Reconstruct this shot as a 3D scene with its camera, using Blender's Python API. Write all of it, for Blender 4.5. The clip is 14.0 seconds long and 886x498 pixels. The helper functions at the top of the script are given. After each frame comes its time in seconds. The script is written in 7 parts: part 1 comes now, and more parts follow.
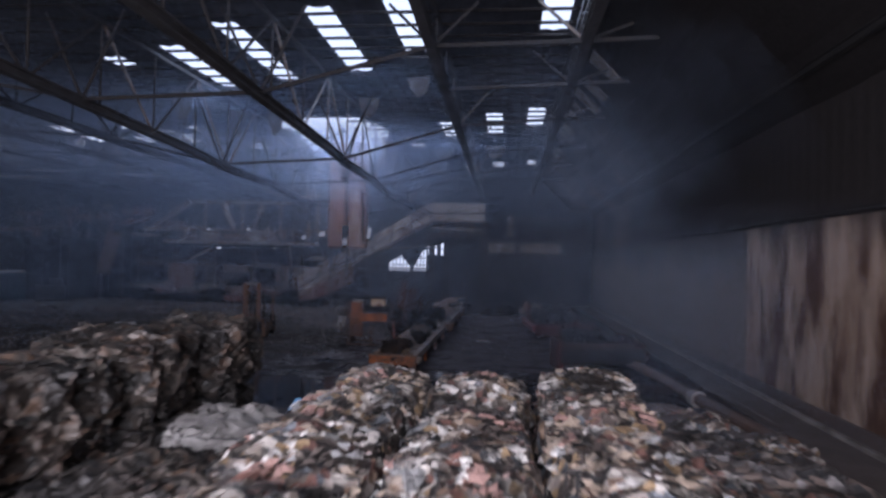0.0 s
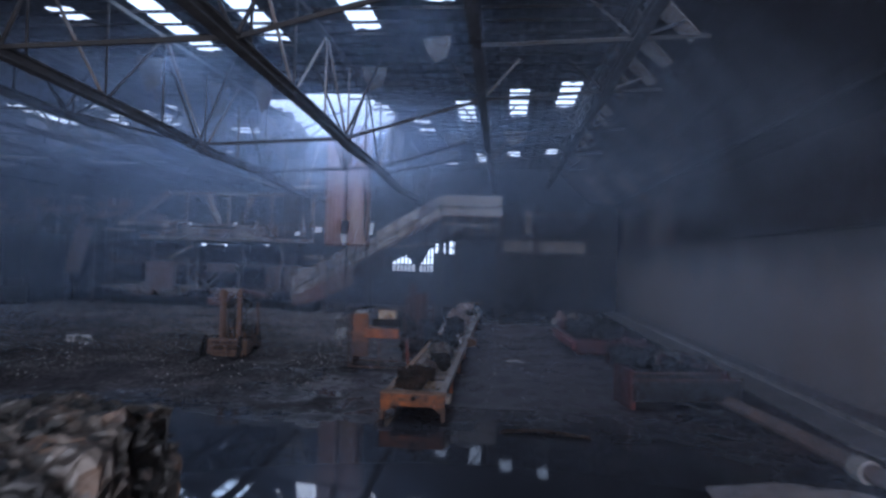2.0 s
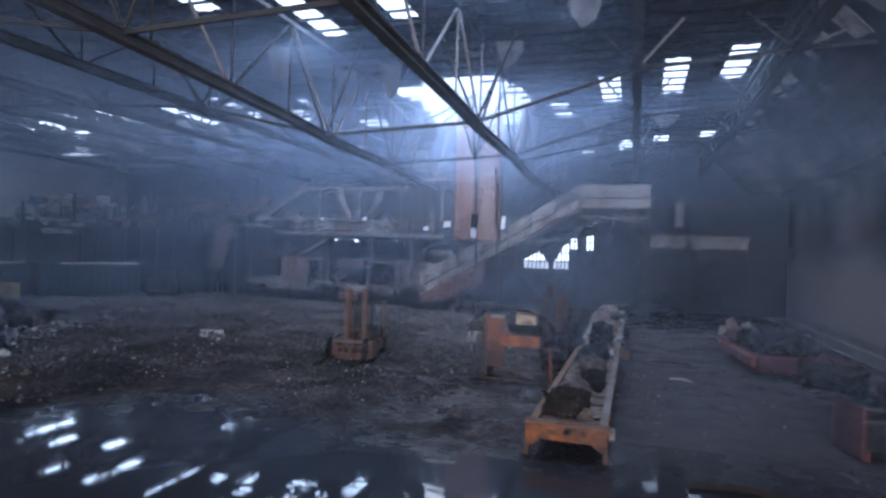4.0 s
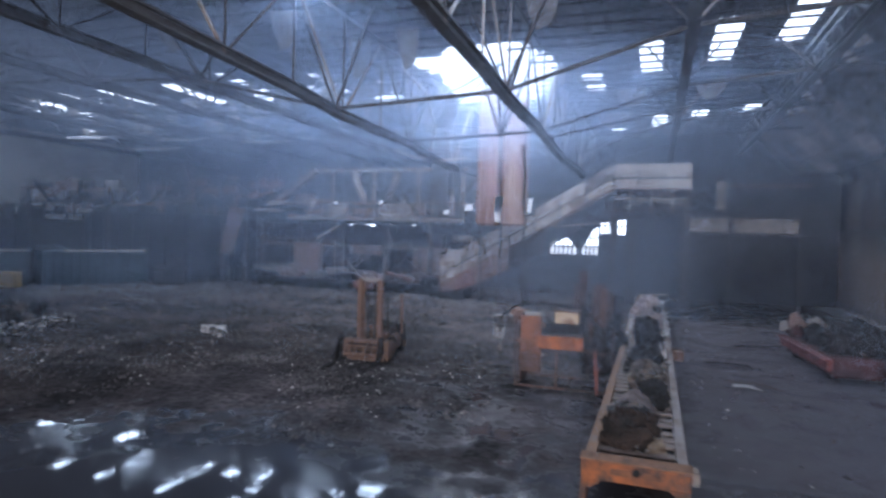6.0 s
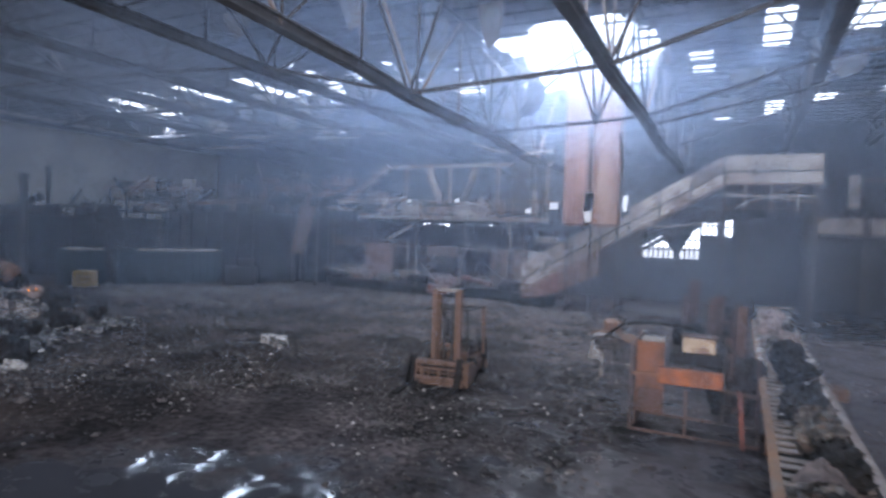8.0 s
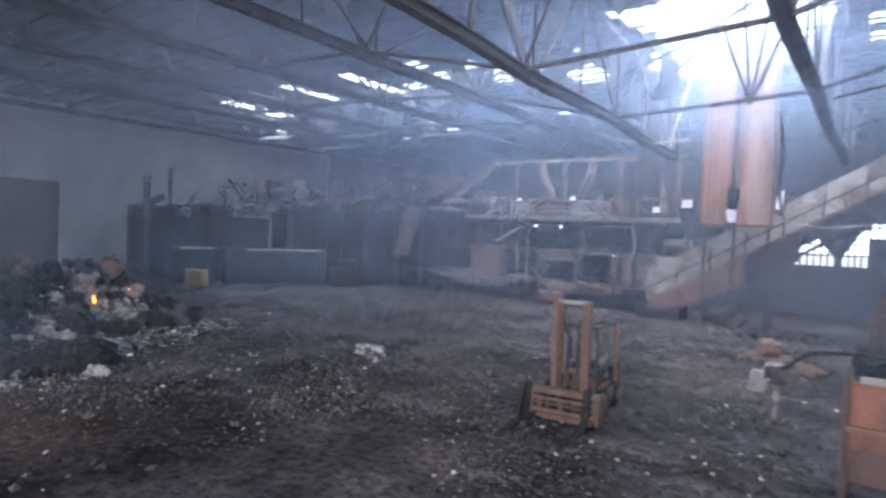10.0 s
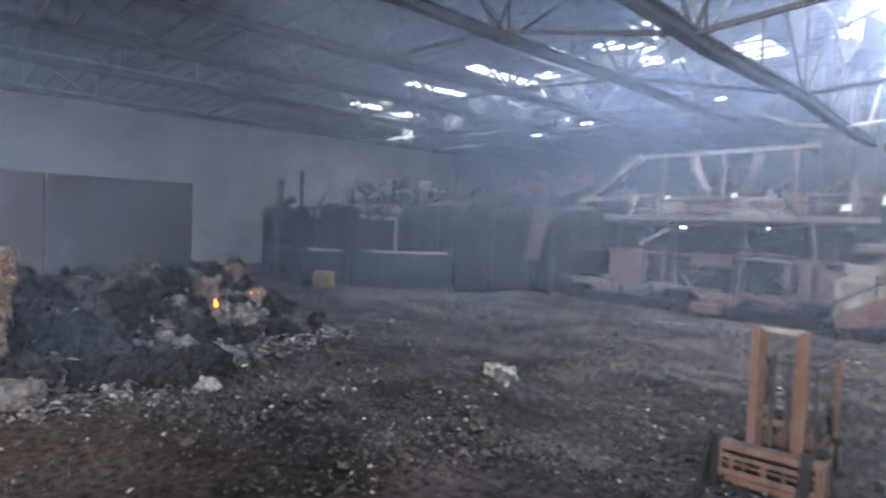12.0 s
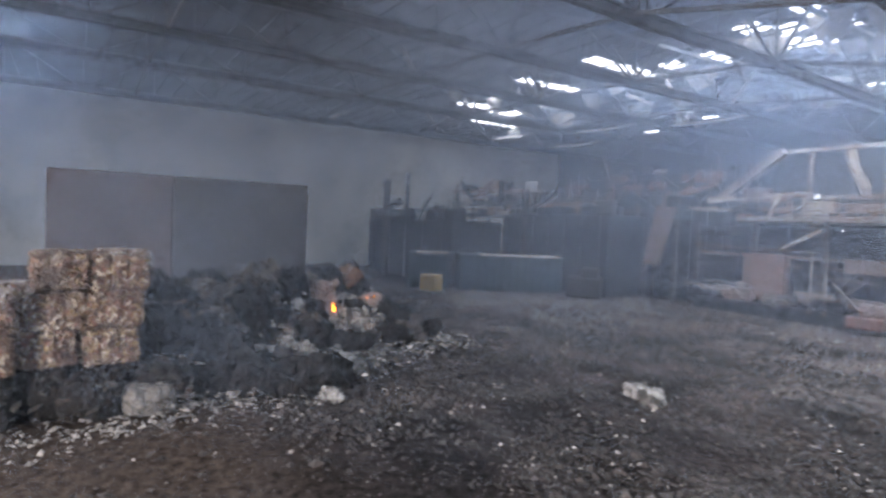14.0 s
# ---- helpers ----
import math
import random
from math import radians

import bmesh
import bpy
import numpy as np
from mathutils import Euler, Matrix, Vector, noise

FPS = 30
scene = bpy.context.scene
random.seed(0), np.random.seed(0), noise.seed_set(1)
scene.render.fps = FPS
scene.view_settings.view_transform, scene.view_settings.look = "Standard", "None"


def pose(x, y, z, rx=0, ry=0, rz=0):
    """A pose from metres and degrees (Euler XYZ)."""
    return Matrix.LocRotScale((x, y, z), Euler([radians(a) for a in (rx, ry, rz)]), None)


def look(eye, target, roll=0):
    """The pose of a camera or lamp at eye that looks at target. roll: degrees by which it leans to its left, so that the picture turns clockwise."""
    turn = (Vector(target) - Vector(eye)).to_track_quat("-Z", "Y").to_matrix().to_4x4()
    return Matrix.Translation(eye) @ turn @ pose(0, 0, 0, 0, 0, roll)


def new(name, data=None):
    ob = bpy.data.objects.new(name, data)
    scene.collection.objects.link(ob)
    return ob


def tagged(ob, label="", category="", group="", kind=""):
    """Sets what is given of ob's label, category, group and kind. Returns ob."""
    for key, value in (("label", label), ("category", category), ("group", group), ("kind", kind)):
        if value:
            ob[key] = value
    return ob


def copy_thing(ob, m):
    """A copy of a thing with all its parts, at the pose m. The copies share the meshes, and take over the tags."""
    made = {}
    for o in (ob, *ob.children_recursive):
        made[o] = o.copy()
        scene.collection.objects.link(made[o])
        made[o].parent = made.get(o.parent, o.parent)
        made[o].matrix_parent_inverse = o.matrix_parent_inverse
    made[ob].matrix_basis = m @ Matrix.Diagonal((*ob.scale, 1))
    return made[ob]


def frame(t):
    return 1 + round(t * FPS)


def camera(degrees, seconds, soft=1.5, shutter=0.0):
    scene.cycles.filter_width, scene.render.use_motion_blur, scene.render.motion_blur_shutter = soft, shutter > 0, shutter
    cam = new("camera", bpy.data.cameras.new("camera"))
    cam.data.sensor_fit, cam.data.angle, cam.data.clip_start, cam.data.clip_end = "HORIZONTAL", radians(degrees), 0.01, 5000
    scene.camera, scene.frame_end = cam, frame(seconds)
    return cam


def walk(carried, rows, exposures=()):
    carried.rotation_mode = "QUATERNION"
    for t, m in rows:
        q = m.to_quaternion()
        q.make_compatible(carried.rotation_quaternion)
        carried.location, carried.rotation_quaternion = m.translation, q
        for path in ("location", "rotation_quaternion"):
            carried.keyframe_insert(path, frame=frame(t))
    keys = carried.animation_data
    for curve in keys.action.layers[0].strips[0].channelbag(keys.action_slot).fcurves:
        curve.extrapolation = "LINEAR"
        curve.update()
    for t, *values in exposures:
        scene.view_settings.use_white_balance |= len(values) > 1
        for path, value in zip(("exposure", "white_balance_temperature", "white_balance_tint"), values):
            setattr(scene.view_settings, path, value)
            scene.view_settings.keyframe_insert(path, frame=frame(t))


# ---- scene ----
cam = camera(73.4, 14.0, soft=2.7, shutter=0.9)
PATH = [
    (0, (2.446, 0.52, 3.719), (2.231, 2.508, 3.762), 1.4),
    (0.5, (2.266, 1.815, 3.732), (2.052, 3.803, 3.772), 1.5),
    (1, (1.808, 3.116, 3.766), (1.597, 5.105, 3.804), 1.5),
    (1.5, (1.313, 4.308, 3.799), (1.106, 6.297, 3.838), 1.6),
    (2, (0.881, 5.492, 3.86), (0.678, 7.482, 3.895), 1.7),
    (2.5, (0.518, 6.633, 3.843), (0.232, 8.612, 3.875), 1.8),
    (3, (0.218, 7.443, 3.804), (-0.217, 9.395, 3.833), 1.7),
    (3.5, (0.092, 7.754, 3.832), (-0.487, 9.669, 3.853), 2.0),
    (6, (-1.022, 10.417, 3.95), (-1.693, 12.3, 3.901), 1.7),
    (6.5, (-1.368, 11.087, 3.959), (-2.126, 12.937, 3.908), 1.8),
    (7, (-1.729, 11.778, 4.004), (-2.523, 13.613, 3.949), 1.9),
    (7.5, (-2.12, 12.42, 4.008), (-2.946, 14.24, 3.953), 1.9),
    (8, (-2.451, 13.023, 3.999), (-3.347, 14.81, 3.941), 2.0),
    (10.5, (-4.437, 15.781, 3.874), (-5.706, 17.325, 3.81), 2.3),
    (11, (-4.913, 16.242, 3.871), (-6.257, 17.722, 3.803), 2.3),
    (11.5, (-5.364, 16.625, 3.893), (-6.799, 18.017, 3.82), 2.3),
    (12, (-5.824, 16.922, 3.88), (-7.327, 18.239, 3.807), 2.3),
    (12.5, (-6.273, 17.101, 3.889), (-7.823, 18.363, 3.813), 2.3),
    (13, (-6.67, 17.149, 3.92), (-8.269, 18.348, 3.841), 2.2),
    (13.5, (-7.036, 17.127, 3.888), (-8.695, 18.24, 3.809), 2.3),
    (14, (-7.337, 17.023, 3.869), (-9.03, 18.084, 3.789), 2.4),
]
walk(cam, [(t, look(eye, target, roll)) for t, eye, target, roll in PATH],
     exposures=[(0.0, -0.1, 5550, 20), (2.0, 0.43, 5050, 13), (3.5, 1.0, 5120, 12), (6.0, 1.54, 5500, 11), (8.0, 1.76, 5800, 11), (10.5, 2.04, 6050, 11), (14.0, 2.25, 6600, 11)])

# ---------------------------------------------------------------- light
world = bpy.data.worlds.new("overcast_sky")
scene.world = world
world.use_nodes = True
wn = world.node_tree.nodes
sky = wn.new("ShaderNodeTexSky")
sky.sky_type = "NISHITA"
sky.sun_disc = False
sky.sun_elevation = radians(52)
sky.sun_rotation = radians(171)
sky.air_density, sky.dust_density = 1.5, 6.0
wn["Background"].inputs[1].default_value = 0.15
cloud = wn.new("ShaderNodeMix")
cloud.data_type = "RGBA"
cloud.inputs[0].default_value = 0.65
world.node_tree.links.new(sky.outputs[0], cloud.inputs[6])
cloud.inputs[7].default_value = (11.0, 11.6, 12.6, 1)
world.node_tree.links.new(cloud.outputs[2], wn["Background"].inputs[0])

sun = new("sun", bpy.data.lights.new("sun", "SUN"))
sun.data.energy, sun.data.angle, sun.data.color = 0.3, radians(12), (1.0, 0.95, 0.88)
sun.matrix_world = look((4, -30, 45), (-8, 46, 5))


def opening_lamp(name, x, y, z, sx, sy, watts, colour, target=None):
    """Sky light that enters by an opening of that size."""
    lamp = new(name, bpy.data.lights.new(name, "AREA"))
    lamp.data.shape, lamp.data.size, lamp.data.size_y = "RECTANGLE", sx, sy
    lamp.data.energy, lamp.data.color = watts, colour
    lamp.matrix_world = look((x, y, z), target or (x, y + 0.001, z - 5))
    return lamp


def eaves(x):
    """How far the roof has come down where it pitches to the right-hand eaves."""
    return max(0.0, x - 5.5) * 1.0


SKYBLUE = (0.74, 0.86, 1.0)
ROOF_Z = 12.6
opening_lamp("roof_hole_sky", -9.9, 42.0, ROOF_Z + 0.5, 12.0, 20.0, 3400, (1.0, 0.98, 0.95))
opening_lamp("entrance_sky", 1.0, -7.3, 4.6, 9.0, 7.6, 5000, (1.0, 0.9, 0.82), (3.5, 8, 0.5))
# assumed doorway out of view, added to brighten the left side
opening_lamp("assumed_side_door_sky", -20.0, -7.3, 3.2, 8.0, 5.2, 1300, (1.0, 0.93, 0.86), (-20, 20, 2.4))

opening_lamp("window_sky", -5.6, 54.45, 4.2, 6.6, 3.6, 260, (0.9, 0.95, 1.0), (-5.6, 20, 4.2))

# rooflight ladders: centre x, first y, last y, share of panes still open
LADDERS = [
    (4.2, 18.4, 23.0, 1.0), (1.5, 17.3, 21.8, 0.0), (-1.45, 19.5, 25.3, 1.0), (-4.7, 21.0, 27.8, 1.0),
    (-8.35, 21.9, 28.5, 1.0), (-12.1, 24.0, 30.3, 0.9), (-15.6, 24.2, 29.9, 0.3), (-19.3, 24.2, 30, 0.15),
    (4.2, 34.5, 39.4, 1.0), (1.5, 35.4, 41.2, 1.0), (-1.5, 37.9, 42.6, 1.0), (-4.5, 42.4, 46.2, 0.8),
    (4.6, 51.5, 54.5, 0.8), (-1.1, 53.6, 58.4, 0.9), (-4.1, 55.6, 60.4, 0.9), (1.7, 52.5, 56.3, 0.3),
    (-17.0, 43.4, 47.2, 0.9), (-19.5, 38.6, 46.4, 0.75), (-22.2, 39.8, 46.4, 0.9), (-25.5, 43.0, 45.6, 0.9), (-27.5, 42.8, 44.2, 1.0),
    (-29.6, 37.6, 44.4, 0.5), (-35.2, 38.4, 45.0, 0.55), (-43.0, 40.6, 46.5, 0.55), (-47.9, 44.8, 49.4, 0.6),
    # those starting before y 16 are unseen, added to brighten smoke on the left
    (-38.6, 9.8, 14.6, 1.0), (-42.4, 9.0, 14.4, 1.0), (-34.8, 10.0, 13.8, 1.0), (-22.0, 10.5, 16.0, 1.0), (-28.5, 10.5, 15.5, 1.0), (-18.0, 43.4, 47.2, 0.7), (-21.2, 41.0, 46.2, 0.5),
    (-24.7, 38.0, 43.0, 0.85), (-39.7, 43.4, 46.8, 0.8), (-38.8, 39.5, 41.2, 1.0), (-44.1, 43.8, 48.1, 0.7),
    (-23.0, 53.0, 58.0, 0.35), (-28.0, 54.0, 58.5, 0.4), (-34.5, 52.0, 57.0, 0.4), (-41.5, 55.0, 59.5, 0.5),
]
for lx, y0, y1, share in LADDERS:
    # lamps of the added unseen openings (y0 < 16) are stronger
    if share >= 0.5 and y0 < 50 and lx < 5 or lx < -20 and y0 > 51:
        opening_lamp("rooflight_sky", lx, (y0 + y1) / 2, ROOF_Z + 0.06, 1.0, y1 - y0, (75 if lx > -14 else 190 if y0 < 16 and lx > -30 else 340 if y0 < 16 else 190) * max(share, 0.8) * (y1 - y0) / 5, SKYBLUE)


# ---------------------------------------------------------------- materials
def material(name, colour, rough=0.8, metal=0.0, second=None, scale=3.0, grain=40.0, bump=0.3, mix=(0.4, 0.65), stretch=(1, 1, 1),
             third=None, third_scale=0.6, third_mix=(0.5, 0.6), island=0.0, spec=0.5, world_space=True, rough2=None, soot_shade_from=None, soot_shade_axis=2, soot_shade_sign=1.0, soot_shade_soft=2.0):
    """A worn surface: a base colour, a second one in patches, a third in large stains, fine grain and relief."""
    m = bpy.data.materials.new(name)
    m.use_nodes = True
    n, l = m.node_tree.nodes, m.node_tree.links
    b = n["Principled BSDF"]
    b.inputs["Metallic"].default_value = metal
    b.inputs["Specular IOR Level"].default_value = spec
    where = n.new("ShaderNodeNewGeometry") if world_space else n.new("ShaderNodeTexCoord")
    vec = n.new("ShaderNodeMapping")
    vec.inputs["Scale"].default_value = stretch
    l.new(where.outputs["Position" if world_space else "Object"], vec.inputs[0])

    def noise_of(s, detail):
        t = n.new("ShaderNodeTexNoise")
        t.inputs["Scale"].default_value, t.inputs["Detail"].default_value, t.inputs["Roughness"].default_value = s, detail, 0.65
        l.new(vec.outputs[0], t.inputs["Vector"])
        return t

    def ramp(src, lo, hi):
        r = n.new("ShaderNodeMapRange")
        r.inputs["From Min"].default_value, r.inputs["From Max"].default_value = lo, hi
        l.new(src, r.inputs["Value"])
        return r.outputs[0]

    def blend(fac, a, c):
        x = n.new("ShaderNodeMix")
        x.data_type = "RGBA"
        if hasattr(fac, "links"):
            l.new(fac, x.inputs[0])
        else:
            x.inputs[0].default_value = fac
        for s, v in ((x.inputs[6], a), (x.inputs[7], c)):
            if hasattr(v, "links"):
                l.new(v, s)
            else:
                s.default_value = (*v, 1)
        return x.outputs[2]

    patch = noise_of(scale, 5)
    fac = ramp(patch.outputs[0], *mix)
    col = blend(fac, colour, second or [c * 0.6 for c in colour])
    if third:
        col = blend(ramp(noise_of(third_scale, 4).outputs[0], *third_mix), col, third)
    if soot_shade_from is not None:
        # soot with a ragged edge about that high; along y, light falloff painted dark
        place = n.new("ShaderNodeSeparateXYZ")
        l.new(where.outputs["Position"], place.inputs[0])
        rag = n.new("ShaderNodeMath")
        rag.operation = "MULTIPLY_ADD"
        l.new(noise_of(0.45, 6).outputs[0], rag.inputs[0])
        rag.inputs[1].default_value = 2.5 * soot_shade_soft
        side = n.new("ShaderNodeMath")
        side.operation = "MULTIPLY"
        side.inputs[1].default_value = soot_shade_sign
        l.new(place.outputs[soot_shade_axis], side.inputs[0])
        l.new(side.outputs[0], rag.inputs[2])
        mid = soot_shade_sign * soot_shade_from + 1.45 * soot_shade_soft
        col = blend(ramp(rag.outputs[0], mid - 0.5 * soot_shade_soft, mid + 0.5 * soot_shade_soft), col, (0.028, 0.025, 0.0245))
    fine = noise_of(grain, 3)
    dark = n.new("ShaderNodeMix")
    dark.data_type, dark.blend_type = "RGBA", "MULTIPLY"
    dark.inputs[0].default_value = 1.0
    l.new(col, dark.inputs[6])
    g = n.new("ShaderNodeMapRange")
    g.inputs["To Min"].default_value, g.inputs["To Max"].default_value = 0.55, 1.35
    l.new(fine.outputs[0], g.inputs["Value"])
    l.new(g.outputs[0], dark.inputs[7])
    col = dark.outputs[2]
    if island:
        rnd = n.new("ShaderNodeNewGeometry")
        k = n.new("ShaderNodeMapRange")
        k.inputs["To Min"].default_value, k.inputs["To Max"].default_value = 1 - island, 1 + island
        l.new(rnd.outputs["Random Per Island"], k.inputs["Value"])
        mm = n.new("ShaderNodeMix")
        mm.data_type, mm.blend_type = "RGBA", "MULTIPLY"
        mm.inputs[0].default_value = 1.0
        l.new(col, mm.inputs[6])
        l.new(k.outputs[0], mm.inputs[7])
        col = mm.outputs[2]
    l.new(col, b.inputs["Base Color"])
    r = n.new("ShaderNodeMapRange")
    r.inputs["To Min"].default_value, r.inputs["To Max"].default_value = rough, rough2 if rough2 is not None else min(1, rough + 0.15)
    l.new(fac, r.inputs["Value"])
    l.new(r.outputs[0], b.inputs["Roughness"])
    if bump:
        bp = n.new("ShaderNodeBump")
        bp.inputs["Strength"].default_value, bp.inputs["Distance"].default_value = bump, 0.02
        l.new(fine.outputs[0], bp.inputs["Height"])
        l.new(bp.outputs[0], b.inputs["Normal"])
    return m


def scraps_material(name, colours, scale, rough=0.55, soot=(0.02, 0.018, 0.017), soot_mix=(0.45, 0.62), soot_scale=1.6):
    """Crushed scraps of many colours, cell by cell, sooty in patches."""
    m = bpy.data.materials.new(name)
    m.use_nodes = True
    n, l = m.node_tree.nodes, m.node_tree.links
    b = n["Principled BSDF"]
    b.inputs["Roughness"].default_value = rough
    pos = n.new("ShaderNodeNewGeometry")
    warp = n.new("ShaderNodeTexNoise")
    warp.inputs["Scale"].default_value = 5
    l.new(pos.outputs["Position"], warp.inputs["Vector"])
    add = n.new("ShaderNodeVectorMath")
    add.operation = "MULTIPLY_ADD"
    l.new(warp.outputs["Color"], add.inputs[0])
    add.inputs[1].default_value = (0.22, 0.22, 0.22)
    l.new(pos.outputs["Position"], add.inputs[2])
    cell = n.new("ShaderNodeTexVoronoi")
    cell.inputs["Scale"].default_value = scale
    l.new(add.outputs[0], cell.inputs["Vector"])
    pick = n.new("ShaderNodeSeparateColor")
    l.new(cell.outputs["Color"], pick.inputs[0])
    ramp = n.new("ShaderNodeValToRGB")
    ramp.color_ramp.interpolation = "CONSTANT"
    while len(ramp.color_ramp.elements) < len(colours):
        ramp.color_ramp.elements.new(0.5)
    for i, (e, c) in enumerate(zip(ramp.color_ramp.elements, colours)):
        e.position, e.color = i / len(colours), (*c, 1)
    l.new(pick.outputs[0], ramp.inputs[0])
    stain = n.new("ShaderNodeTexNoise")
    stain.inputs["Scale"].default_value, stain.inputs["Detail"].default_value = soot_scale, 6
    l.new(pos.outputs["Position"], stain.inputs["Vector"])
    f = n.new("ShaderNodeMapRange")
    f.inputs["From Min"].default_value, f.inputs["From Max"].default_value = soot_mix
    l.new(stain.outputs[0], f.inputs["Value"])
    mix = n.new("ShaderNodeMix")
    mix.data_type = "RGBA"
    l.new(f.outputs[0], mix.inputs[0])
    l.new(ramp.outputs[0], mix.inputs[6])
    mix.inputs[7].default_value = (*soot, 1)
    l.new(mix.outputs[2], b.inputs["Base Color"])
    bp = n.new("ShaderNodeBump")
    bp.inputs["Strength"].default_value, bp.inputs["Distance"].default_value = 0.8, 0.05
    l.new(cell.outputs["Distance"], bp.inputs["Height"])
    l.new(bp.outputs[0], b.inputs["Normal"])
    return m


STEEL = material("sooty_steel", (0.03, 0.031, 0.035), 0.7, 0.0, (0.042, 0.037, 0.035), 1.5, 30, spec=0.3)
CHORD_STEEL = material("paler_sooty_steel", (0.052, 0.05, 0.052), 0.8, 0.0, (0.036, 0.034, 0.035), 1.2, 30, spec=0.2)
PALE_STEEL = material("ashen_steel", (0.22, 0.21, 0.20), 0.7, 0.0, (0.11, 0.10, 0.10), 1.2, 25, third=(0.17, 0.125, 0.1), third_scale=0.5)
RUST = material("heat_rusted_steel", (0.19, 0.098, 0.063), 0.85, 0.0, (0.11, 0.055, 0.04), 2.2, 30, third=(0.23, 0.16, 0.125), third_scale=0.9, third_mix=(0.48, 0.62), stretch=(1, 1, 0.12))
BROWN_STEEL = material("scorched_brown_steel", (0.2, 0.1, 0.054), 0.8, 0.0, (0.1, 0.055, 0.035), 4, 40, third=(0.12, 0.08, 0.06), third_scale=2)
ORANGE = material("orange_machine_paint", (0.29, 0.088, 0.022), 0.75, 0.0, (0.13, 0.05, 0.027), 2.4, 40, third=(0.06, 0.035, 0.028), third_scale=1.6, third_mix=(0.45, 0.6))
RED = material("red_machine_paint", (0.13, 0.03, 0.027), 0.75, 0.0, (0.06, 0.023, 0.022), 3, 40)
DULL_RED = material("sooty_red_paint", (0.06, 0.027, 0.026), 0.85, 0.0, (0.028, 0.02, 0.02), 1.4, 30, spec=0.2)
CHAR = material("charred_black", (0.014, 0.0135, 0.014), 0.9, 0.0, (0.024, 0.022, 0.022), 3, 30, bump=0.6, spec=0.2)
SHEET = material("sooty_roof_sheet", (0.044, 0.045, 0.051), 0.9, 0.0, (0.068, 0.067, 0.072), 0.3, 4, bump=0.1, spec=0.1)
FLAP = material("torn_pale_sheet", (0.3, 0.28, 0.27), 0.7, 0.0, (0.16, 0.14, 0.13), 1.5, 20)
# soot in patches; the blackening towards low y follows LINING's painted falloff
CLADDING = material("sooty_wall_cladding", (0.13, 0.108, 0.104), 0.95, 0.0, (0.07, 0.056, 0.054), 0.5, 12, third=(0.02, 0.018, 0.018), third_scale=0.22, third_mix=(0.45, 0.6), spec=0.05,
                    stretch=(1, 1, 0.3), soot_shade_from=40.0, soot_shade_axis=1, soot_shade_sign=-1.0, soot_shade_soft=5.0)
# sooty patches, plus light falling off towards low y, put into the colour
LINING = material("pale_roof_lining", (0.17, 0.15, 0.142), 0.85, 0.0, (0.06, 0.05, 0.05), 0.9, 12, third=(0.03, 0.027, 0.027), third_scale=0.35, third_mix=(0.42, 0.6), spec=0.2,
                  stretch=(0.7, 0.7, 0.7), soot_shade_from=33.0, soot_shade_axis=1, soot_shade_sign=-1.0, soot_shade_soft=4.0)
# stains are real; the base is darkened for the far, less lit panels
CONCRETE = material("smoke_stained_dimmed_concrete", (0.112, 0.088, 0.075), 0.8, 0.0, (0.11, 0.092, 0.085), 0.5, 30, third=(0.12, 0.09, 0.075), third_scale=0.3,
                    third_mix=(0.5, 0.75), stretch=(1, 1, 0.5), soot_shade_from=3.7, soot_shade_soft=1.4)
# brown stains; the base is also paler for light from the entrance
STAINED = material("scorched_brown_lit_concrete", (0.29, 0.22, 0.175), 0.8, 0.0, (0.16, 0.1, 0.068), 0.9, 30, third=(0.05, 0.021, 0.01), third_scale=0.75,
                   third_mix=(0.46, 0.58), stretch=(1, 1, 0.28), soot_shade_from=4.3, soot_shade_soft=1.2)
PLINTH = material("damp_dark_concrete", (0.1, 0.085, 0.08), 0.5, 0.0, (0.09, 0.08, 0.075), 1.0, 30)
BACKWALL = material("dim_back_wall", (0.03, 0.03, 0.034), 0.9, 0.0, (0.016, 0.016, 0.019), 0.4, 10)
WHITE_STRIP = material("chalky_white_sheet", (0.55, 0.53, 0.5), 0.6, 0.0, (0.4, 0.37, 0.34), 2, 20)
PALE_WALL = material("grey_wall_panel", (0.22, 0.215, 0.215), 0.85, 0.0, (0.15, 0.147, 0.15), 0.3, 10)
ASH = material("white_ash", (0.4, 0.385, 0.375), 0.95, 0.0, (0.15, 0.14, 0.14), 4, 40, bump=0.7, third=(0.05, 0.05, 0.05), third_scale=2.5)
GREYPLASTIC = material("melted_grey_film", (0.3, 0.29, 0.28), 0.5, 0.0, (0.14, 0.13, 0.13), 5, 20, bump=0.6)
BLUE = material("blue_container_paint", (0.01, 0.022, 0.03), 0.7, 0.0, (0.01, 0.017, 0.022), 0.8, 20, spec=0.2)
YELLOW = material("dull_yellow_plastic", (0.26, 0.17, 0.05), 0.6, 0.0, (0.15, 0.1, 0.035), 3, 30)
MIXED = scraps_material("crushed_packaging", [(0.3, 0.26, 0.235), (0.06, 0.047, 0.042), (0.23, 0.16, 0.115), (0.5, 0.465, 0.425), (0.03, 0.027, 0.026), (0.2, 0.105, 0.085),
                                              (0.34, 0.24, 0.14), (0.11, 0.09, 0.08), (0.11, 0.12, 0.135), (0.2, 0.17, 0.145)], 8.5, soot_mix=(0.45, 0.68), soot_scale=1.3)
BURNTMIX = scraps_material("burnt_packaging", [(0.018, 0.017, 0.016), (0.055, 0.044, 0.036), (0.026, 0.022, 0.019), (0.13, 0.11, 0.096), (0.032, 0.025, 0.021), (0.085, 0.056, 0.04)], 9)
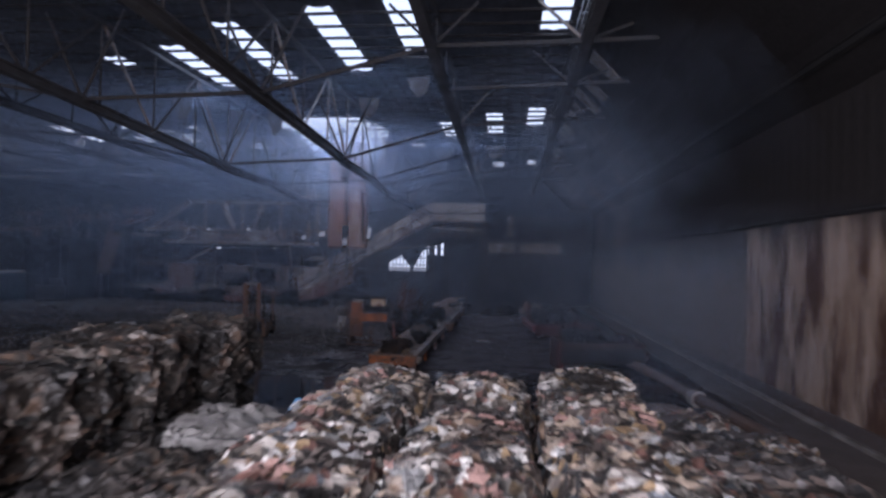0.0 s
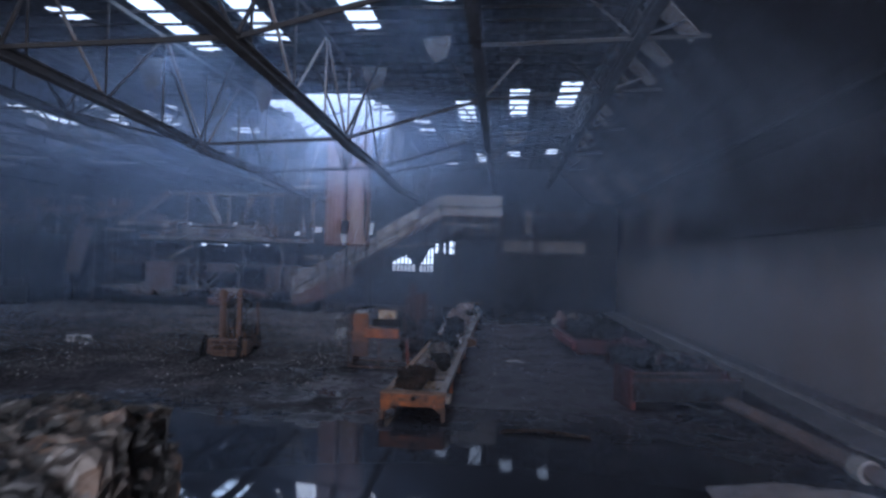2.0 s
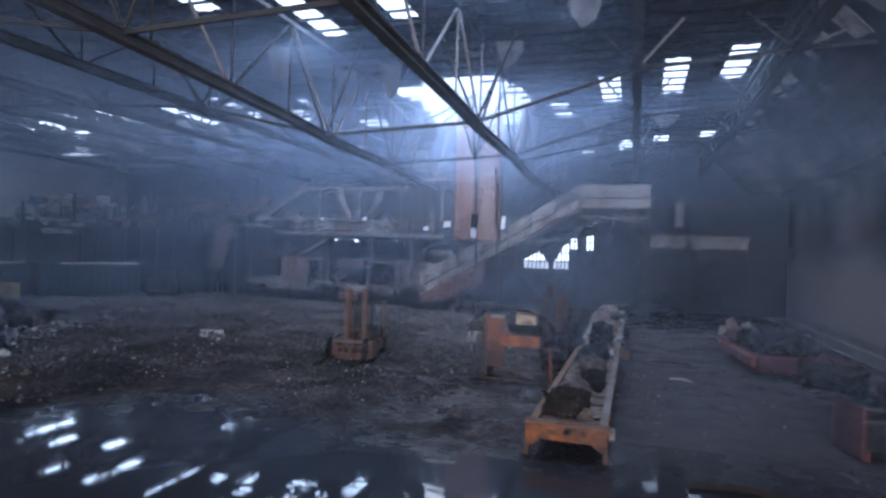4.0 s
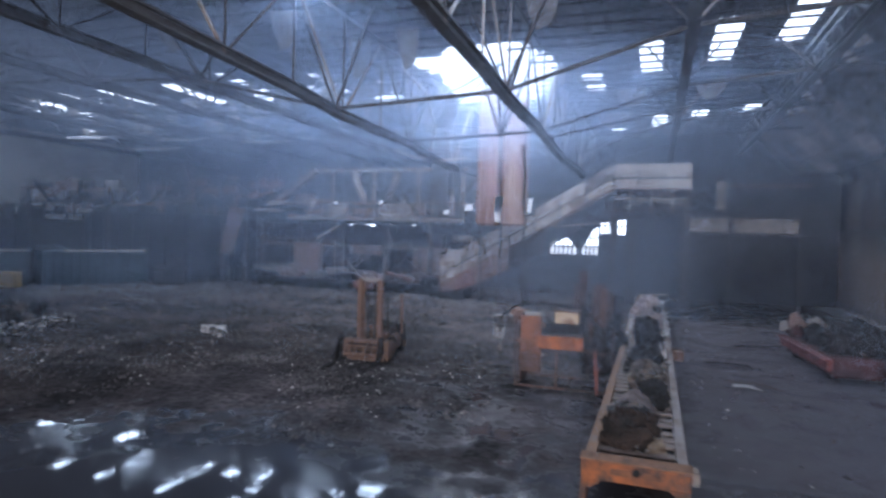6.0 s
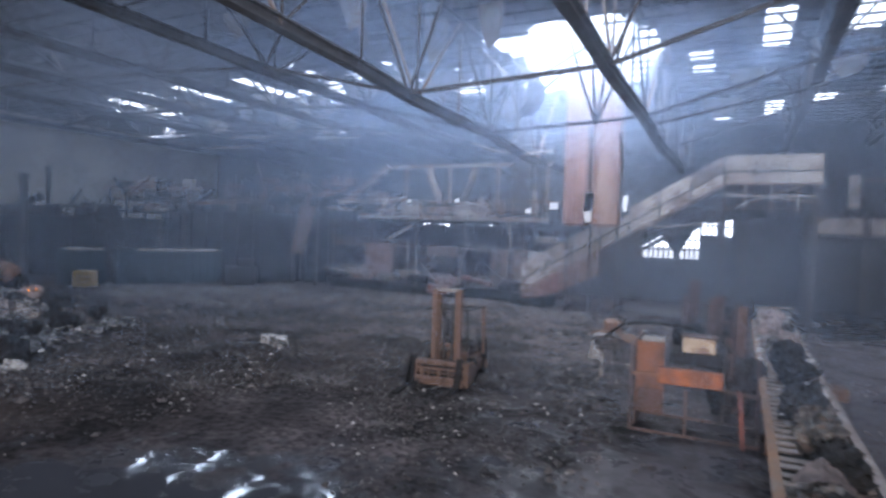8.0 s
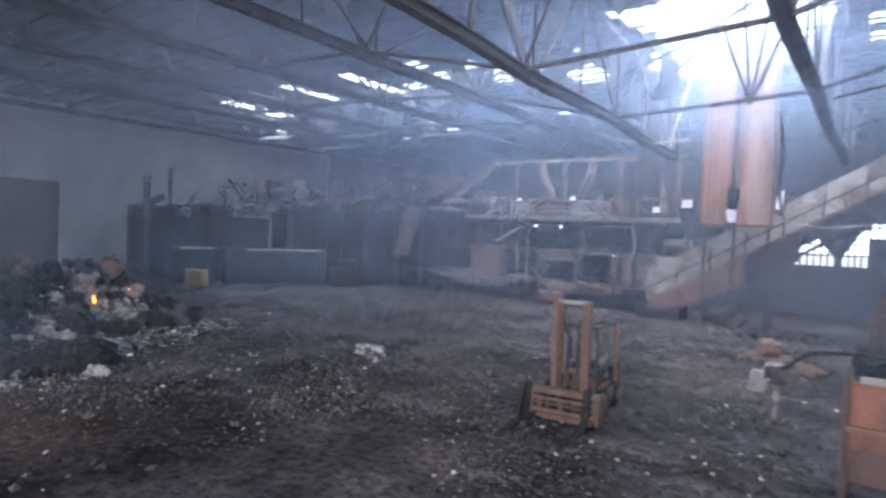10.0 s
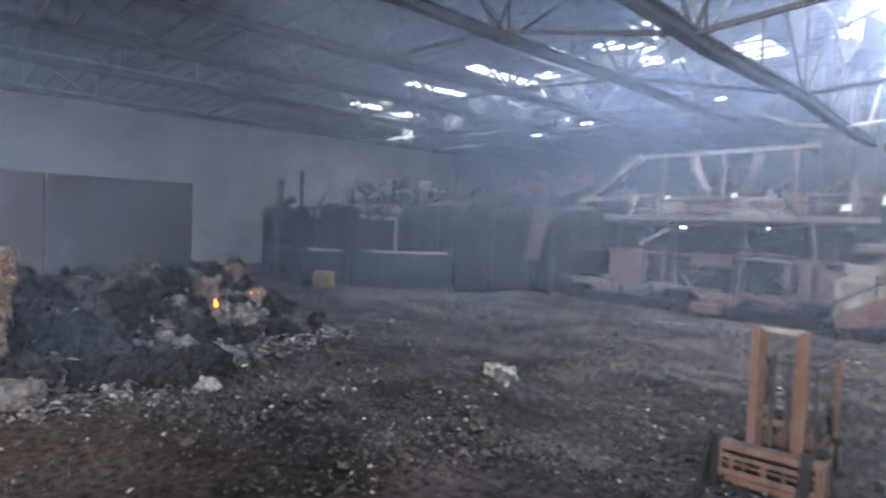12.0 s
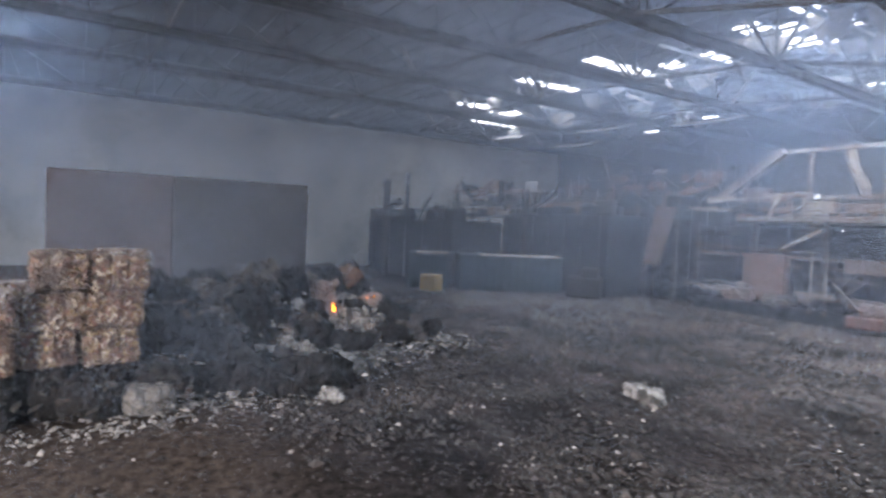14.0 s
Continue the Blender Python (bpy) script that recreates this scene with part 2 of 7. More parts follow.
CANS = scraps_material("crushed_cans", [(0.17, 0.105, 0.072), (0.09, 0.052, 0.038), (0.4, 0.35, 0.3), (0.16, 0.075, 0.055), (0.06, 0.043, 0.036), (0.24, 0.185, 0.11), (0.14, 0.095, 0.075), (0.09, 0.06, 0.045)], 15,
                       0.4, (0.05, 0.036, 0.032), (0.5, 0.66), 1.4)

SKIRT = material("scorched_pink_brown_steel", (0.13, 0.08, 0.064), 0.85, 0, (0.09, 0.06, 0.052), 1.5, 20)
PLANT_PALE = material("sooted_pale_steel", (0.19, 0.165, 0.15), 0.8, 0, (0.09, 0.075, 0.068), 1.0, 20, third=(0.07, 0.058, 0.053), third_scale=0.7)
DIMBOX = material("scorched_grey_steel", (0.1, 0.078, 0.072), 0.8, 0, (0.14, 0.088, 0.068), 1.2, 20)
RUBBLE = scraps_material("smouldering_rubble", [(0.03, 0.03, 0.032), (0.14, 0.13, 0.13), (0.06, 0.055, 0.055), (0.34, 0.32, 0.32), (0.08, 0.07, 0.07), (0.2, 0.16, 0.14)], 5, 0.85)
FLECK = material("pale_flecks", (0.44, 0.4, 0.375), 0.7, 0.0, (0.15, 0.125, 0.112), 1.2, 30, island=0.6)
LITTER = material("burnt_litter", (0.02, 0.0165, 0.0168), 0.75, 0.0, (0.046, 0.037, 0.036), 0.5, 30, island=0.85, third=(0.08, 0.069, 0.067), third_scale=0.17, third_mix=(0.5, 0.62))


def floor_material():
    """Concrete under water and wet ash: puddles that mirror, dull crust between them."""
    m = bpy.data.materials.new("wet_ashy_floor")
    m.use_nodes = True
    n, l = m.node_tree.nodes, m.node_tree.links
    b = n["Principled BSDF"]
    pos = n.new("ShaderNodeNewGeometry")

    def noise_of(s, d):
        t = n.new("ShaderNodeTexNoise")
        t.inputs["Scale"].default_value, t.inputs["Detail"].default_value, t.inputs["Roughness"].default_value = s, d, 0.6
        l.new(pos.outputs["Position"], t.inputs["Vector"])
        return t.outputs[0]

    def rng(v, a, c, p, q):
        r = n.new("ShaderNodeMapRange")
        for k, x in zip(("From Min", "From Max", "To Min", "To Max"), (a, c, p, q)):
            r.inputs[k].default_value = x
        l.new(v, r.inputs["Value"])
        return r.outputs[0]

    def math_of(op, a, c):
        x = n.new("ShaderNodeMath")
        x.operation = op
        for s, v in zip(x.inputs, (a, c)):
            if hasattr(v, "links"):
                l.new(v, s)
            else:
                s.default_value = v
        return x.outputs[0]

    sep = n.new("ShaderNodeSeparateXYZ")
    l.new(pos.outputs["Position"], sep.inputs[0])
    x, y = sep.outputs[0], sep.outputs[1]
    # the flooded part lies between the bales and the litter
    wet = math_of("MULTIPLY", rng(y, 18.0, 23.5, 1, 0), rng(x, -15.0, -11.0, 0, 1))
    wet2 = math_of("MULTIPLY", rng(x, -1.5, -0.3, 0, 1), rng(x, 5.0, 8.5, 1, 0.2))
    wet = math_of("MULTIPLY", wet, rng(x, 4.5, 6.5, 1, 0.25))
    wet = math_of("MAXIMUM", wet, math_of("MULTIPLY", wet2, 0.85))
    wet = math_of("MAXIMUM", wet, math_of("MULTIPLY", math_of("MULTIPLY", rng(x, -10.0, -5.5, 0, 0.62), rng(y, 25.0, 34.0, 1, 0.3)), rng(x, 5.0, 8.0, 1, 0.2)))
    rag = math_of("ADD", math_of("MULTIPLY", noise_of(0.35, 5), 0.6), math_of("MULTIPLY", noise_of(1.7, 6), 0.8))
    pud = rng(math_of("ADD", rag, math_of("MULTIPLY", wet, 0.45)), 0.86, 1.02, 0, 1)
    flood = math_of("MULTIPLY", rng(math_of("ADD", y, math_of("MULTIPLY", noise_of(0.5, 5), 5.0)), 20.2, 22.6, 1, 0), rng(math_of("ADD", x, math_of("MULTIPLY", noise_of(0.6, 4), 4.0)), -11.0, -9.5, 0, 1))
    flood = math_of("MULTIPLY", flood, rng(x, 5.5, 6.5, 1, 0))
    mirror = math_of("MAXIMUM", math_of("MULTIPLY", rng(pud, 0.6, 0.95, 0, 1), rng(noise_of(0.75, 5), 0.38, 0.5, 0, 1)), flood)
    pud = math_of("MAXIMUM", pud, flood)
    # a smooth film of silty water beside the slat conveyor
    edge = math_of("ADD", x, math_of("MULTIPLY", math_of("SUBTRACT", noise_of(0.5, 5), 0.5), 2.5))
    film = math_of("MULTIPLY", math_of("MULTIPLY", rng(edge, -1.0, -0.4, 0, 1), rng(edge, 5.0, 6.5, 1, 0)), math_of("MULTIPLY", rng(y, 19.5, 22.0, 0, 1), rng(y, 40.0, 46.0, 1, 0)))
    patches = math_of("MULTIPLY", rng(math_of("ADD", math_of("MULTIPLY", noise_of(0.42, 4), 0.7), math_of("MULTIPLY", noise_of(1.6, 5), 0.3)), 0.49, 0.56, 0, 0.8), math_of("MULTIPLY", rng(y, 19.0, 21.5, 0, 1), math_of("MULTIPLY", rng(y, 25.0, 30.0, 1, 0), rng(x, -9.0, -6.0, 0, 1))))
    film = math_of("MAXIMUM", film, patches)
    mirror = math_of("MULTIPLY", mirror, rng(film, 0, 1, 1, 0.25))
    dry = n.new("ShaderNodeMix")
    dry.data_type = "RGBA"
    l.new(rng(noise_of(0.55, 8), 0.38, 0.66, 0, 1), dry.inputs[0])
    dry.inputs[6].default_value, dry.inputs[7].default_value = (0.014, 0.012, 0.0125, 1), (0.047, 0.038, 0.0375, 1)
    wide = n.new("ShaderNodeMix")
    wide.data_type = "RGBA"
    wide.blend_type = "MULTIPLY"
    wide.inputs[0].default_value = 1
    l.new(dry.outputs[2], wide.inputs[6])
    l.new(rng(noise_of(0.17, 5), 0.38, 0.62, 0.12, 2.2), wide.inputs[7])
    # drifts of pale grey ash, swept out into long tongues
    long_way = n.new("ShaderNodeMapping")
    long_way.inputs["Rotation"].default_value, long_way.inputs["Scale"].default_value = (0, 0, radians(-38)), (0.16, 0.42, 1)
    l.new(pos.outputs["Position"], long_way.inputs[0])
    tongues = n.new("ShaderNodeTexNoise")
    tongues.inputs["Scale"].default_value, tongues.inputs["Detail"].default_value, tongues.inputs["Roughness"].default_value = 1.0, 7, 0.62
    l.new(long_way.outputs[0], tongues.inputs["Vector"])
    ash = n.new("ShaderNodeMix")
    ash.data_type = "RGBA"
    l.new(math_of("MULTIPLY", rng(tongues.outputs[0], 0.52, 0.63, 0, 0.7), rng(y, 21.0, 25.0, 0, 1)), ash.inputs[0])
    l.new(wide.outputs[2], ash.inputs[6])
    ash.inputs[7].default_value = (0.13, 0.117, 0.115, 1)
    brown = n.new("ShaderNodeMix")
    brown.data_type = "RGBA"
    l.new(math_of("MULTIPLY", rng(y, 19.0, 21.5, 1, 0), rng(x, -16.5, -14.0, 1, 0)), brown.inputs[0])
    l.new(ash.outputs[2], brown.inputs[6])
    brown.inputs[7].default_value = (0.062, 0.046, 0.038, 1)
    grit = n.new("ShaderNodeMix")
    grit.data_type, grit.blend_type = "RGBA", "MULTIPLY"
    grit.inputs[0].default_value = 1
    l.new(brown.outputs[2], grit.inputs[6])
    l.new(rng(noise_of(5.5, 7), 0.32, 0.68, 0.2, 1.8), grit.inputs[7])
    col = n.new("ShaderNodeMix")
    col.data_type = "RGBA"
    l.new(pud, col.inputs[0])
    l.new(grit.outputs[2], col.inputs[6])
    # water colour lifted bluish-grey: the smoke's reflection is put into it
    col.inputs[7].default_value = (0.038, 0.037, 0.042, 1)
    silt = n.new("ShaderNodeMix")
    silt.data_type = "RGBA"
    l.new(math_of("MULTIPLY", film, rng(noise_of(0.8, 6), 0.25, 0.6, 1.0, 0.75)), silt.inputs[0])
    l.new(col.outputs[2], silt.inputs[6])
    silt.inputs[7].default_value = (0.076, 0.066, 0.07, 1)
    l.new(silt.outputs[2], b.inputs["Base Color"])
    l.new(math_of("ADD", math_of("MULTIPLY", mirror, 0.058), 0.05), b.inputs["Specular IOR Level"])
    l.new(math_of("SUBTRACT", rng(pud, 0, 1, 0.75, 0.5), math_of("MULTIPLY", mirror, 0.465)), b.inputs["Roughness"])
    bp = n.new("ShaderNodeBump")
    bp.inputs["Distance"].default_value = 0.03
    l.new(math_of("MULTIPLY", math_of("SUBTRACT", rng(pud, 0, 1, 0.5, 0.08), math_of("MULTIPLY", mirror, 0.076)), rng(film, 0, 1, 1, 0.25)), bp.inputs["Strength"])
    l.new(noise_of(9, 5), bp.inputs["Height"])
    l.new(bp.outputs[0], b.inputs["Normal"])
    return m


FLOOR = floor_material()


# ---------------------------------------------------------------- mesh helpers
def mesh_object(name, bm, mat, smooth=False):
    me = bpy.data.meshes.new(name)
    bm.normal_update()
    bm.to_mesh(me)
    bm.free()
    if smooth:
        me.shade_smooth()
    me.materials.append(mat)
    return new(name, me)


def thing(name, bm, mat, label, category, group="", kind="", smooth=False):
    return tagged(mesh_object(name, bm, mat, smooth), label, category, group, kind)


def empty(name, label, category, group="", kind="", at=(0, 0, 0)):
    e = new(name)
    e.location = at
    return tagged(e, label, category, group, kind)


def part(name, bm, mat, parent, label="", smooth=False):
    ob = mesh_object(name, bm, mat, smooth)
    ob.parent = parent
    if label:
        tagged(ob, label)
    return ob


def box(bm, centre, size, m=None, bevel=0.0):
    g = bmesh.ops.create_cube(bm, size=1.0)
    vs = g["verts"]
    bmesh.ops.scale(bm, vec=size, verts=vs)
    if m:
        bmesh.ops.transform(bm, matrix=m, verts=vs)
    bmesh.ops.translate(bm, vec=centre, verts=vs)
    if bevel:
        bmesh.ops.bevel(bm, geom=list({e for v in vs for e in v.link_edges}), offset=bevel, segments=1, affect="EDGES")


def along(a, b):
    """The frame of a bar from a to b: its z runs along it, its x stays as level as can be."""
    a, b = Vector(a), Vector(b)
    z = (b - a).normalized()
    up = Vector((0, 0, 1)) if abs(z.z) < 0.98 else Vector((0, 1, 0))
    x = up.cross(z).normalized()
    y = z.cross(x)
    return Matrix((x, y, z)).transposed().to_4x4(), (b - a).length


def bar(bm, a, b, w, h):
    m, length = along(a, b)
    g = bmesh.ops.create_cube(bm, size=1.0)["verts"]
    bmesh.ops.scale(bm, vec=(w, h, length), verts=g)
    bmesh.ops.transform(bm, matrix=Matrix.Translation((Vector(a) + Vector(b)) / 2) @ m, verts=g)


def girder(bm, a, b, w, h, t=0.03):
    """A rolled H section from a to b."""
    m, length = along(a, b)
    for c, s in (((0, h / 2 - t / 2, 0), (w, t, length)), ((0, -h / 2 + t / 2, 0), (w, t, length)), ((0, 0, 0), (t, h - 2 * t, length))):
        g = bmesh.ops.create_cube(bm, size=1.0)["verts"]
        bmesh.ops.scale(bm, vec=s, verts=g)
        bmesh.ops.translate(bm, vec=c, verts=g)
        bmesh.ops.transform(bm, matrix=Matrix.Translation((Vector(a) + Vector(b)) / 2) @ m, verts=g)


def sweep(bm, points, profile):
    """One bar of that closed profile (sideways, up) along a line of points."""
    pts = [Vector(p) for p in points]
    rings = []
    for i, p in enumerate(pts):
        m, _ = along(Vector((0, 0, 0)), pts[min(i + 1, len(pts) - 1)] - pts[max(i - 1, 0)])
        rings.append([bm.verts.new(p + m @ Vector((u, v, 0))) for u, v in profile])
    for a, b in zip(rings, rings[1:]):
        for k in range(len(profile)):
            bm.faces.new((a[k], a[(k + 1) % len(profile)], b[(k + 1) % len(profile)], b[k]))
    bm.faces.new(list(reversed(rings[0])))
    bm.faces.new(rings[-1])


def h_profile(w, h, t):
    a, b, c = w / 2, h / 2, t / 2
    return [(-a, -b), (a, -b), (a, -b + t), (c, -b + t), (c, b - t), (a, b - t), (a, b), (-a, b), (-a, b - t), (-c, b - t), (-c, -b + t), (-a, -b + t)]


def flat_profile(w, h):
    return [(-w / 2, -h / 2), (w / 2, -h / 2), (w / 2, h / 2), (-w / 2, h / 2)]


def tube(bm, points, r, n=8):
    """A round pipe through the points, closed at both ends."""
    pts = [Vector(p) for p in points]
    rings = []
    for i, p in enumerate(pts):
        d = (pts[min(i + 1, len(pts) - 1)] - pts[max(i - 1, 0)])
        m, _ = along(Vector((0, 0, 0)), d)
        rr = r if not isinstance(r, (list, tuple)) else r[i]
        rings.append([bm.verts.new(p + m @ Vector((rr * math.cos(2 * math.pi * k / n), rr * math.sin(2 * math.pi * k / n), 0))) for k in range(n)])
    for a, b in zip(rings, rings[1:]):
        for k in range(n):
            bm.faces.new((a[k], a[(k + 1) % n], b[(k + 1) % n], b[k]))
    bm.faces.new(list(reversed(rings[0])))
    bm.faces.new(rings[-1])


def disc(bm, centre, axis, r, w, n=20, hub=0.0):
    a = Vector(centre) - Vector(axis).normalized() * w / 2
    b = Vector(centre) + Vector(axis).normalized() * w / 2
    tube(bm, [a, a.lerp(b, 0.15), a.lerp(b, 0.85), b], [r * 0.88, r, r, r * 0.88], n)


def lump(bm, centre, size, cuts, amp, scale, seed, turn=0.0, soft=0.22):
    """An uneven lump: a box of that size, rounded and displaced."""
    made, n = {}, cuts + 1
    for ax in range(3):
        for side in (0, n):
            def corner(i, j):
                k = [i, j]
                k.insert(ax, side)
                k = tuple(k)
                if k not in made:
                    made[k] = bm.verts.new([c / n - 0.5 for c in k])
                return made[k]
            for i in range(n):
                for j in range(n):
                    f = [corner(i, j), corner(i + 1, j), corner(i + 1, j + 1), corner(i, j + 1)]
                    bm.faces.new(f if (side == n) != (ax == 1) else f[::-1])
    vs = list(made.values())
    m = Matrix.Translation(centre) @ Matrix.Rotation(turn, 4, "Z")
    off = Vector((seed * 7.31, seed * 3.17, seed * 5.77))
    for v in vs:
        p = v.co.copy()
        q = p.normalized() * 0.62
        p = p.lerp(q, soft)
        p = Vector((p.x * size[0], p.y * size[1], p.z * size[2]))
        nn = noise.noise_vector(p * scale + off)
        n2 = noise.noise_vector(p * scale * 2.9 + off)
        n3 = noise.noise_vector(p * scale * 7.1 + off)
        v.co = m @ (p + nn * amp + n2 * amp * 0.55 + n3 * amp * 0.3)


def flake(bm, p, s, rnd):
    """A crumpled scrap: four corners out of plane, folded in the middle."""
    a = rnd.uniform(0, 6.28)
    t = Vector((math.cos(a), math.sin(a), rnd.uniform(-0.5, 0.5)))
    u = Vector((-math.sin(a), math.cos(a), rnd.uniform(-0.6, 0.6)))
    w = s * rnd.uniform(0.4, 1.0)
    n = t.cross(u).normalized()
    p = Vector(p)
    v = [bm.verts.new(p + t * s * rnd.uniform(.35, .6) + u * w * 0.5), bm.verts.new(p - t * s * 0.5 + u * w * rnd.uniform(.3, .6)),
         bm.verts.new(p - t * s * rnd.uniform(.3, .6) - u * w * 0.5), bm.verts.new(p + t * s * 0.5 - u * w * rnd.uniform(.3, .6)),
         bm.verts.new(p + n * s * rnd.uniform(0.12, 0.35))]
    for i in range(4):
        bm.faces.new((v[i], v[(i + 1) % 4], v[4]))
    bm.faces.new((v[3], v[2], v[1], v[0]))


def slab(bm, quad, off):
    """A plate: four corners and the way to its other face."""
    a = [bm.verts.new(p) for p in quad]
    b = [bm.verts.new(Vector(p) + Vector(off)) for p in quad]
    bm.faces.new(a)
    bm.faces.new(b[::-1])
    for i in range(4):
        bm.faces.new((a[i], b[i], b[(i + 1) % 4], a[(i + 1) % 4]))
    bmesh.ops.recalc_face_normals(bm, faces=bm.faces[:])


# ---------------------------------------------------------------- structure
X0, X1, Y0, Y1 = -56.0, 9.9, -8.0, 62.0

bm = bmesh.new()
bmesh.ops.create_grid(bm, x_segments=132, y_segments=140, size=0.5)
for v in bm.verts:
    v.co = Vector((X0 - 1 + (v.co.x + 0.5) * (X1 - X0 + 2), Y0 - 1 + (v.co.y + 0.5) * (Y1 - Y0 + 2), 0))
    q = Vector((v.co.x * 0.35, v.co.y * 0.35, 1.7))
    litter = max(0.0, min(1.0, (v.co.y - 20) / 5)) * max(0.0, min(1.0, (-4 - v.co.x) / 3))
    v.co.z = -0.012 + litter * (0.03 + 0.09 * noise.noise(q) + 0.03 * noise.noise(q * 3))
thing("floor", bm, FLOOR, "wet concrete floor strewn with ash and char", "floor", kind="structure", smooth=True)

bm = bmesh.new()
box(bm, (30, 27, -0.35), (700, 700, 0.3))
thing("ground", bm, PLINTH, "dark tarmac yard outside the hall", "ground", kind="structure")


def wall_with_openings(name, axis, at, lo, hi, z0, z1, thick, holes, mat, label):
    """A wall along x (axis 0) or y (axis 1), with real holes (u0, u1, v0, v1) through it."""
    us = sorted({lo, hi, *[h[0] for h in holes], *[h[1] for h in holes]})
    vs = sorted({z0, z1, *[h[2] for h in holes], *[h[3] for h in holes]})
    b = bmesh.new()
    for i in range(len(us) - 1):
        for j in range(len(vs) - 1):
            cu, cv = (us[i] + us[i + 1]) / 2, (vs[j] + vs[j + 1]) / 2
            if any(h[0] < cu < h[1] and h[2] < cv < h[3] for h in holes):
                continue
            su, sv = us[i + 1] - us[i], vs[j + 1] - vs[j]
            c, s = ((cu, at, cv), (su, thick, sv)) if axis == 0 else ((at, cu, cv), (thick, su, sv))
            box(b, c, s)
    bmesh.ops.remove_doubles(b, verts=b.verts, dist=0.0005)
    return thing(name, b, mat, label, "wall", kind="structure")


TOP = ROOF_Z + 0.15
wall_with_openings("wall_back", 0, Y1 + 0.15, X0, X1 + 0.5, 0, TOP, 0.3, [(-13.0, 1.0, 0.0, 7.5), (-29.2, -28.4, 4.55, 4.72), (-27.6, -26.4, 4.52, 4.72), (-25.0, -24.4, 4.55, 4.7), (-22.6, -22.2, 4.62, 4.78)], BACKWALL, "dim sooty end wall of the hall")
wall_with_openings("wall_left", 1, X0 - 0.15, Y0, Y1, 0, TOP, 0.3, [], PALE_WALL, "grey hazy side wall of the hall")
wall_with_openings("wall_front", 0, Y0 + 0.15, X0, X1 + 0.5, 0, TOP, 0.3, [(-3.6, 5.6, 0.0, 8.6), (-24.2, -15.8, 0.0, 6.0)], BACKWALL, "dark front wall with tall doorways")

# right-hand wall: concrete push wall below, sooty cladding above
push_wall = empty("wall_right", "pale concrete push wall stained brown and black by smoke", "wall", kind="structure")
for k in range(10):
    bm = bmesh.new()
    box(bm, (10.05, Y0 + 7.0 * k + 3.5, 2.48), (0.3, 6.994, 4.96), bevel=0.006)
    part("panel", bm, STAINED if k < 4 else CONCRETE, push_wall)
bm = bmesh.new()
box(bm, (9.25, 27, 0.02), (1.3, 70, 0.05), bevel=0.01)
thing("trim_gutter", bm, PLINTH, "dark damp concrete gutter along the push wall", "gutter", kind="structure")
bm = bmesh.new()
box(bm, (9.87, 27, 0.24), (0.06, 69.9, 0.46), bevel=0.015)
thing("trim_plinth", bm, material("wet_black_plinth", (0.05, 0.043, 0.042), 0.6, 0, (0.08, 0.06, 0.055), 0.8, 20), "dark wet plinth along the foot of the push wall", "plinth", kind="structure")
bm = bmesh.new()
box(bm, (9.8, 27, 0.09), (0.09, 70, 0.14), bevel=0.01)
thing("trim_foot", bm, material("pale_foot_strip", (0.2, 0.18, 0.165), 0.8, 0, (0.09, 0.08, 0.072), 1.5, 20), "thin pale mortar strip at the foot of the wall", "trim", kind="structure")
clad = empty("wall_right_upper", "black sooty profiled sheet cladding above the concrete", "wall", kind="structure")
for k in range(35):
    bm = bmesh.new()
    y = Y0 + 2.0 * k
    prof = [(0, 0), (0.1, 0.005), (0.25, 0.005), (0.35, 0), (0.5, 0)]
    ring = []
    for c in range(4):
        ring += [(y + 0.5 * c + py, 10.16 - px) for py, px in prof[:-1]]
    ring.append((y + 1.995, 10.16))
    lo = [bm.verts.new((px, py, 4.97)) for py, px in ring]
    hi = [bm.verts.new((px, py, 8.2)) for py, px in ring]
    lo2 = [bm.verts.new((px + 0.03, py, 4.97)) for py, px in ring]
    hi2 = [bm.verts.new((px + 0.03, py, 8.2)) for py, px in ring]
    for i in range(len(ring) - 1):
        bm.faces.new((lo[i], lo[i + 1], hi[i + 1], hi[i]))
        bm.faces.new((lo2[i + 1], lo2[i], hi2[i], hi2[i + 1]))
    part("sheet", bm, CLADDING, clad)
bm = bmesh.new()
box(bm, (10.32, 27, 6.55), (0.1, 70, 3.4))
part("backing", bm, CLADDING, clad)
bm = bmesh.new()
girder(bm, (9.45, Y0, 8.5), (9.45, Y1, 8.5), 0.16, 0.2)
part("girt", bm, CHAR, clad)
bm = bmesh.new()
tube(bm, [(9.8, Y0 + 0.4, 5.05), (9.78, 8, 5.02), (9.8, 16, 5.06), (9.79, 24, 5.0), (9.8, 30, 5.05)], 0.05, 8)
part("conduit", bm, CHAR, clad)
# roof sheets with rooflights and the burnt hole
HOLE = [(-13.4, 37.4), (-11.6, 37.9), (-10.2, 36.4), (-8.4, 36.6), (-7.2, 36.2), (-6.2, 38.5), (-5.9, 40.9), (-6.6, 43.2), (-7.6, 46.8), (-9.3, 47.9), (-11.6, 47.2),
        (-13.7, 48.1), (-14.4, 46.0), (-13.2, 43.6), (-12.3, 41.2), (-13.0, 39.5)]


def inside(x, y, poly):
    c = False
    for (ax, ay), (bx, by) in zip(poly, poly[1:] + poly[:1]):
        if (ay > y) != (by > y) and x < (bx - ax) * (y - ay) / (by - ay) + ax:
            c = not c
    return c


rnd = random.Random(4)
STEP = 1.15
rows = int((Y1 - Y0) / STEP)
panes = set()
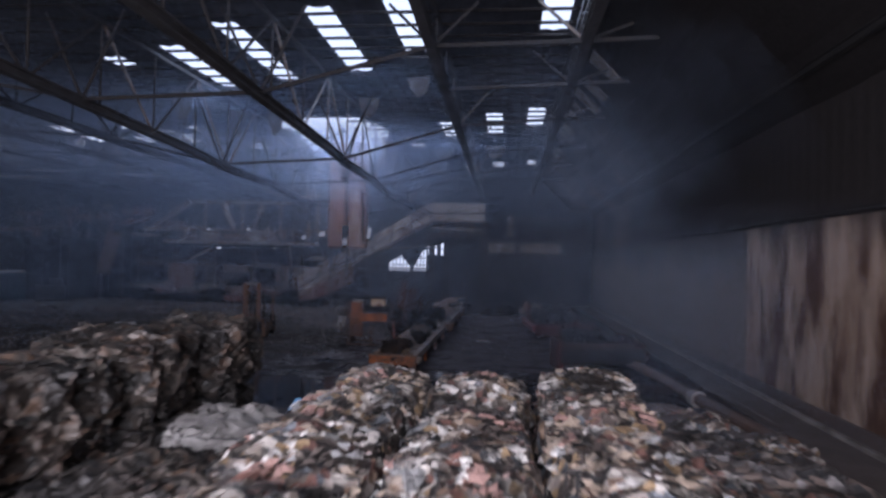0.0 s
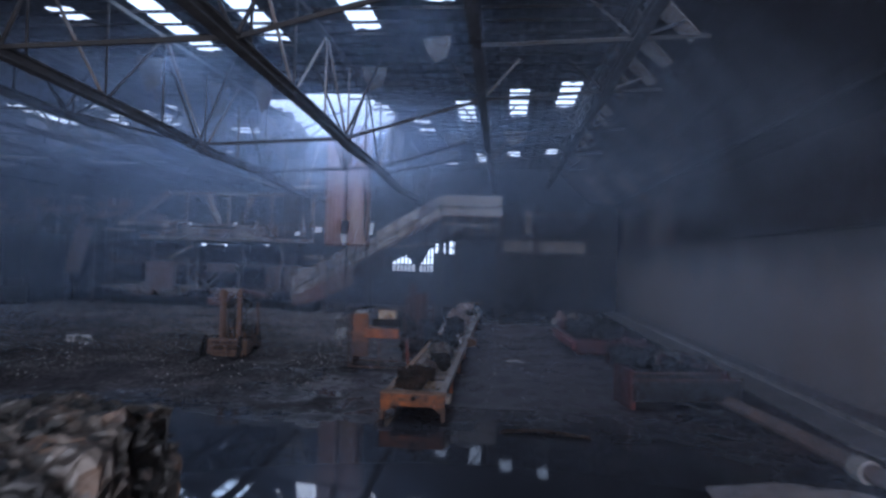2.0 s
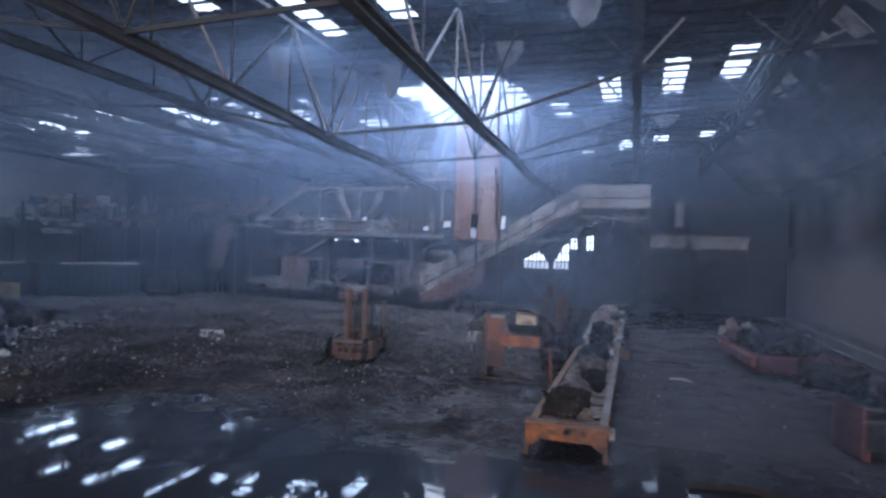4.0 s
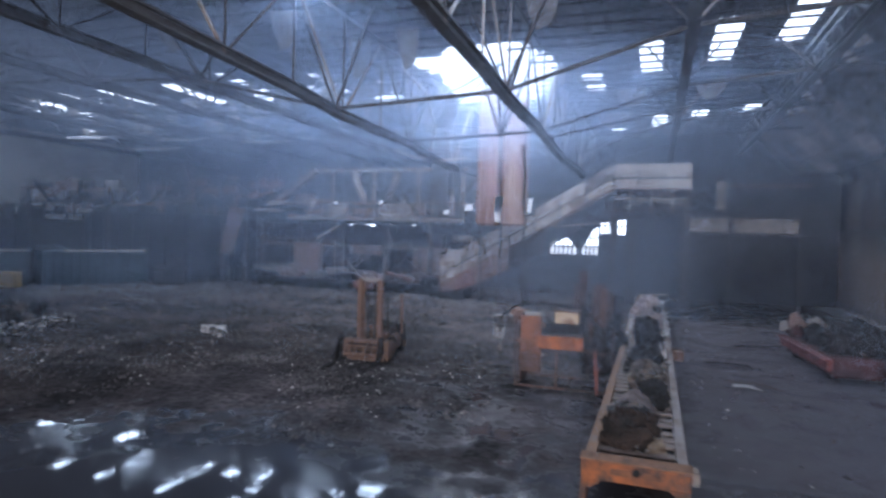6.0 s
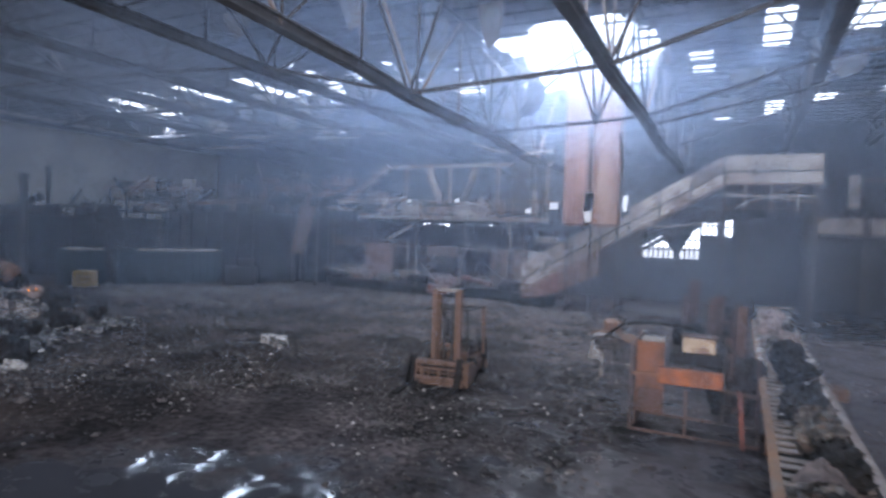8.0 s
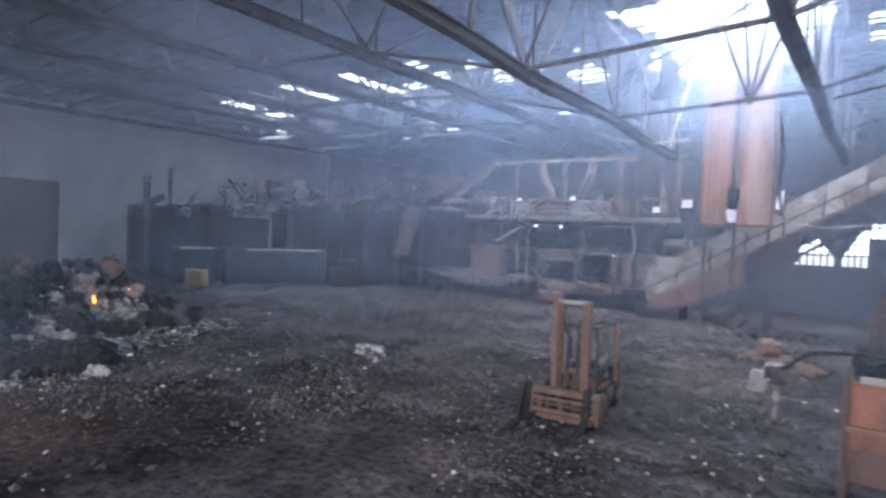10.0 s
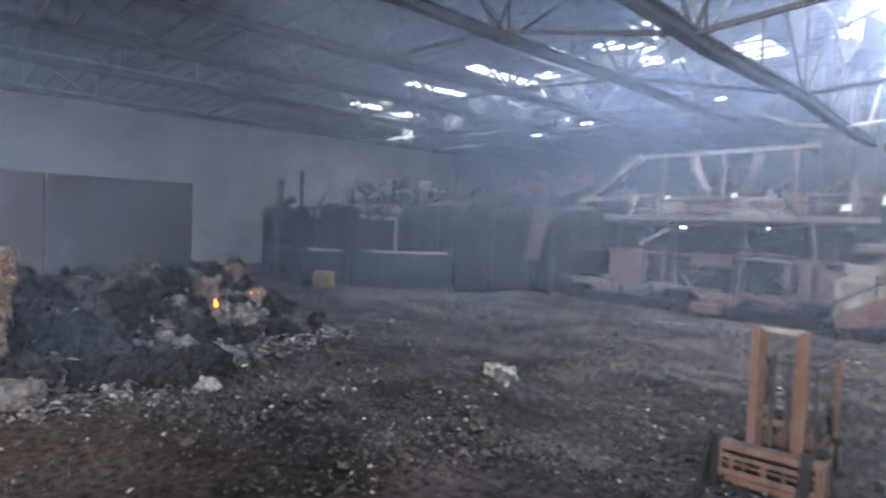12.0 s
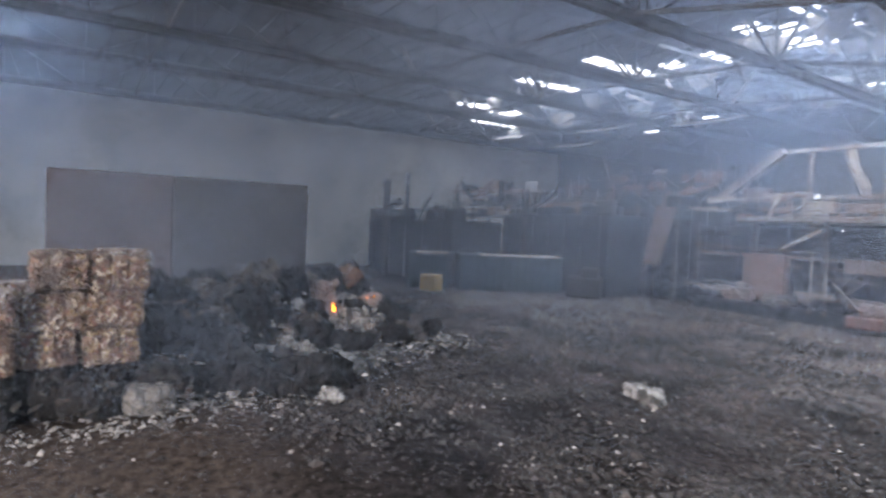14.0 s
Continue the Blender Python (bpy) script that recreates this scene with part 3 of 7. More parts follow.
for lx, y0, y1, share in LADDERS:
    for r in range(rows):
        yc = Y0 + (r + 0.5) * STEP
        if y0 < yc < y1 and rnd.random() < share:
            panes.add((round(lx * 2), r))
bm = bmesh.new()
cols = int((X1 + 0.4 - X0) / 0.25)
grid = {}


def roof_vert(i, r, sub):
    k = (i, r, sub)
    if k not in grid:
        x, y = X0 + 0.25 * i, Y0 + STEP * (r + sub / 4)
        z = ROOF_Z + 0.04 * math.sin(x * 9) + 0.05 * noise.noise(Vector((x * 0.3, y * 0.3, 0)))
        grid[k] = bm.verts.new((x, y, z - eaves(x)))
    return grid[k]


for i in range(cols):
    for r in range(rows + 1):
        x = X0 + 0.25 * (i + 0.5)
        if any((q, r) in panes and abs(x - q / 2) < 0.5 for q in (math.floor(x * 2) - 1, math.floor(x * 2), math.floor(x * 2) + 1, math.floor(x * 2) + 2)):
            subs = []
        else:
            subs = [0, 1, 2, 3]
        for s in subs:
            y = Y0 + STEP * (r + (s + 0.5) / 4)
            j = 0.35 * noise.noise(Vector((x * 1.7, y * 1.7, 5))), 0.35 * noise.noise(Vector((x * 1.7, y * 1.7, 9)))
            if inside(x + j[0], y + j[1], HOLE):
                continue
            if -50 < x < -14 and 37 < y < 48 and noise.noise(Vector((x * 0.9, y * 0.7, 3))) > 0.62:
                continue
            a = [roof_vert(i, r, s), roof_vert(i + 1, r, s), roof_vert(i + 1, r + (s == 3), (s + 1) % 4), roof_vert(i, r + (s == 3), (s + 1) % 4)]
            fc = bm.faces.new(a)
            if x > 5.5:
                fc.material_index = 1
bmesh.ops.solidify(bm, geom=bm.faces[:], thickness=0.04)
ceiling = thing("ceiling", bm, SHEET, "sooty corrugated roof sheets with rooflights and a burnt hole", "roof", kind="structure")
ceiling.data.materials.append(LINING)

# the bottom chords sag where the fire was hottest
CHORD_X = [9.3, 4.8, -0.16, -6.05, -12.6, -19.0, -25.1, -31.4, -37.7, -44.0, -50.3]
CHORD_Z = [11.0, 10.85, 10.75, 9.25, 9.05, 10.12, 10.3, 10.5, 10.6, 10.2, 9.6]
CHORD_S = [0.0, 0.0, -0.02, -0.035, -0.045, -0.015, 0.0, 0.0, 0.0, 0.0, 0.0]


def chord_z(x, y):
    for i in range(len(CHORD_X) - 1):
        if CHORD_X[i] >= x >= CHORD_X[i + 1]:
            f = (CHORD_X[i] - x) / (CHORD_X[i] - CHORD_X[i + 1])
            z = CHORD_Z[i] * (1 - f) + CHORD_Z[i + 1] * f
            s = CHORD_S[i] * (1 - f) + CHORD_S[i + 1] * f
            return z + s * (min(max(y, 12), 42) - 20) - (0.25 * math.sin((y - 28) * 0.5) * abs(s) * 10 if y > 28 else 0)
    return 10.6


frame_of_roof = empty("roof_frame", "sooty steel purlins carrying the roof sheets", "purlins", kind="structure")
for r in range(rows + 1):
    y = Y0 + STEP * (r + 0.12)
    spans = [(X0, X1)]
    xs = [x for x in np.arange(-16, -4, 0.2) if inside(x, y, HOLE)]
    if xs:
        spans = [(X0, min(xs) - rnd.uniform(-0.8, 0.3)), (max(xs) + rnd.uniform(-0.9, 0.2), X1)]
    if 37 < y < 50 and r % 3:
        spans = [(X0, -49.0), (-27.0, spans[0][1])] + spans[1:]
    for a, b in spans:
        bm = bmesh.new()
        if b == X1:
            bar(bm, (a, y, ROOF_Z - 0.16), (5.45, y, ROOF_Z - 0.16), 0.09, 0.1)
        else:
            bar(bm, (a, y, ROOF_Z - 0.16), (b, y, ROOF_Z - 0.16), 0.09, 0.1)
        part("purlin", bm, CHAR, frame_of_roof)

for ci, cx in enumerate(CHORD_X[1:-1], 1):
    tr = empty("roof_truss", "dark sooty steel lattice truss below the roof" if abs(CHORD_S[ci]) < 0.03 else "dark steel lattice truss, buckled and sagging from heat", "roof truss", "roof trusses")
    ys = [-6.0 + 3.35 * k for k in range(21)]
    bm = bmesh.new()
    sweep(bm, [(cx, y, chord_z(cx, y)) for y in ys], h_profile(0.34, 0.34, 0.06))
    # paler steel right of x -14, near-black beyond
    part("bottom_chord", bm, CHORD_STEEL if cx > -14 else CHAR, tr)
    bm = bmesh.new()
    sweep(bm, [(cx, y, ROOF_Z - 0.36) for y in ys], flat_profile(0.16, 0.16))
    if not (-14 < cx < -5):
        part("top_chord", bm, STEEL, tr)
    else:
        for y_a, y_b in ((ys[0], 36.0), (47.5, ys[-1])):
            b2 = bmesh.new()
            bar(b2, (cx, y_a, ROOF_Z - 0.36), (cx, y_b, ROOF_Z - 0.36), 0.16, 0.16)
            part("top_chord", b2, STEEL, tr)
        bm.free()
    for k, y in enumerate(ys):
        z = chord_z(cx, y)
        top = ROOF_Z - 0.4
        members = [((cx, y, z), (cx, y, top), 0.07)]
        if k % 2 == 1 and 0 < k < len(ys) - 1:
            members += [((cx, y, z), (cx, ys[k - 1] + 0.1, top), 0.085), ((cx, y, z), (cx, ys[k + 1] - 0.1, top), 0.085)]
        for a, b, w in members:
            bm = bmesh.new()
            bar(bm, a, b, w, w * 0.8)
            part("strut", bm, (STEEL if rnd.random() < 0.8 else PALE_STEEL) if cx > -14 and y > 14 else CHAR if rnd.random() < 0.8 else STEEL, tr)

    if cx == 4.8:
        bm = bmesh.new()
        sweep(bm, [(cx, y, chord_z(cx, y) + 0.95) for y in ys], flat_profile(0.12, 0.12))
        part("middle_chord", bm, STEEL, tr)
        for k in range(74):
            y = -5.5 + 0.9 * k
            z = chord_z(cx, y)
            bm = bmesh.new()
            bar(bm, (cx, y, z + (0.95 if k % 2 else 0.1)), (cx, y + 0.9, z + (0.1 if k % 2 else 0.95)), 0.07, 0.06)
            part("lacing", bm, STEEL, tr)

# pale slabs stand in for rooflit patches of the sloping eaves lining
q = random.Random(64)
for k in range(12):
    y, w = 24.5 + 2.35 * k + q.uniform(-.5, .5), q.uniform(0.7, 1.7)
    xa, xb = 5.6 + q.uniform(0, 0.25), 6.1 + q.uniform(0.1, 0.8)
    bm = bmesh.new()
    slab(bm, [(xa, y, 18.0 - xa), (xa, y + w, 18.0 - xa), (xb - q.uniform(0, .3), y + w * 0.9, 18.0 - xb + 0.1), (xb, y + 0.1, 17.95 - xb)], (-0.02, 0, -0.02))
    thing("lit_lining_patch", bm, FLAP, "pale slab standing in for a lit patch of eaves lining", "roof sheet", "eaves lining sheets")

# cross beams between the trusses, each with V struts up to the roof
for y, xa, xb in ((9.5, 9.6, -50), (19.9, 9.6, -50), (24.5, 9.6, -0.16), (30.3, 9.6, -50), (37.6, 9.6, -50), (44.6, 9.6, -50), (51.5, 9.6, -50)):
    cb = empty("cross_beam", "thin sooty steel beam tying the trusses, bent by heat", "beam", "cross beams")
    xs = [7.1] + [x for x in CHORD_X[1:] if xb <= x <= xa] if y != 24.5 else [7.1, 4.8, -0.16]
    bm = bmesh.new()
    line = [a + (b - a) * q / 4 for a, b in zip(xs, xs[1:]) for q in range(4)] + [xs[-1]]
    sweep(bm, [(p, y, chord_z(p, y) + 0.1) for p in line], flat_profile(0.1, 0.13))
    part("rail", bm, STEEL, cb)
    for x in xs[1:-1]:
        z = chord_z(x, y) + 0.1
        for dx in (-1.5, 1.5):
            if 36 < y < 48 and -14 < x < -5:
                continue
            bm = bmesh.new()
            bar(bm, (x, y, z), (x + dx, y, ROOF_Z - 0.3 - eaves(x + dx)), 0.09, 0.09)
            part("strut", bm, STEEL if rnd.random() < 0.8 else PALE_STEEL, cb)

# inner wall beyond the plant, with barred windows that give on the daylight
WIN = [(-8.25, -6.35, 2.78, 4.25), (-5.98, -4.85, 2.8, 4.75), (-4.72, -3.88, 4.36, 5.15), (-3.55, -3.0, 4.3, 5.75), (-9.5, -9.1, 2.95, 3.2)]
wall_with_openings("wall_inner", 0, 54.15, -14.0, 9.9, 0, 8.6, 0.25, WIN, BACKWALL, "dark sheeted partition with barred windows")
for k, (a, b, c, d) in enumerate(WIN):
    w = empty("window_%d" % (k + 1), "small broken window with bent steel bars and daylight behind", "window", kind="structure", at=(0, 0, 0))
    count = max(1, int((b - a) / 0.36))
    for s in range(count):
        bm = bmesh.new()
        x = a + (b - a) * (s + 1) / (count + 1)
        bar(bm, (x, 54.1, c), (x + 0.05, 54.1, d), 0.085, 0.06)
        part("bar", bm, STEEL, w)
    for z in np.arange(c + 0.55, d - 0.2, 0.62):
        bm = bmesh.new()
        bar(bm, (a, 54.1, z), (b, 54.1, z + 0.06), 0.06, 0.085)
        part("transom", bm, STEEL, w)
# torn sheets hang slanting over the two large windows
for tri in ([(-8.3, 54.01, 4.4), (-8.3, 54.01, 3.5), (-6.9, 54.01, 4.4)], [(-6.3, 54.01, 4.4), (-6.3, 54.01, 3.2), (-7.3, 54.01, 4.4)], [(-6.05, 54.01, 4.85), (-6.05, 54.01, 3.1), (-5.05, 54.01, 4.85)]):
    bm = bmesh.new()
    bm.faces.new([bm.verts.new(p) for p in tri])
    bmesh.ops.solidify(bm, geom=bm.faces[:], thickness=0.03)
    thing("torn_cladding", bm, STEEL, "dark torn wall sheet slanting over a window", "wall sheet", "torn window sheets")

# ---------------------------------------------------------------- bales
def bale_mesh(name, size, amp, seed, bands, cuts=14, soft=0.32):
    """A strapped bale: bulging between the straps, its faces torn and uneven."""
    b = bmesh.new()
    lump(b, (0, 0, size[2] / 2), size, cuts, amp, 3.2, seed, 0, soft)
    for v in b.verts:
        k = (v.co.y / size[1] + 0.5) * bands
        pinch = 1 - 0.05 * math.exp(-((k - round(k)) * 7) ** 2)
        v.co.x *= pinch
        v.co.z = max(0.0, v.co.z) if pinch == 1 else max(0.0, v.co.z * pinch)
    return b


def bale(name, size, mat, scrap_mat, seed, label, group, bands=4, amp=0.07, scraps=220, scrap_size=0.13, soft=0.32):
    """A bale with its body, its loose scraps and its baling wires."""
    r = random.Random(seed)
    e = empty(name, label, "bale", group)
    part("body", bale_mesh("body", size, amp, seed, bands, 14, soft), mat, e)
    b = bmesh.new()
    for _ in range(scraps):
        f = r.choice("xXyYzz")
        p = Vector([r.uniform(-0.5, 0.5) for _ in size])
        if f in "xX":
            p.x = 0.5 if f == "x" else -0.5
        elif f in "yY":
            p.y = 0.5 if f == "y" else -0.5
        else:
            p.z = 0.5
        p = p.lerp(p.normalized() * 0.62, soft)
        flake(b, (p.x * size[0], p.y * size[1], p.z * size[2] + size[2] / 2), scrap_size * r.uniform(0.5, 1.6), r)
    part("loose_scrap", b, scrap_mat, e)["kind"] = "stuff"
    for k in range(bands):
        y = ((k + 0.5) / bands - 0.5) * size[1]
        b = bmesh.new()
        w, h = size[0] / 2 * 0.95, size[2] * 0.965
        for a, c in (((-w, y, 0.03), (-w, y, h)), ((-w, y, h), (w, y, h)), ((w, y, h), (w, y, 0.03))):
            bar(b, a, c, 0.012, 0.012)
        part("wire", b, STEEL, e)
    return e


SCRAP_LIGHT = scraps_material("loose_packaging_scraps", [(0.55, 0.52, 0.49), (0.4, 0.33, 0.27), (0.66, 0.635, 0.61), (0.12, 0.1, 0.09), (0.38, 0.24, 0.21), (0.48, 0.39, 0.31),
                                                         (0.1, 0.09, 0.08), (0.3, 0.3, 0.3)], 3.0, 0.45, soot_mix=(0.5, 0.6))
SCRAP_DARK = scraps_material("loose_burnt_scraps", [(0.015, 0.015, 0.015), (0.032, 0.028, 0.025), (0.06, 0.052, 0.046), (0.02, 0.018, 0.016), (0.11, 0.097, 0.085), (0.045, 0.03, 0.024)], 3.0, 0.8)

mixed = [bale("scrap_bale", (1.24, 1.6, 1.1), MIXED, SCRAP_LIGHT, 11 + k, "strapped bale of mixed crushed packaging, scorched at the edges", "front bale rows", scraps=460, amp=0.1, soft=0.62, scrap_size=0.095) for k in range(3)]
burnt = [bale("scrap_bale", (1.25, 1.5, 0.95), BURNTMIX, SCRAP_DARK, 31 + k, "blackened strapped bale of burnt packaging", "burnt bale stack", scraps=420, amp=0.16, soft=0.5, scrap_size=0.09) for k in range(3)]
grey = bale("film_bale", (1.1, 1.4, 0.98), GREYPLASTIC, GREYPLASTIC, 51, "bale of grey plastic film, half melted", "front bale rows", scraps=60, amp=0.14, soft=0.55)

r = random.Random(77)
used = set()


def place(variants, k, x, y, z, turn, squash=1.0):
    src = variants[k % len(variants)]
    m = pose(x, y, z, r.uniform(-3, 3), r.uniform(-3, 3), turn) @ Matrix.Diagonal((1, 1, squash, 1))
    if id(src) not in used:
        used.add(id(src))
        src.matrix_basis = m
        return src
    o_ = copy_thing(src, m)
    o_.matrix_basis = m
    return o_


n = 0
# rows of bales that the camera passes over: column x, top row's back edge, layers
for x, back, layers, rows_ in ((0.72, 9.35, 2, 5), (2.12, 9.15, 2, 5), (3.55, 9.7, 2, 5)):
    for q in range(rows_):
        for lay in range(layers):
            if lay < layers - 1 and q > 1:
                continue
            top = lay * 1.0 + (0.1 if x > 3 else 0.0) * lay + (r.uniform(-.1, .06) if lay else 0)
            n += 1
            place(mixed, n, x + r.uniform(-.06, .06), back - 0.73 - 1.52 * q + r.uniform(-.05, .05), top, r.choice((0, 180)) + r.uniform(-4, 4))
for q in range(3):
    n += 1
    place(mixed, n, 4.95 + r.uniform(-.1, .1), 8.2 - 1.55 * q, 0.0, r.uniform(-12, 12))
place([grey], 0, -0.52, 6.75, 0.98, 6)
place([grey], 0, -0.5, 6.8, 0.0, 176)
place(burnt, 0, -0.55, 5.2, 0.98, 3)
place(burnt, 1, -0.55, 5.2, 0.0, 3)
bm = bmesh.new()
rr = random.Random(8)
for _ in range(26):
    flake(bm, (0.14 + rr.uniform(-.14, .14), 7.3 + rr.uniform(-.16, .16), 1.97 + rr.uniform(0, 0.06)), 0.14, rr)
thing("plastic_bag", bm, material("sky_blue_plastic", (0.1, 0.3, 0.55), 0.4, 0.0, (0.3, 0.45, 0.6), 6, 20), "crumpled sky-blue plastic bag caught on a film bale", "plastic bag")
for q in range(5):
    for c in range(5):
        for lay in (2, 1, 0):
            if lay == 1 and c > 0 and q > 0:
                continue
            if lay == 0 and (c > 0 or q > 1):
                continue
            if c == 4 and q == 0 and lay == 2:
                continue
            n += 1
            squash = 1.0 - 0.13 * c - 0.03 * q + r.uniform(-.04, .04)
            place(burnt, n, -2.05 - 1.32 * c + r.uniform(-.12, .12), 8.75 - 1.56 * q + r.uniform(-.15, .15), lay * 0.95 * squash, r.choice((0, 180)) + r.uniform(-9, 9), squash)

# bales of crushed cans stacked four high beside the smouldering heap
can = [bale("can_bale", (1.1, 0.92, 0.735), CANS, CANS, 71 + k, "strapped bale of crushed drink cans, brown and tan", "can bale stack", bands=3, amp=0.045, soft=0.17, scraps=420, scrap_size=0.085) for k in range(2)]
for lay in range(1, 4):
    for c in range(2):
        n += 1
        place(can, n, -20.55 + r.uniform(-.05, .05), 16.88 - 0.08 * (3 - lay) + 0.97 * c, 0.98 + (lay - 1) * 0.705, r.choice((0, 180)) + r.uniform(-3, 3), 0.955)
for lay in range(1, 3):
    n += 1
    place(can, n, -20.2, 15.75, 0.98 + (lay - 1) * 0.705, r.uniform(-8, 8), 0.955)
    n += 1
    place(can, n, -20.5, 14.75, 0.98 + (lay - 1) * 0.705, r.uniform(-8, 8), 0.955)
    n += 1
    place(can, n, -21.75, 16.2, 0.98 + (lay - 1) * 0.705, r.uniform(-8, 8), 0.955)
ASH_DULL = material("dull_grey_ash", (0.24, 0.23, 0.225), 0.95, 0.0, (0.09, 0.085, 0.085), 6, 40, bump=0.7)
burnt_can = bale("burnt_bale", (1.15, 1.0, 0.8), CHAR, SCRAP_DARK, 91, "charred black bale at the foot of the stack", "can bale stack", bands=3, amp=0.08, scraps=120, soft=0.6)
burnt_can.matrix_basis = pose(-20.3, 17.35, 0, 0, 0, 8)
copy_thing(burnt_can, pose(-20.5, 18.6, 0, 0, 0, -10))
for x, y in ((-20.6, 16.6), (-20.9, 17.7), (-20.25, 15.7), (-20.5, 14.7), (-21.75, 16.2)):
    copy_thing(burnt_can, pose(x, y, 0, 0, 0, r.uniform(-8, 8)) @ Matrix.Diagonal((1, 1, 1.2, 1)))
ash_bale = bale("ash_bale", (0.7, 0.88, 0.56), ASH_DULL, ASH, 93, "white ash-covered bale lying before the heap", "can bale stack", bands=3, amp=0.06, scraps=60, scrap_size=0.08, soft=0.55)
ash_bale.matrix_basis = pose(-20.05, 18.35, 0, 0, 0, 12)


# ---------------------------------------------------------------- the smouldering heap
def clump(name, x, y, z, size, mat, seed, label, group, cuts=9, rag=0.27):
    b = bmesh.new()
    lump(b, (0, 0, 0), size, cuts, rag * min(size), 1.7 / min(size), seed, 0, 0.6)
    o = thing(name, b, mat, label, "debris", group)
    o.matrix_basis = pose(x, y, z, 0, 0, seed * 47 % 360)
    return o


q = random.Random(5)
clumps = [clump("charred_clump", 0, 0, -50, (1, 1, 0.9), (CHAR, BURNTMIX, CHAR, CHAR, CHAR)[k], 200 + k, "charred black clump of collapsed bales", "smouldering heap", 17, 0.33) for k in range(5)]
greys = [clump("ash_clump", 0, 0, -50, (0.6, 0.55, 0.4), m, 300 + k, "pale ash and scrap clump on the smouldering heap", "smouldering heap", 12, 0.36) for k, m in enumerate((ASH_DULL, RUBBLE, ASH, ASH))]
taken = set()


def heap_piece(pool, x, y, z, s, sz=1.0):
    src = q.choice(pool)
    m = pose(x, y, z, q.uniform(-25, 25), q.uniform(-25, 25), q.uniform(0, 360)) @ Matrix.Diagonal((s, s, s * sz, 1))
    o = src if src.name not in taken else copy_thing(src, m)
    taken.add(src.name)
    o.matrix_basis = m


def slope(x, y):
    """How high the heap lies there."""
    depth = -x - 20.9 - max(0, y - 19) * 0.42
    end = min(1, max(0, (27.6 - y) / 2.2)) * min(1, max(0.0, (y - 17.8) / 1.2))
    return max(0.0, min(1.65, 0.2 + depth * 0.52)) * end if depth > -0.6 else 0.0


for k in range(95):
    y = q.uniform(18.2, 27.0)
    x = -20.9 - (y - 19) * 0.42 - q.uniform(-0.2, 4.6)
    s = q.uniform(0.5, 1.15)
    heap_piece(clumps, x, y, max(0.2 * s, slope(x, y) - 0.3 * s), s, q.uniform(0.8, 1.3))
# burnt bales still standing as stumps along the back
for k in range(9):
    heap_piece(clumps, -23.6 - 0.38 * k, 18.6 + 0.82 * k, 1.55 + q.uniform(-.35, .25), q.uniform(0.75, 1.05), q.uniform(1.1, 1.6))
for k in range(10):
    heap_piece(clumps, -22.3 - q.uniform(0, 1.0), 18.5 + 0.3 * k, 0.9 + q.uniform(-.3, .3), q.uniform(0.7, 1.05), q.uniform(1.0, 1.5))
# pale ash lies on the open side of the heap
made = 0
while made < 130:
    y = q.uniform(19.0, 27.8)
    d = q.uniform(-0.6, 4.2) * q.random() ** 0.6
    if y < 20.2 + 0.75 * d and q.random() > 0.08:
        continue
    made += 1
    s = q.uniform(0.22, 1.0) * q.uniform(0.6, 1.0)
    x = -20.3 - (y - 19) * 0.42 - d
    heap_piece(greys, x, y, slope(x, y) + 0.06 * s, s)
for hx, hy, count, spread in ((-22.3, 21.8, 9, 0.7), (-20.8, 21.9, 7, 0.6), (-19.5, 21.5, 3, 0.5), (-23.6, 23.0, 6, 0.7), (-24.3, 24.6, 6, 0.6)):
    for k in range(count):
        s = q.uniform(0.4, 1.0) if hx < -20 else q.uniform(0.3, 0.6)
        x, y = hx + q.uniform(-spread, spread), hy + q.uniform(-spread, spread)
        heap_piece(greys, x, y, slope(x, y) + 0.28 * s, s, q.uniform(0.6, 1.1))
for k in range(16):
    s = q.uniform(0.3, 0.75)
    heap_piece(greys, -20.9 + q.uniform(-.8, .6), 22.1 + q.uniform(-1.2, 1.2), 0.12 * s + q.uniform(0, .25), s, q.uniform(0.8, 1.4))
for k in range(12):
    s = q.uniform(0.5, 0.85)
    heap_piece(clumps, -20.4 + q.uniform(-.5, .4), 19.4 + 0.27 * k + q.uniform(-.2, .2), 0.3 * s, s, q.uniform(0.8, 1.2))
bm = bmesh.new()
for k in range(900):
    y = q.uniform(18.4, 28.2)
    x = -19.6 - (y - 19) * 0.4 - q.uniform(-0.8, 4.6) * q.random() ** 0.5
    flake(bm, (x, y, slope(x, y) + q.uniform(0.02, 0.3)), q.uniform(0.06, 0.28), q)
thing("heap_scraps", bm, RUBBLE, "torn grey and white scraps over the smouldering heap", "debris", kind="stuff")
bm = bmesh.new()
for k in range(420):
    y = q.uniform(18.4, 28.2)
    x = -19.4 - (y - 19) * 0.4 - q.uniform(-0.8, 4.2) * q.random() ** 0.7
    flake(bm, (x, y, slope(x, y) + q.uniform(0.02, 0.3)), q.uniform(0.05, 0.2), q)
thing("ash_flakes", bm, FLECK, "white ash flakes scattered over the heap", "ash", kind="stuff")

FLAME = bpy.data.materials.new("flame")
FLAME.use_nodes = True
fb = FLAME.node_tree.nodes["Principled BSDF"]
fb.inputs["Base Color"].default_value = (1, 0.35, 0.02, 1)
fb.inputs["Emission Color"].default_value = (1.0, 0.24, 0.012, 1)
fb.inputs["Emission Strength"].default_value = 3.0


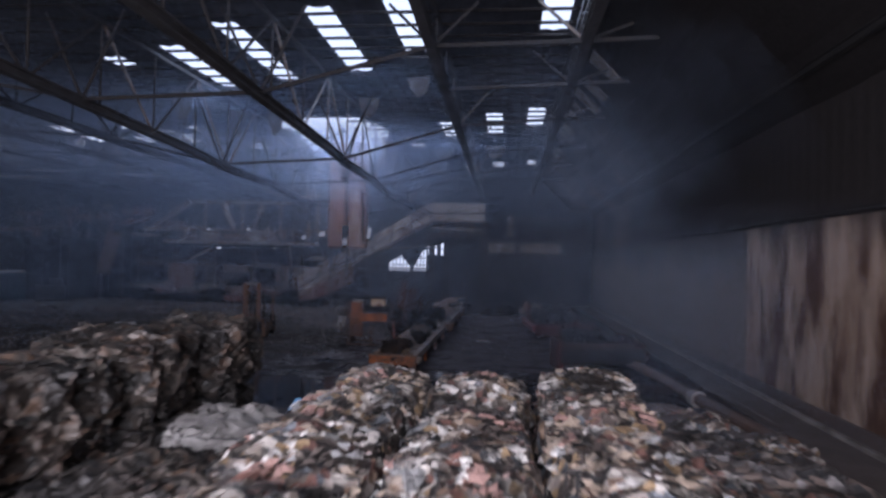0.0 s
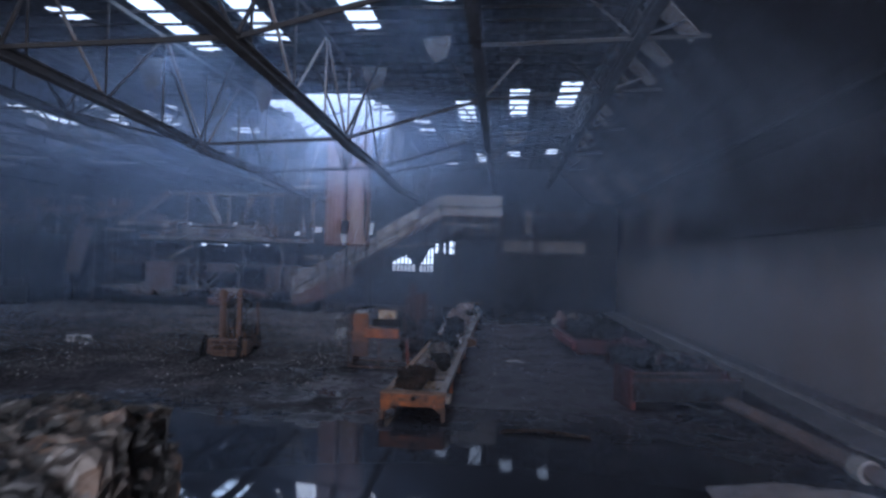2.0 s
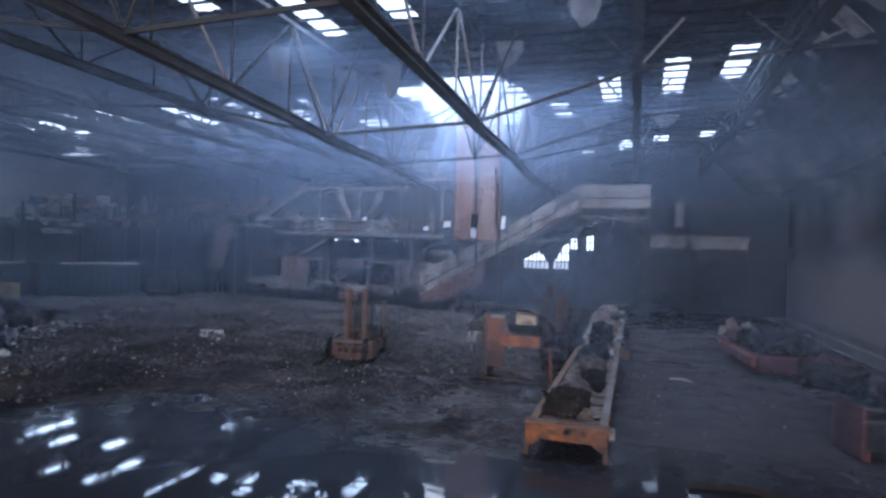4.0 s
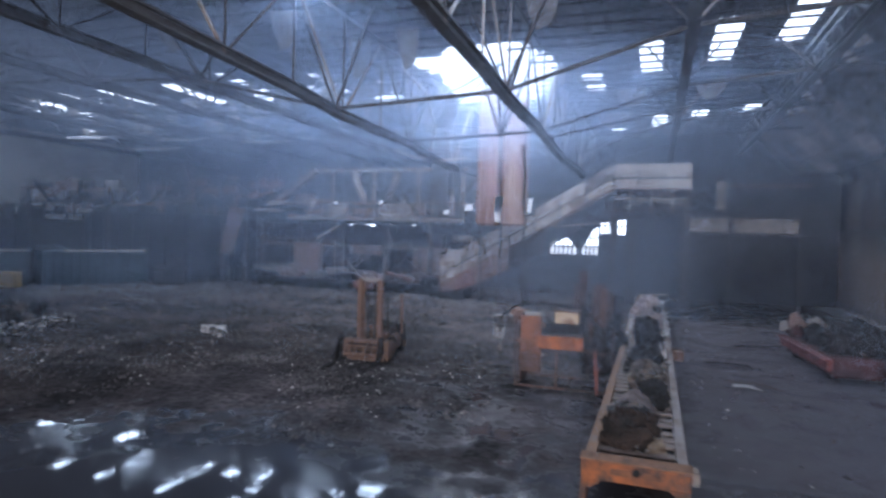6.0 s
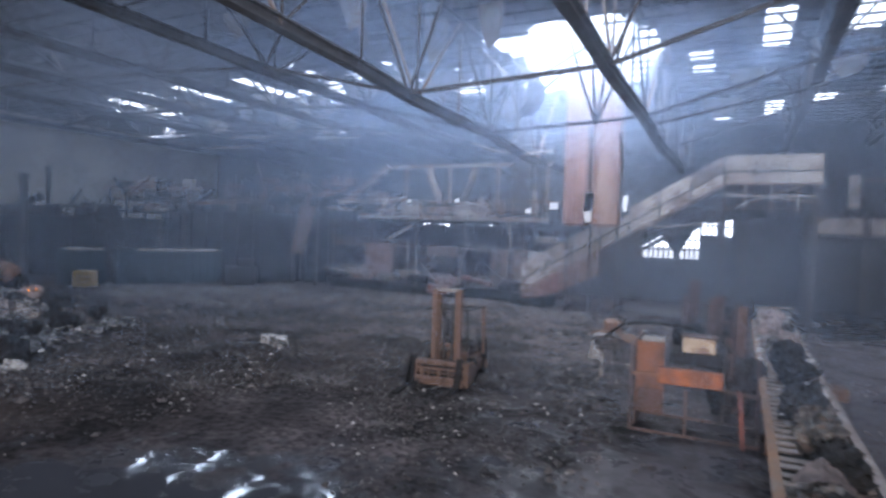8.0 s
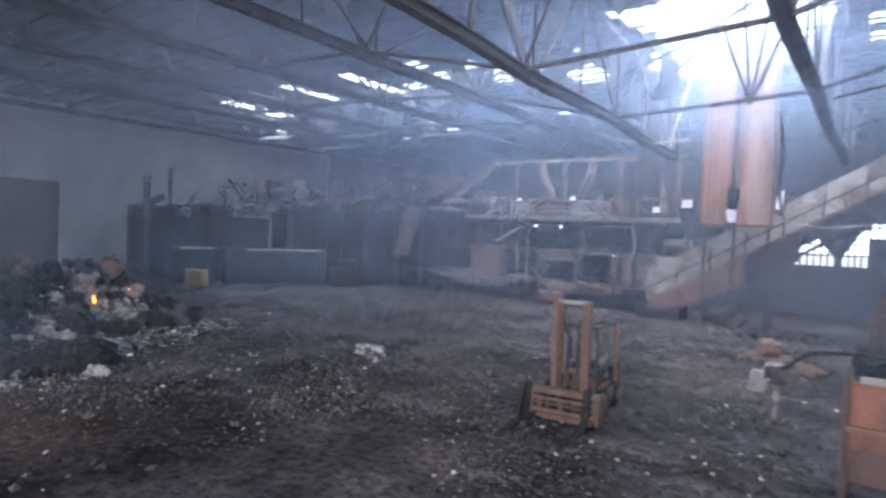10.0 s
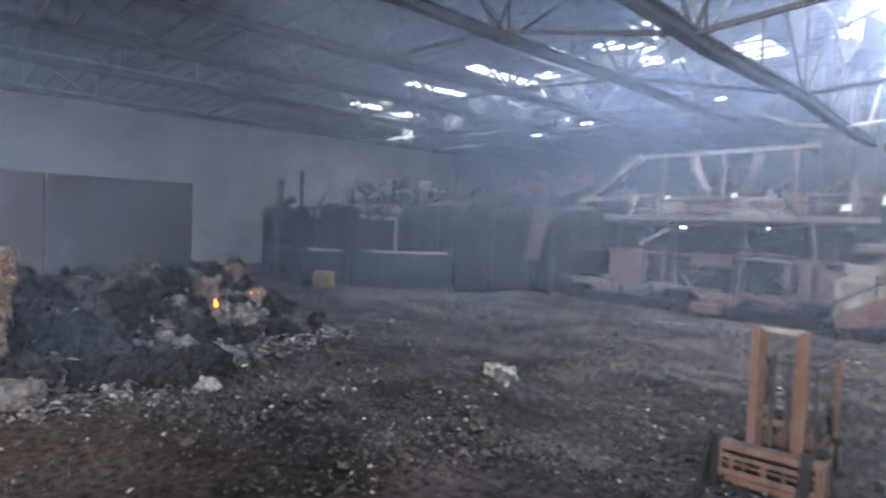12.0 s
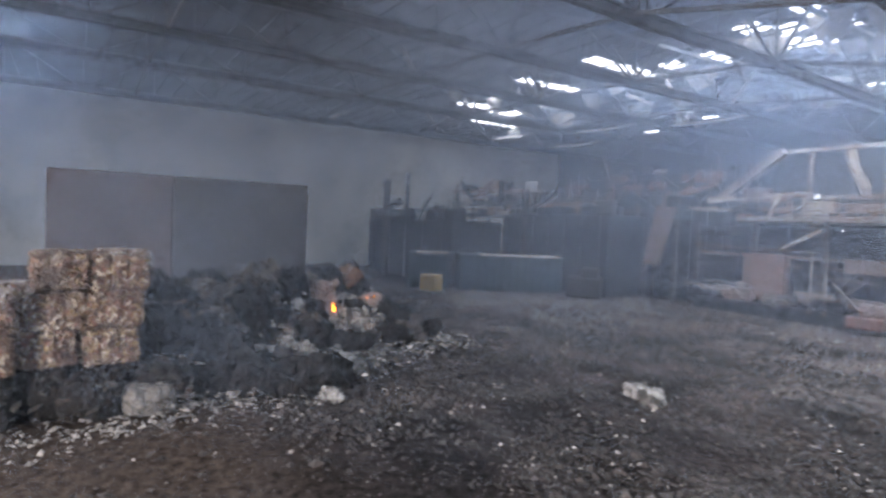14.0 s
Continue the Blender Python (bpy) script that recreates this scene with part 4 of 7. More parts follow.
def flame(x, y, z, h):
    b = bmesh.new()
    for k, (dx, s) in enumerate(((0, 1.0), (0.16 * h, 0.6))):
        tube(b, [(x, y + dx, z), (x + 0.02, y + dx * 1.3, z + 0.3 * h * s), (x - 0.02, y + dx * 1.1, z + 0.65 * h * s), (x, y + dx * 1.6, z + h * s)],
             [0.06 * h * s, 0.11 * h * s, 0.07 * h * s, 0.004], 8)
    thing("flame", b, FLAME, "small bright orange flame licking from the heap", "flame", "flames", smooth=True)


PINKASH = material("pinkish_ash", (0.26, 0.205, 0.19), 0.9, 0, (0.1, 0.08, 0.078), 3.5, 25, bump=0.6)
for k, (x, y, z, s, sz) in enumerate(((-24.9, 23.75, 1.25, 0.8, 1.5), (-25.4, 25.6, 1.0, 0.7, 1.1), (-24.3, 22.9, 0.9, 0.6, 1.0))):
    o = clump("ashen_stump", x, y, z, (s, s, s * sz), PINKASH, 410 + k, "pinkish ashen stump of a burnt bale on the heap", "smouldering heap", 12, 0.42)
o = clump("ashen_stump", -26.2, 25.1, 1.55, (0.75, 0.7, 1.3), BROWN_STEEL, 421, "scorched brown stump sticking out of the heap", "smouldering heap", 12, 0.42)
flame(-23.85, 23.63, 1.19, 0.25)
flame(-24.7, 25.1, 1.42, 0.08)
flame(-24.62, 25.3, 1.45, 0.06)

# ---------------------------------------------------------------- tall bay panels behind the heap
bay = empty("bay_wall", "tall grey steel bay wall of two sheet panels, smoke-stained", "bay wall", kind="structure")
for y0, y1, mat in ((16.3, 20.15, material("brownish_bay_panel", (0.05, 0.037, 0.035), 0.85, 0, (0.036, 0.028, 0.027), 0.4, 8, spec=0.2)),
                    (20.2, 25.25, material("dark_bay_panel", (0.024, 0.024, 0.027), 0.85, 0, (0.038, 0.037, 0.037), 0.4, 8, spec=0.2))):
    bm = bmesh.new()
    box(bm, (-31.15, (y0 + y1) / 2, 2.62), (0.25, y1 - y0, 5.25), bevel=0.03)
    part("panel", bm, mat, bay)
for y in (16.6, 20.18, 24.9):
    bm = bmesh.new()
    girder(bm, (-31.45, y, 0), (-31.45, y, 5.1), 0.2, 0.25)
    part("post", bm, STEEL, bay)


# ---------------------------------------------------------------- forklift truck, burnt out
DIM_BROWN = material("dim_scorched_brown", (0.11, 0.06, 0.036), 0.85, 0, (0.06, 0.038, 0.027), 4, 40)


MAST = material("heat_scaled_mast_steel", (0.135, 0.082, 0.06), 0.85, 0, (0.075, 0.047, 0.037), 2.5, 30, third=(0.1, 0.06, 0.045), third_scale=1.2, stretch=(1, 1, 0.3))


def forklift():
    """A burnt-out counterbalance truck that faces -y; the mast stands at its origin."""
    e = empty("forklift_truck", "burnt-out rusty brown forklift with raised bare mast", "forklift")
    bm = bmesh.new()
    box(bm, (0, 1.0, 0.46), (1.02, 1.5, 0.34), bevel=0.05)
    box(bm, (0, 0.42, 0.72), (0.96, 0.3, 0.24), bevel=0.05)
    for x in (-0.5, 0.5):
        box(bm, (x, 1.1, 0.34), (0.14, 1.1, 0.3), bevel=0.03)
    part("chassis", bm, DIM_BROWN, e)
    bm = bmesh.new()
    lump(bm, (0, 1.85, 0.56), (1.08, 0.6, 0.74), 8, 0.03, 2, 5, 0, 0.3)
    part("counterweight", bm, CHAR, e)
    bm = bmesh.new()
    lump(bm, (0.04, 1.1, 0.86), (0.72, 0.8, 0.46), 12, 0.13, 3, 3)
    part("engine", bm, BURNTMIX, e, "burnt engine and seat remains")
    bm = bmesh.new()
    lump(bm, (-0.28, 0.5, 0.98), (0.26, 0.22, 0.34), 7, 0.06, 5, 13)
    part("dashboard", bm, PALE_STEEL, e, "ash-pale dashboard remains")
    for x in (-0.33, 0.33):
        bm = bmesh.new()
        sweep(bm, [(x, 0.0, 0.3), (x, 0.0, 2.5)], h_profile(0.125, 0.16, 0.03))
        rail = part("mast_rail", bm, MAST, e)
        bm = bmesh.new()
        sweep(bm, [(x * 0.72, 0.07, 0.35), (x * 0.72, 0.07, 2.44)], h_profile(0.07, 0.12, 0.025))
        part("inner_rail", bm, DIM_BROWN, rail, "sooty inner mast rail")
    bm = bmesh.new()
    box(bm, (0, 0.06, 2.46), (0.74, 0.05, 0.07), bevel=0.01)
    for k in range(7):
        box(bm, (-0.3 + 0.1 * k, 0.03, 2.5), (0.05, 0.07, 0.03))
    part("mast_crossbar", bm, PALE_STEEL, e, "notched ashen mast crossbar")
    bm = bmesh.new()
    box(bm, (0, 0.1, 1.02), (0.72, 0.05, 0.1), bevel=0.01)
    part("mast_crossbar", bm, MAST, e)
    for x in (-0.1, 0.12):
        bm = bmesh.new()
        tube(bm, [(x, 0.1, 0.4), (x, 0.1, 1.5 + x), (x, 0.1, 1.5 + x), (x, 0.1, 2.1)], [0.045, 0.045, 0.025, 0.025], 8)
        part("lift_cylinder", bm, STEEL, e)
    # carriage: a wide box with a slotted face
    bm = bmesh.new()
    box(bm, (0, -0.26, 0.62), (1.42, 0.3, 0.1), bevel=0.02)
    box(bm, (0, -0.4, 0.48), (1.36, 0.05, 0.07), bevel=0.012)
    box(bm, (0, -0.42, 0.24), (1.36, 0.07, 0.09), bevel=0.015)
    box(bm, (0, -0.34, 0.1), (1.2, 0.06, 0.12), bevel=0.015)
    for x in (-0.66, 0.66):
        box(bm, (x, -0.28, 0.38), (0.06, 0.3, 0.5), bevel=0.015)
    carriage = part("fork_carriage", bm, MAST, e)
    for x, w in ((-0.5, 0.07), (-0.33, 0.04), (-0.05, 0.09), (0.22, 0.04), (0.48, 0.1)):
        bm = bmesh.new()
        box(bm, (x, -0.39, 0.36), (w, 0.04, 0.18), bevel=0.008)
        part("slot_post", bm, MAST, carriage)
    bm = bmesh.new()
    bar(bm, (-0.66, -0.4, 0.385), (0.66, -0.4, 0.37), 0.03, 0.035)
    part("slot_bar", bm, DIM_BROWN, carriage)
    bm = bmesh.new()
    box(bm, (0, -0.2, 0.36), (1.26, 0.03, 0.46))
    part("back_plate", bm, CHAR, carriage)
    for x, out in ((-0.76, 0.95), (0.5, 0.6)):
        bm = bmesh.new()
        sweep(bm, [(x, -0.36, 0.78), (x, -0.42, 0.5), (x - 0.02, -0.5, 0.16), (x - 0.02, -0.62, 0.07), (x, -0.62 - out, 0.05)], flat_profile(0.16, 0.07))
        part("fork", bm, CHAR, e)
    bm = bmesh.new()
    slab(bm, [(-0.8, -0.36, 0.82), (-0.74, -0.36, 0.05), (-0.74, -0.95, 0.04), (-0.8, -0.75, 0.3)], (-0.05, 0, 0))
    part("side_plate", bm, CHAR, e, "charred side plate")
    bm = bmesh.new()
    slab(bm, [(0.7, -0.4, 0.7), (0.7, 0.1, 0.66), (0.7, 0.1, 0.15), (0.7, -0.5, 0.1)], (0.05, 0, 0))
    part("side_plate", bm, DIM_BROWN, e)
    for x, y, rad in ((-0.56, 0.42, 0.34), (0.56, 0.42, 0.34), (-0.5, 1.75, 0.27), (0.5, 1.75, 0.27)):
        bm = bmesh.new()
        disc(bm, (x, y, rad), (1, 0, 0), rad, 0.2)
        w = part("wheel", bm, CHAR, e)
        bm = bmesh.new()
        disc(bm, (x * 1.05, y, rad), (1, 0, 0), rad * 0.55, 0.2, 14)
        part("rim", bm, DIM_BROWN, w)
    for x, y, top in ((-0.52, 1.6, 1.5), (0.58, 1.55, 1.95), (-0.46, 0.42, 1.9), (0.46, 0.42, 1.9)):
        bm = bmesh.new()
        bar(bm, (x, y, 0.6), (x * 0.96, y - 0.05, top), 0.075 if y > 1 else 0.05, 0.07 if y > 1 else 0.05)
        part("guard_post", bm, MAST if x > 0.5 else STEEL, e)
    for a, b in (((-0.44, 0.4, 1.92), (0.44, 0.4, 1.92)), ((0.44, 0.4, 1.92), (0.56, 1.5, 1.93)), ((-0.44, 0.4, 1.92), (-0.3, 1.1, 1.86)), ((0.05, 0.4, 1.92), (0.2, 1.5, 1.9)), ((-0.2, 1.48, 1.86), (0.56, 1.5, 1.93))):
        bm = bmesh.new()
        bar(bm, a, b, 0.05, 0.045)
        part("guard_bar", bm, STEEL, e)
    bm = bmesh.new()
    tube(bm, [(0.02, 0.45, 0.85), (0.0, 0.7, 1.15), (0.02, 0.78, 1.22)], 0.025, 6)
    part("steering_column", bm, STEEL, e)
    bm = bmesh.new()
    tube(bm, [(-0.3, 0.06, 2.35), (-0.12, 0.16, 1.7), (-0.16, 0.2, 1.2), (-0.05, 0.25, 0.8)], 0.02, 6)
    part("hose", bm, CHAR, e)
    return e


forklift().matrix_basis = pose(-9.2, 26.87, 0.02, 0, 0, 7)


# ---------------------------------------------------------------- orange burnt control frame
SCORCHED_ORANGE = material("scorched_orange_paint", (0.17, 0.066, 0.03), 0.8, 0, (0.075, 0.04, 0.029), 2.2, 35, third=(0.035, 0.027, 0.025), third_scale=1.0, third_mix=(0.46, 0.62))
TAN_BOX = material("heat_tanned_paint", (0.34, 0.265, 0.185), 0.8, 0, (0.15, 0.09, 0.055), 2.6, 30, mix=(0.48, 0.62))
RUST_RED = material("rust_red_primer", (0.13, 0.042, 0.03), 0.85, 0, (0.06, 0.032, 0.027), 2.5, 30)
DULL_RUST = material("dull_rust_red_steel", (0.072, 0.041, 0.034), 0.85, 0, (0.04, 0.028, 0.025), 1.6, 30, stretch=(1, 1, 0.4), third=(0.034, 0.027, 0.026), third_scale=0.9)


def control_frame():
    e = empty("machine_frame", "burnt orange-painted machine frame with panel and open base", "machine")
    bm = bmesh.new()
    box(bm, (0.34, 0.3, 1.1), (0.56, 0.06, 1.5), bevel=0.015)
    panel = part("side_panel", bm, SCORCHED_ORANGE, e)
    bm = bmesh.new()
    box(bm, (0.39, 0.3, 1.9), (0.44, 0.16, 0.1), bevel=0.02)
    part("cap", bm, PALE_STEEL, panel, "ash-white panel cap")
    bm = bmesh.new()
    box(bm, (0.34, 0.264, 0.62), (0.5, 0.02, 0.5), bevel=0.01)
    part("access_cover", bm, DULL_RUST, panel, "sooty access cover")
    bm = bmesh.new()
    box(bm, (0.05, 0.9, 0.95), (0.05, 0.95, 1.85), bevel=0.01)
    part("end_panel", bm, DULL_RUST, e)
    bm = bmesh.new()
    box(bm, (1.13, 0.1, 1.21), (1.2, 0.09, 0.34), bevel=0.025)
    box(bm, (1.13, 0.06, 1.37), (1.2, 0.16, 0.03), bevel=0.008)
    part("front_rail", bm, ORANGE, e, "orange front rail, paint half burnt off")
    bm = bmesh.new()
    bar(bm, (0.02, 0.06, 1.2), (0.55, 0.08, 1.21), 0.05, 0.06)
    part("bare_rail", bm, BROWN_STEEL, e, "brown rail with its paint burnt off")
    bm = bmesh.new()
    box(bm, (1.26, 0.5, 1.84), (0.62, 0.4, 0.32), bevel=0.03)
    top = part("top_box", bm, TAN_BOX, e, "tan stained box on top")
    bm = bmesh.new()
    box(bm, (1.26, 0.5, 2.02), (0.68, 0.46, 0.04), bevel=0.01)
    part("lid", bm, DULL_RUST, top)
    bm = bmesh.new()
    box(bm, (1.2, 0.55, 1.56), (0.95, 0.5, 0.26), bevel=0.03)
    part("top_tray", bm, CHAR, e)
    bm = bmesh.new()
    lump(bm, (1.95, 0.85, 1.05), (0.5, 0.5, 0.9), 8, 0.12, 4, 31)
    part("burnt_drive", bm, CHAR, e, "charred drive unit")
    for x, y, z0, z1 in ((0.92, 0.45, 1.4, 2.15), (1.62, 0.5, 1.4, 2.05), (1.74, 0.6, 1.1, 1.85), (1.86, 0.55, 1.2, 1.75)):
        bm = bmesh.new()
        bar(bm, (x, y, z0), (x + 0.02, y, z1), 0.05, 0.05)
        part("strut", bm, STEEL if x < 1.8 else DULL_RUST, e)
    for a, b in (((0, 0.05, 0.04), (2.4, 0.05, 0.04)), ((0, 1.4, 0.04), (2.4, 1.4, 0.04)), ((0, 0.05, 0.04), (0, 1.4, 0.04)), ((2.4, 0.05, 0.04), (2.4, 1.4, 0.04))):
        bm = bmesh.new()
        bar(bm, a, b, 0.05, 0.05)
        part("base_rail", bm, DULL_RUST, e)
    for x, y, h in ((0, 0.05, 1.85), (0, 1.4, 1.9), (2.4, 1.4, 1.5), (1.07, 0.02, 1.0), (1.75, 1.4, 1.9)):
        bm = bmesh.new()
        bar(bm, (x, y, 0.04), (x, y, h), 0.05, 0.05)
        part("post", bm, DULL_RUST, e)
    bm = bmesh.new()
    bar(bm, (2.12, -0.1, 0.0), (2.03, 0.02, 1.1), 0.09, 0.06)
    part("bent_post", bm, RUST_RED, e, "bent rust-red corner post")
    bm = bmesh.new()
    bar(bm, (1.6, 0.1, 1.06), (2.3, 0.12, 1.0), 0.05, 0.05)
    part("strut", bm, DULL_RUST, e)
    return e


control_frame().matrix_basis = pose(-4.38, 25.75, 0.02, 0, 0, 1)


bm = bmesh.new()
tube(bm, [(-5.6, 29.0, 1.35), (-5.1, 28.9, 1.78), (-4.3, 28.7, 1.92), (-3.4, 28.2, 1.93), (-2.7, 27.6, 1.75), (-2.35, 27.2, 1.4)], 0.045, 6)
thing("burnt_hose", bm, CHAR, "burnt black hose arching over the machine frame", "hose")
bm = bmesh.new()
box(bm, (0, 0, 0.5), (0.09, 0.09, 1.0), bevel=0.01)
box(bm, (0, 0, 0.02), (0.3, 0.3, 0.04), bevel=0.01)
box(bm, (0.12, 0, 1.02), (0.7, 0.5, 0.1), bevel=0.03)
lump(bm, (0.1, 0, 1.2), (0.55, 0.4, 0.34), 8, 0.1, 4, 17)
thing("burnt_stand", bm, RUBBLE, "ash-covered stand with melted remains on top", "stand").matrix_basis = pose(-5.75, 29.6, 0, 0, 0, 20)


# burnt uprights beyond it
def upright_frame(x, y, posts, mat, turn):
    """Bare posts on a charred base: offset, height and width of each."""
    e = empty("burnt_upright", "rust-red bare steel uprights of a burnt machine", "machine", "burnt uprights")
    for dx, h, w in posts:
        bm = bmesh.new()
        girder(bm, (dx, 0, 0), (dx + 0.04, 0.02, h), w, 0.2, 0.03)
        part("post", bm, mat, e)
    wide = posts[-1][0] - posts[0][0]
    bm = bmesh.new()
    bar(bm, (posts[0][0], 0, posts[0][1] * 0.6), (posts[-1][0], 0, posts[0][1] * 0.62), 0.08, 0.12)
    part("crossbar", bm, mat, e)
    bm = bmesh.new()
    lump(bm, (wide * 0.5 + posts[0][0], 0.4, 0.4), (wide + 0.6, 1.1, 0.9), 9, 0.12, 2.5, int(y))
    part("base", bm, CHAR, e)
    e.matrix_basis = pose(x, y, 0, 0, 0, turn)


upright_frame(-2.4, 28.3, ((-0.22, 1.75, 0.1), (0.0, 2.52, 0.2)), DULL_RUST, 8)
upright_frame(-3.12, 35.6, ((-0.2, 2.0, 0.16), (0.05, 2.1, 0.3), (0.5, 1.7, 0.12)), DULL_RUST, -5)
upright_frame(-4.0, 37.5, ((-0.3, 1.9, 0.12), (0.0, 2.5, 0.36)), DULL_RUST, 4)


# ---------------------------------------------------------------- low slat conveyor with burnt lumps
SLAT = material("ash_dusted_slat", (0.25, 0.205, 0.18), 0.8, 0, (0.085, 0.062, 0.052), 1.1, 25)
BROWN_CHAR = material("brown_black_char", (0.016, 0.014, 0.0135), 0.95, 0.0, (0.045, 0.031, 0.026), 3.2, 30, bump=0.8, spec=0.15)
BEAM = material("tan_scorched_beam", (0.21, 0.112, 0.06), 0.8, 0, (0.17, 0.115, 0.085), 1.4, 30, third=(0.17, 0.14, 0.125), third_scale=0.6, third_mix=(0.5, 0.6))
BEAM_PALE = material("pinkish_ashen_beam", (0.25, 0.215, 0.2), 0.8, 0, (0.16, 0.115, 0.095), 1.2, 30)


def slat_conveyor():
    e = empty("slat_conveyor", "low orange slat conveyor, burnt, half covered in ash", "conveyor")
    for x in (-0.65, 0.65):
        bm = bmesh.new()
        box(bm, (x, 11.4, 0.47), (0.1, 22.6, 0.3), bevel=0.02)
        box(bm, (x + (0.02 if x > 0 else -0.02), 11.4, 0.615), (0.16, 22.6, 0.02), bevel=0.005)
        part("side_beam", bm, BEAM if x < 0 else BEAM_PALE, e, "tan scorched side beam" if x < 0 else "ash-pale side beam")
    bm = bmesh.new()
    box(bm, (0, 0.0, 0.47), (1.56, 0.14, 0.28), bevel=0.02)
    head = part("head_beam", bm, ORANGE, e, "bright orange head beam")
    bm = bmesh.new()
    box(bm, (0, 0.12, 0.625), (1.6, 0.34, 0.025), bevel=0.005)
    part("top_plate", bm, BROWN_STEEL, head)
    bm = bmesh.new()
    disc(bm, (0.02, -0.09, 0.53), (0, 1, 0), 0.055, 0.05, 10)
    part("hook_eye", bm, CHAR, head)
    for x, w in ((-0.2, 0.3), (0.24, 0.24)):
        bm = bmesh.new()
        box(bm, (x, -0.085, 0.5), (w, 0.03, 0.09), bevel=0.01)
        part("boss_plate", bm, SCORCHED_ORANGE, head)
    for x in (-0.6, 0.6):
        bm = bmesh.new()
        slab(bm, [(x - 0.16, -0.05, 0.35), (x + 0.16, -0.05, 0.35), (x + (0.16 if x > 0 else -0.04), -0.05, 0.2), (x + (0.04 if x > 0 else -0.16), -0.05, 0.2)], (0, 0.03, 0))
        part("gusset", bm, ORANGE, head)
    bm = bmesh.new()
    box(bm, (0, 0.25, 0.33), (1.2, 0.1, 0.06))
    part("tie_bar", bm, PALE_STEEL, e)
    for y, z in ((0.1, 0.5), (0.45, 0.46)):
        bm = bmesh.new()
        disc(bm, (0.8, y, z), (1, 0, 0), 0.1, 0.18, 14)
        part("roller_end", bm, PALE_STEEL, e, "pale bearing housing")
    for k in range(8):
        for x in (-0.66, 0.66):
            bm = bmesh.new()
            y = 0.05 + 3.05 * k
            bar(bm, (x * (1.12 if k == 0 else 1), y - (0.1 if k == 0 else 0), 0), (x * (1.08 if k == 0 else 1), y, 0.4), 0.1, 0.1)
            part("leg", bm, ORANGE if k < 2 else RUST, e)
    wob = random.Random(4)
    for k in range(56):
        bm = bmesh.new()
        box(bm, (0, 0.45 + 0.395 * k + wob.uniform(-0.03, 0.03), 0.535 + wob.uniform(-0.015, 0.015)), (1.18, 0.2, 0.045), Matrix.Rotation(wob.uniform(-0.035, 0.035), 4, "Z"), bevel=0.01)
        part("slat", bm, SLAT, e)
    bm = bmesh.new()
    box(bm, (0, 11.3, 0.33), (1.18, 22.3, 0.08))
    part("bed", bm, CHAR, e)
    bm = bmesh.new()
    box(bm, (0.9, 9.9, 0.55), (0.36, 0.5, 0.3), bevel=0.03)
    box(bm, (0.74, 9.9, 0.48), (0.1, 0.3, 0.2))
    part("drive_box", bm, DIM_BROWN, e, "scorched brown drive box")
    # the portal at the far end
    for x in (-0.6, 0.8):
        bm = bmesh.new()
        bar(bm, (x, 22.9, 0), (x, 22.9, 1.2), 0.09, 0.09)
        part("end_post", bm, STEEL, e)
    bm = bmesh.new()
    bar(bm, (-0.66, 22.9, 1.14), (0.86, 22.9, 1.24), 0.08, 0.09)
    part("end_bar", bm, PALE_STEEL, e)
    return e


slat_conveyor().matrix_basis = pose(-1.18, 19.62, 0, 0, 0, 0)
q = random.Random(21)
for k, (x, y, sx, sy, sz, mat) in enumerate((
        (-1.3, 20.95, 0.74, 1.0, 0.42, BROWN_CHAR), (-1.35, 22.1, 0.6, 0.6, 0.26, RUBBLE), (-0.98, 23.75, 0.5, 1.5, 0.34, CHAR), (-1.12, 25.3, 0.62, 1.9, 0.4, BURNTMIX), (-1.18, 27.1, 0.6, 1.8, 0.46, CHAR),
        (-0.86, 28.7, 0.4, 0.9, 0.3, RUBBLE), (-1.12, 29.9, 0.52, 1.6, 0.62, CHAR), (-1.18, 31.8, 0.6, 1.6, 0.7, CHAR), (-1.3, 33.4, 0.5, 1.3, 0.55, BURNTMIX), (-1.02, 35.0, 0.55, 1.7, 0.5, PINKASH),
        (-1.45, 36.8, 0.5, 1.6, 0.7, PINKASH), (-0.9, 37.9, 0.5, 1.7, 0.6, RUBBLE), (-1.25, 40.2, 0.8, 1.9, 0.75, PINKASH), (-2.14, 30.2, 0.62, 0.8, 1.0, CHAR))):
    bm = bmesh.new()
    lump(bm, (0, 0, sz * 0.42), (sx, sy, sz), 17, 0.17, 6.0, 40 + k, 0, 0.45)
    on = "on the conveyor" if k < 13 else "beside the conveyor"
    o = thing("burnt_lump", bm, mat, ("grey ashen lump " if mat in (RUBBLE, PINKASH) else "charred black lump ") + on, "debris", "lumps on the conveyor")
    o.matrix_basis = pose(x, y, 0.545 if k < 13 else 0.0, 0, 0, q.uniform(-14, 14))
bm = bmesh.new()
for x, y, z, w in ((-1.46, 20.56, 0.84, 0.07), (-1.4, 20.5, 0.8, 0.05), (-1.36, 20.6, 0.88, 0.06), (-1.06, 20.8, 0.86, 0.06), (-1.02, 20.76, 0.83, 0.05), (-1.12, 20.44, 0.72, 0.05), (-1.18, 20.34, 0.66, 0.06), (-1.02, 20.36, 0.62, 0.07)):
    flake(bm, (x, y, z), w, q)
thing("ash_scraps", bm, FLAP, "pale scraps caught on a charred lump", "scraps", kind="stuff")
bm = bmesh.new()
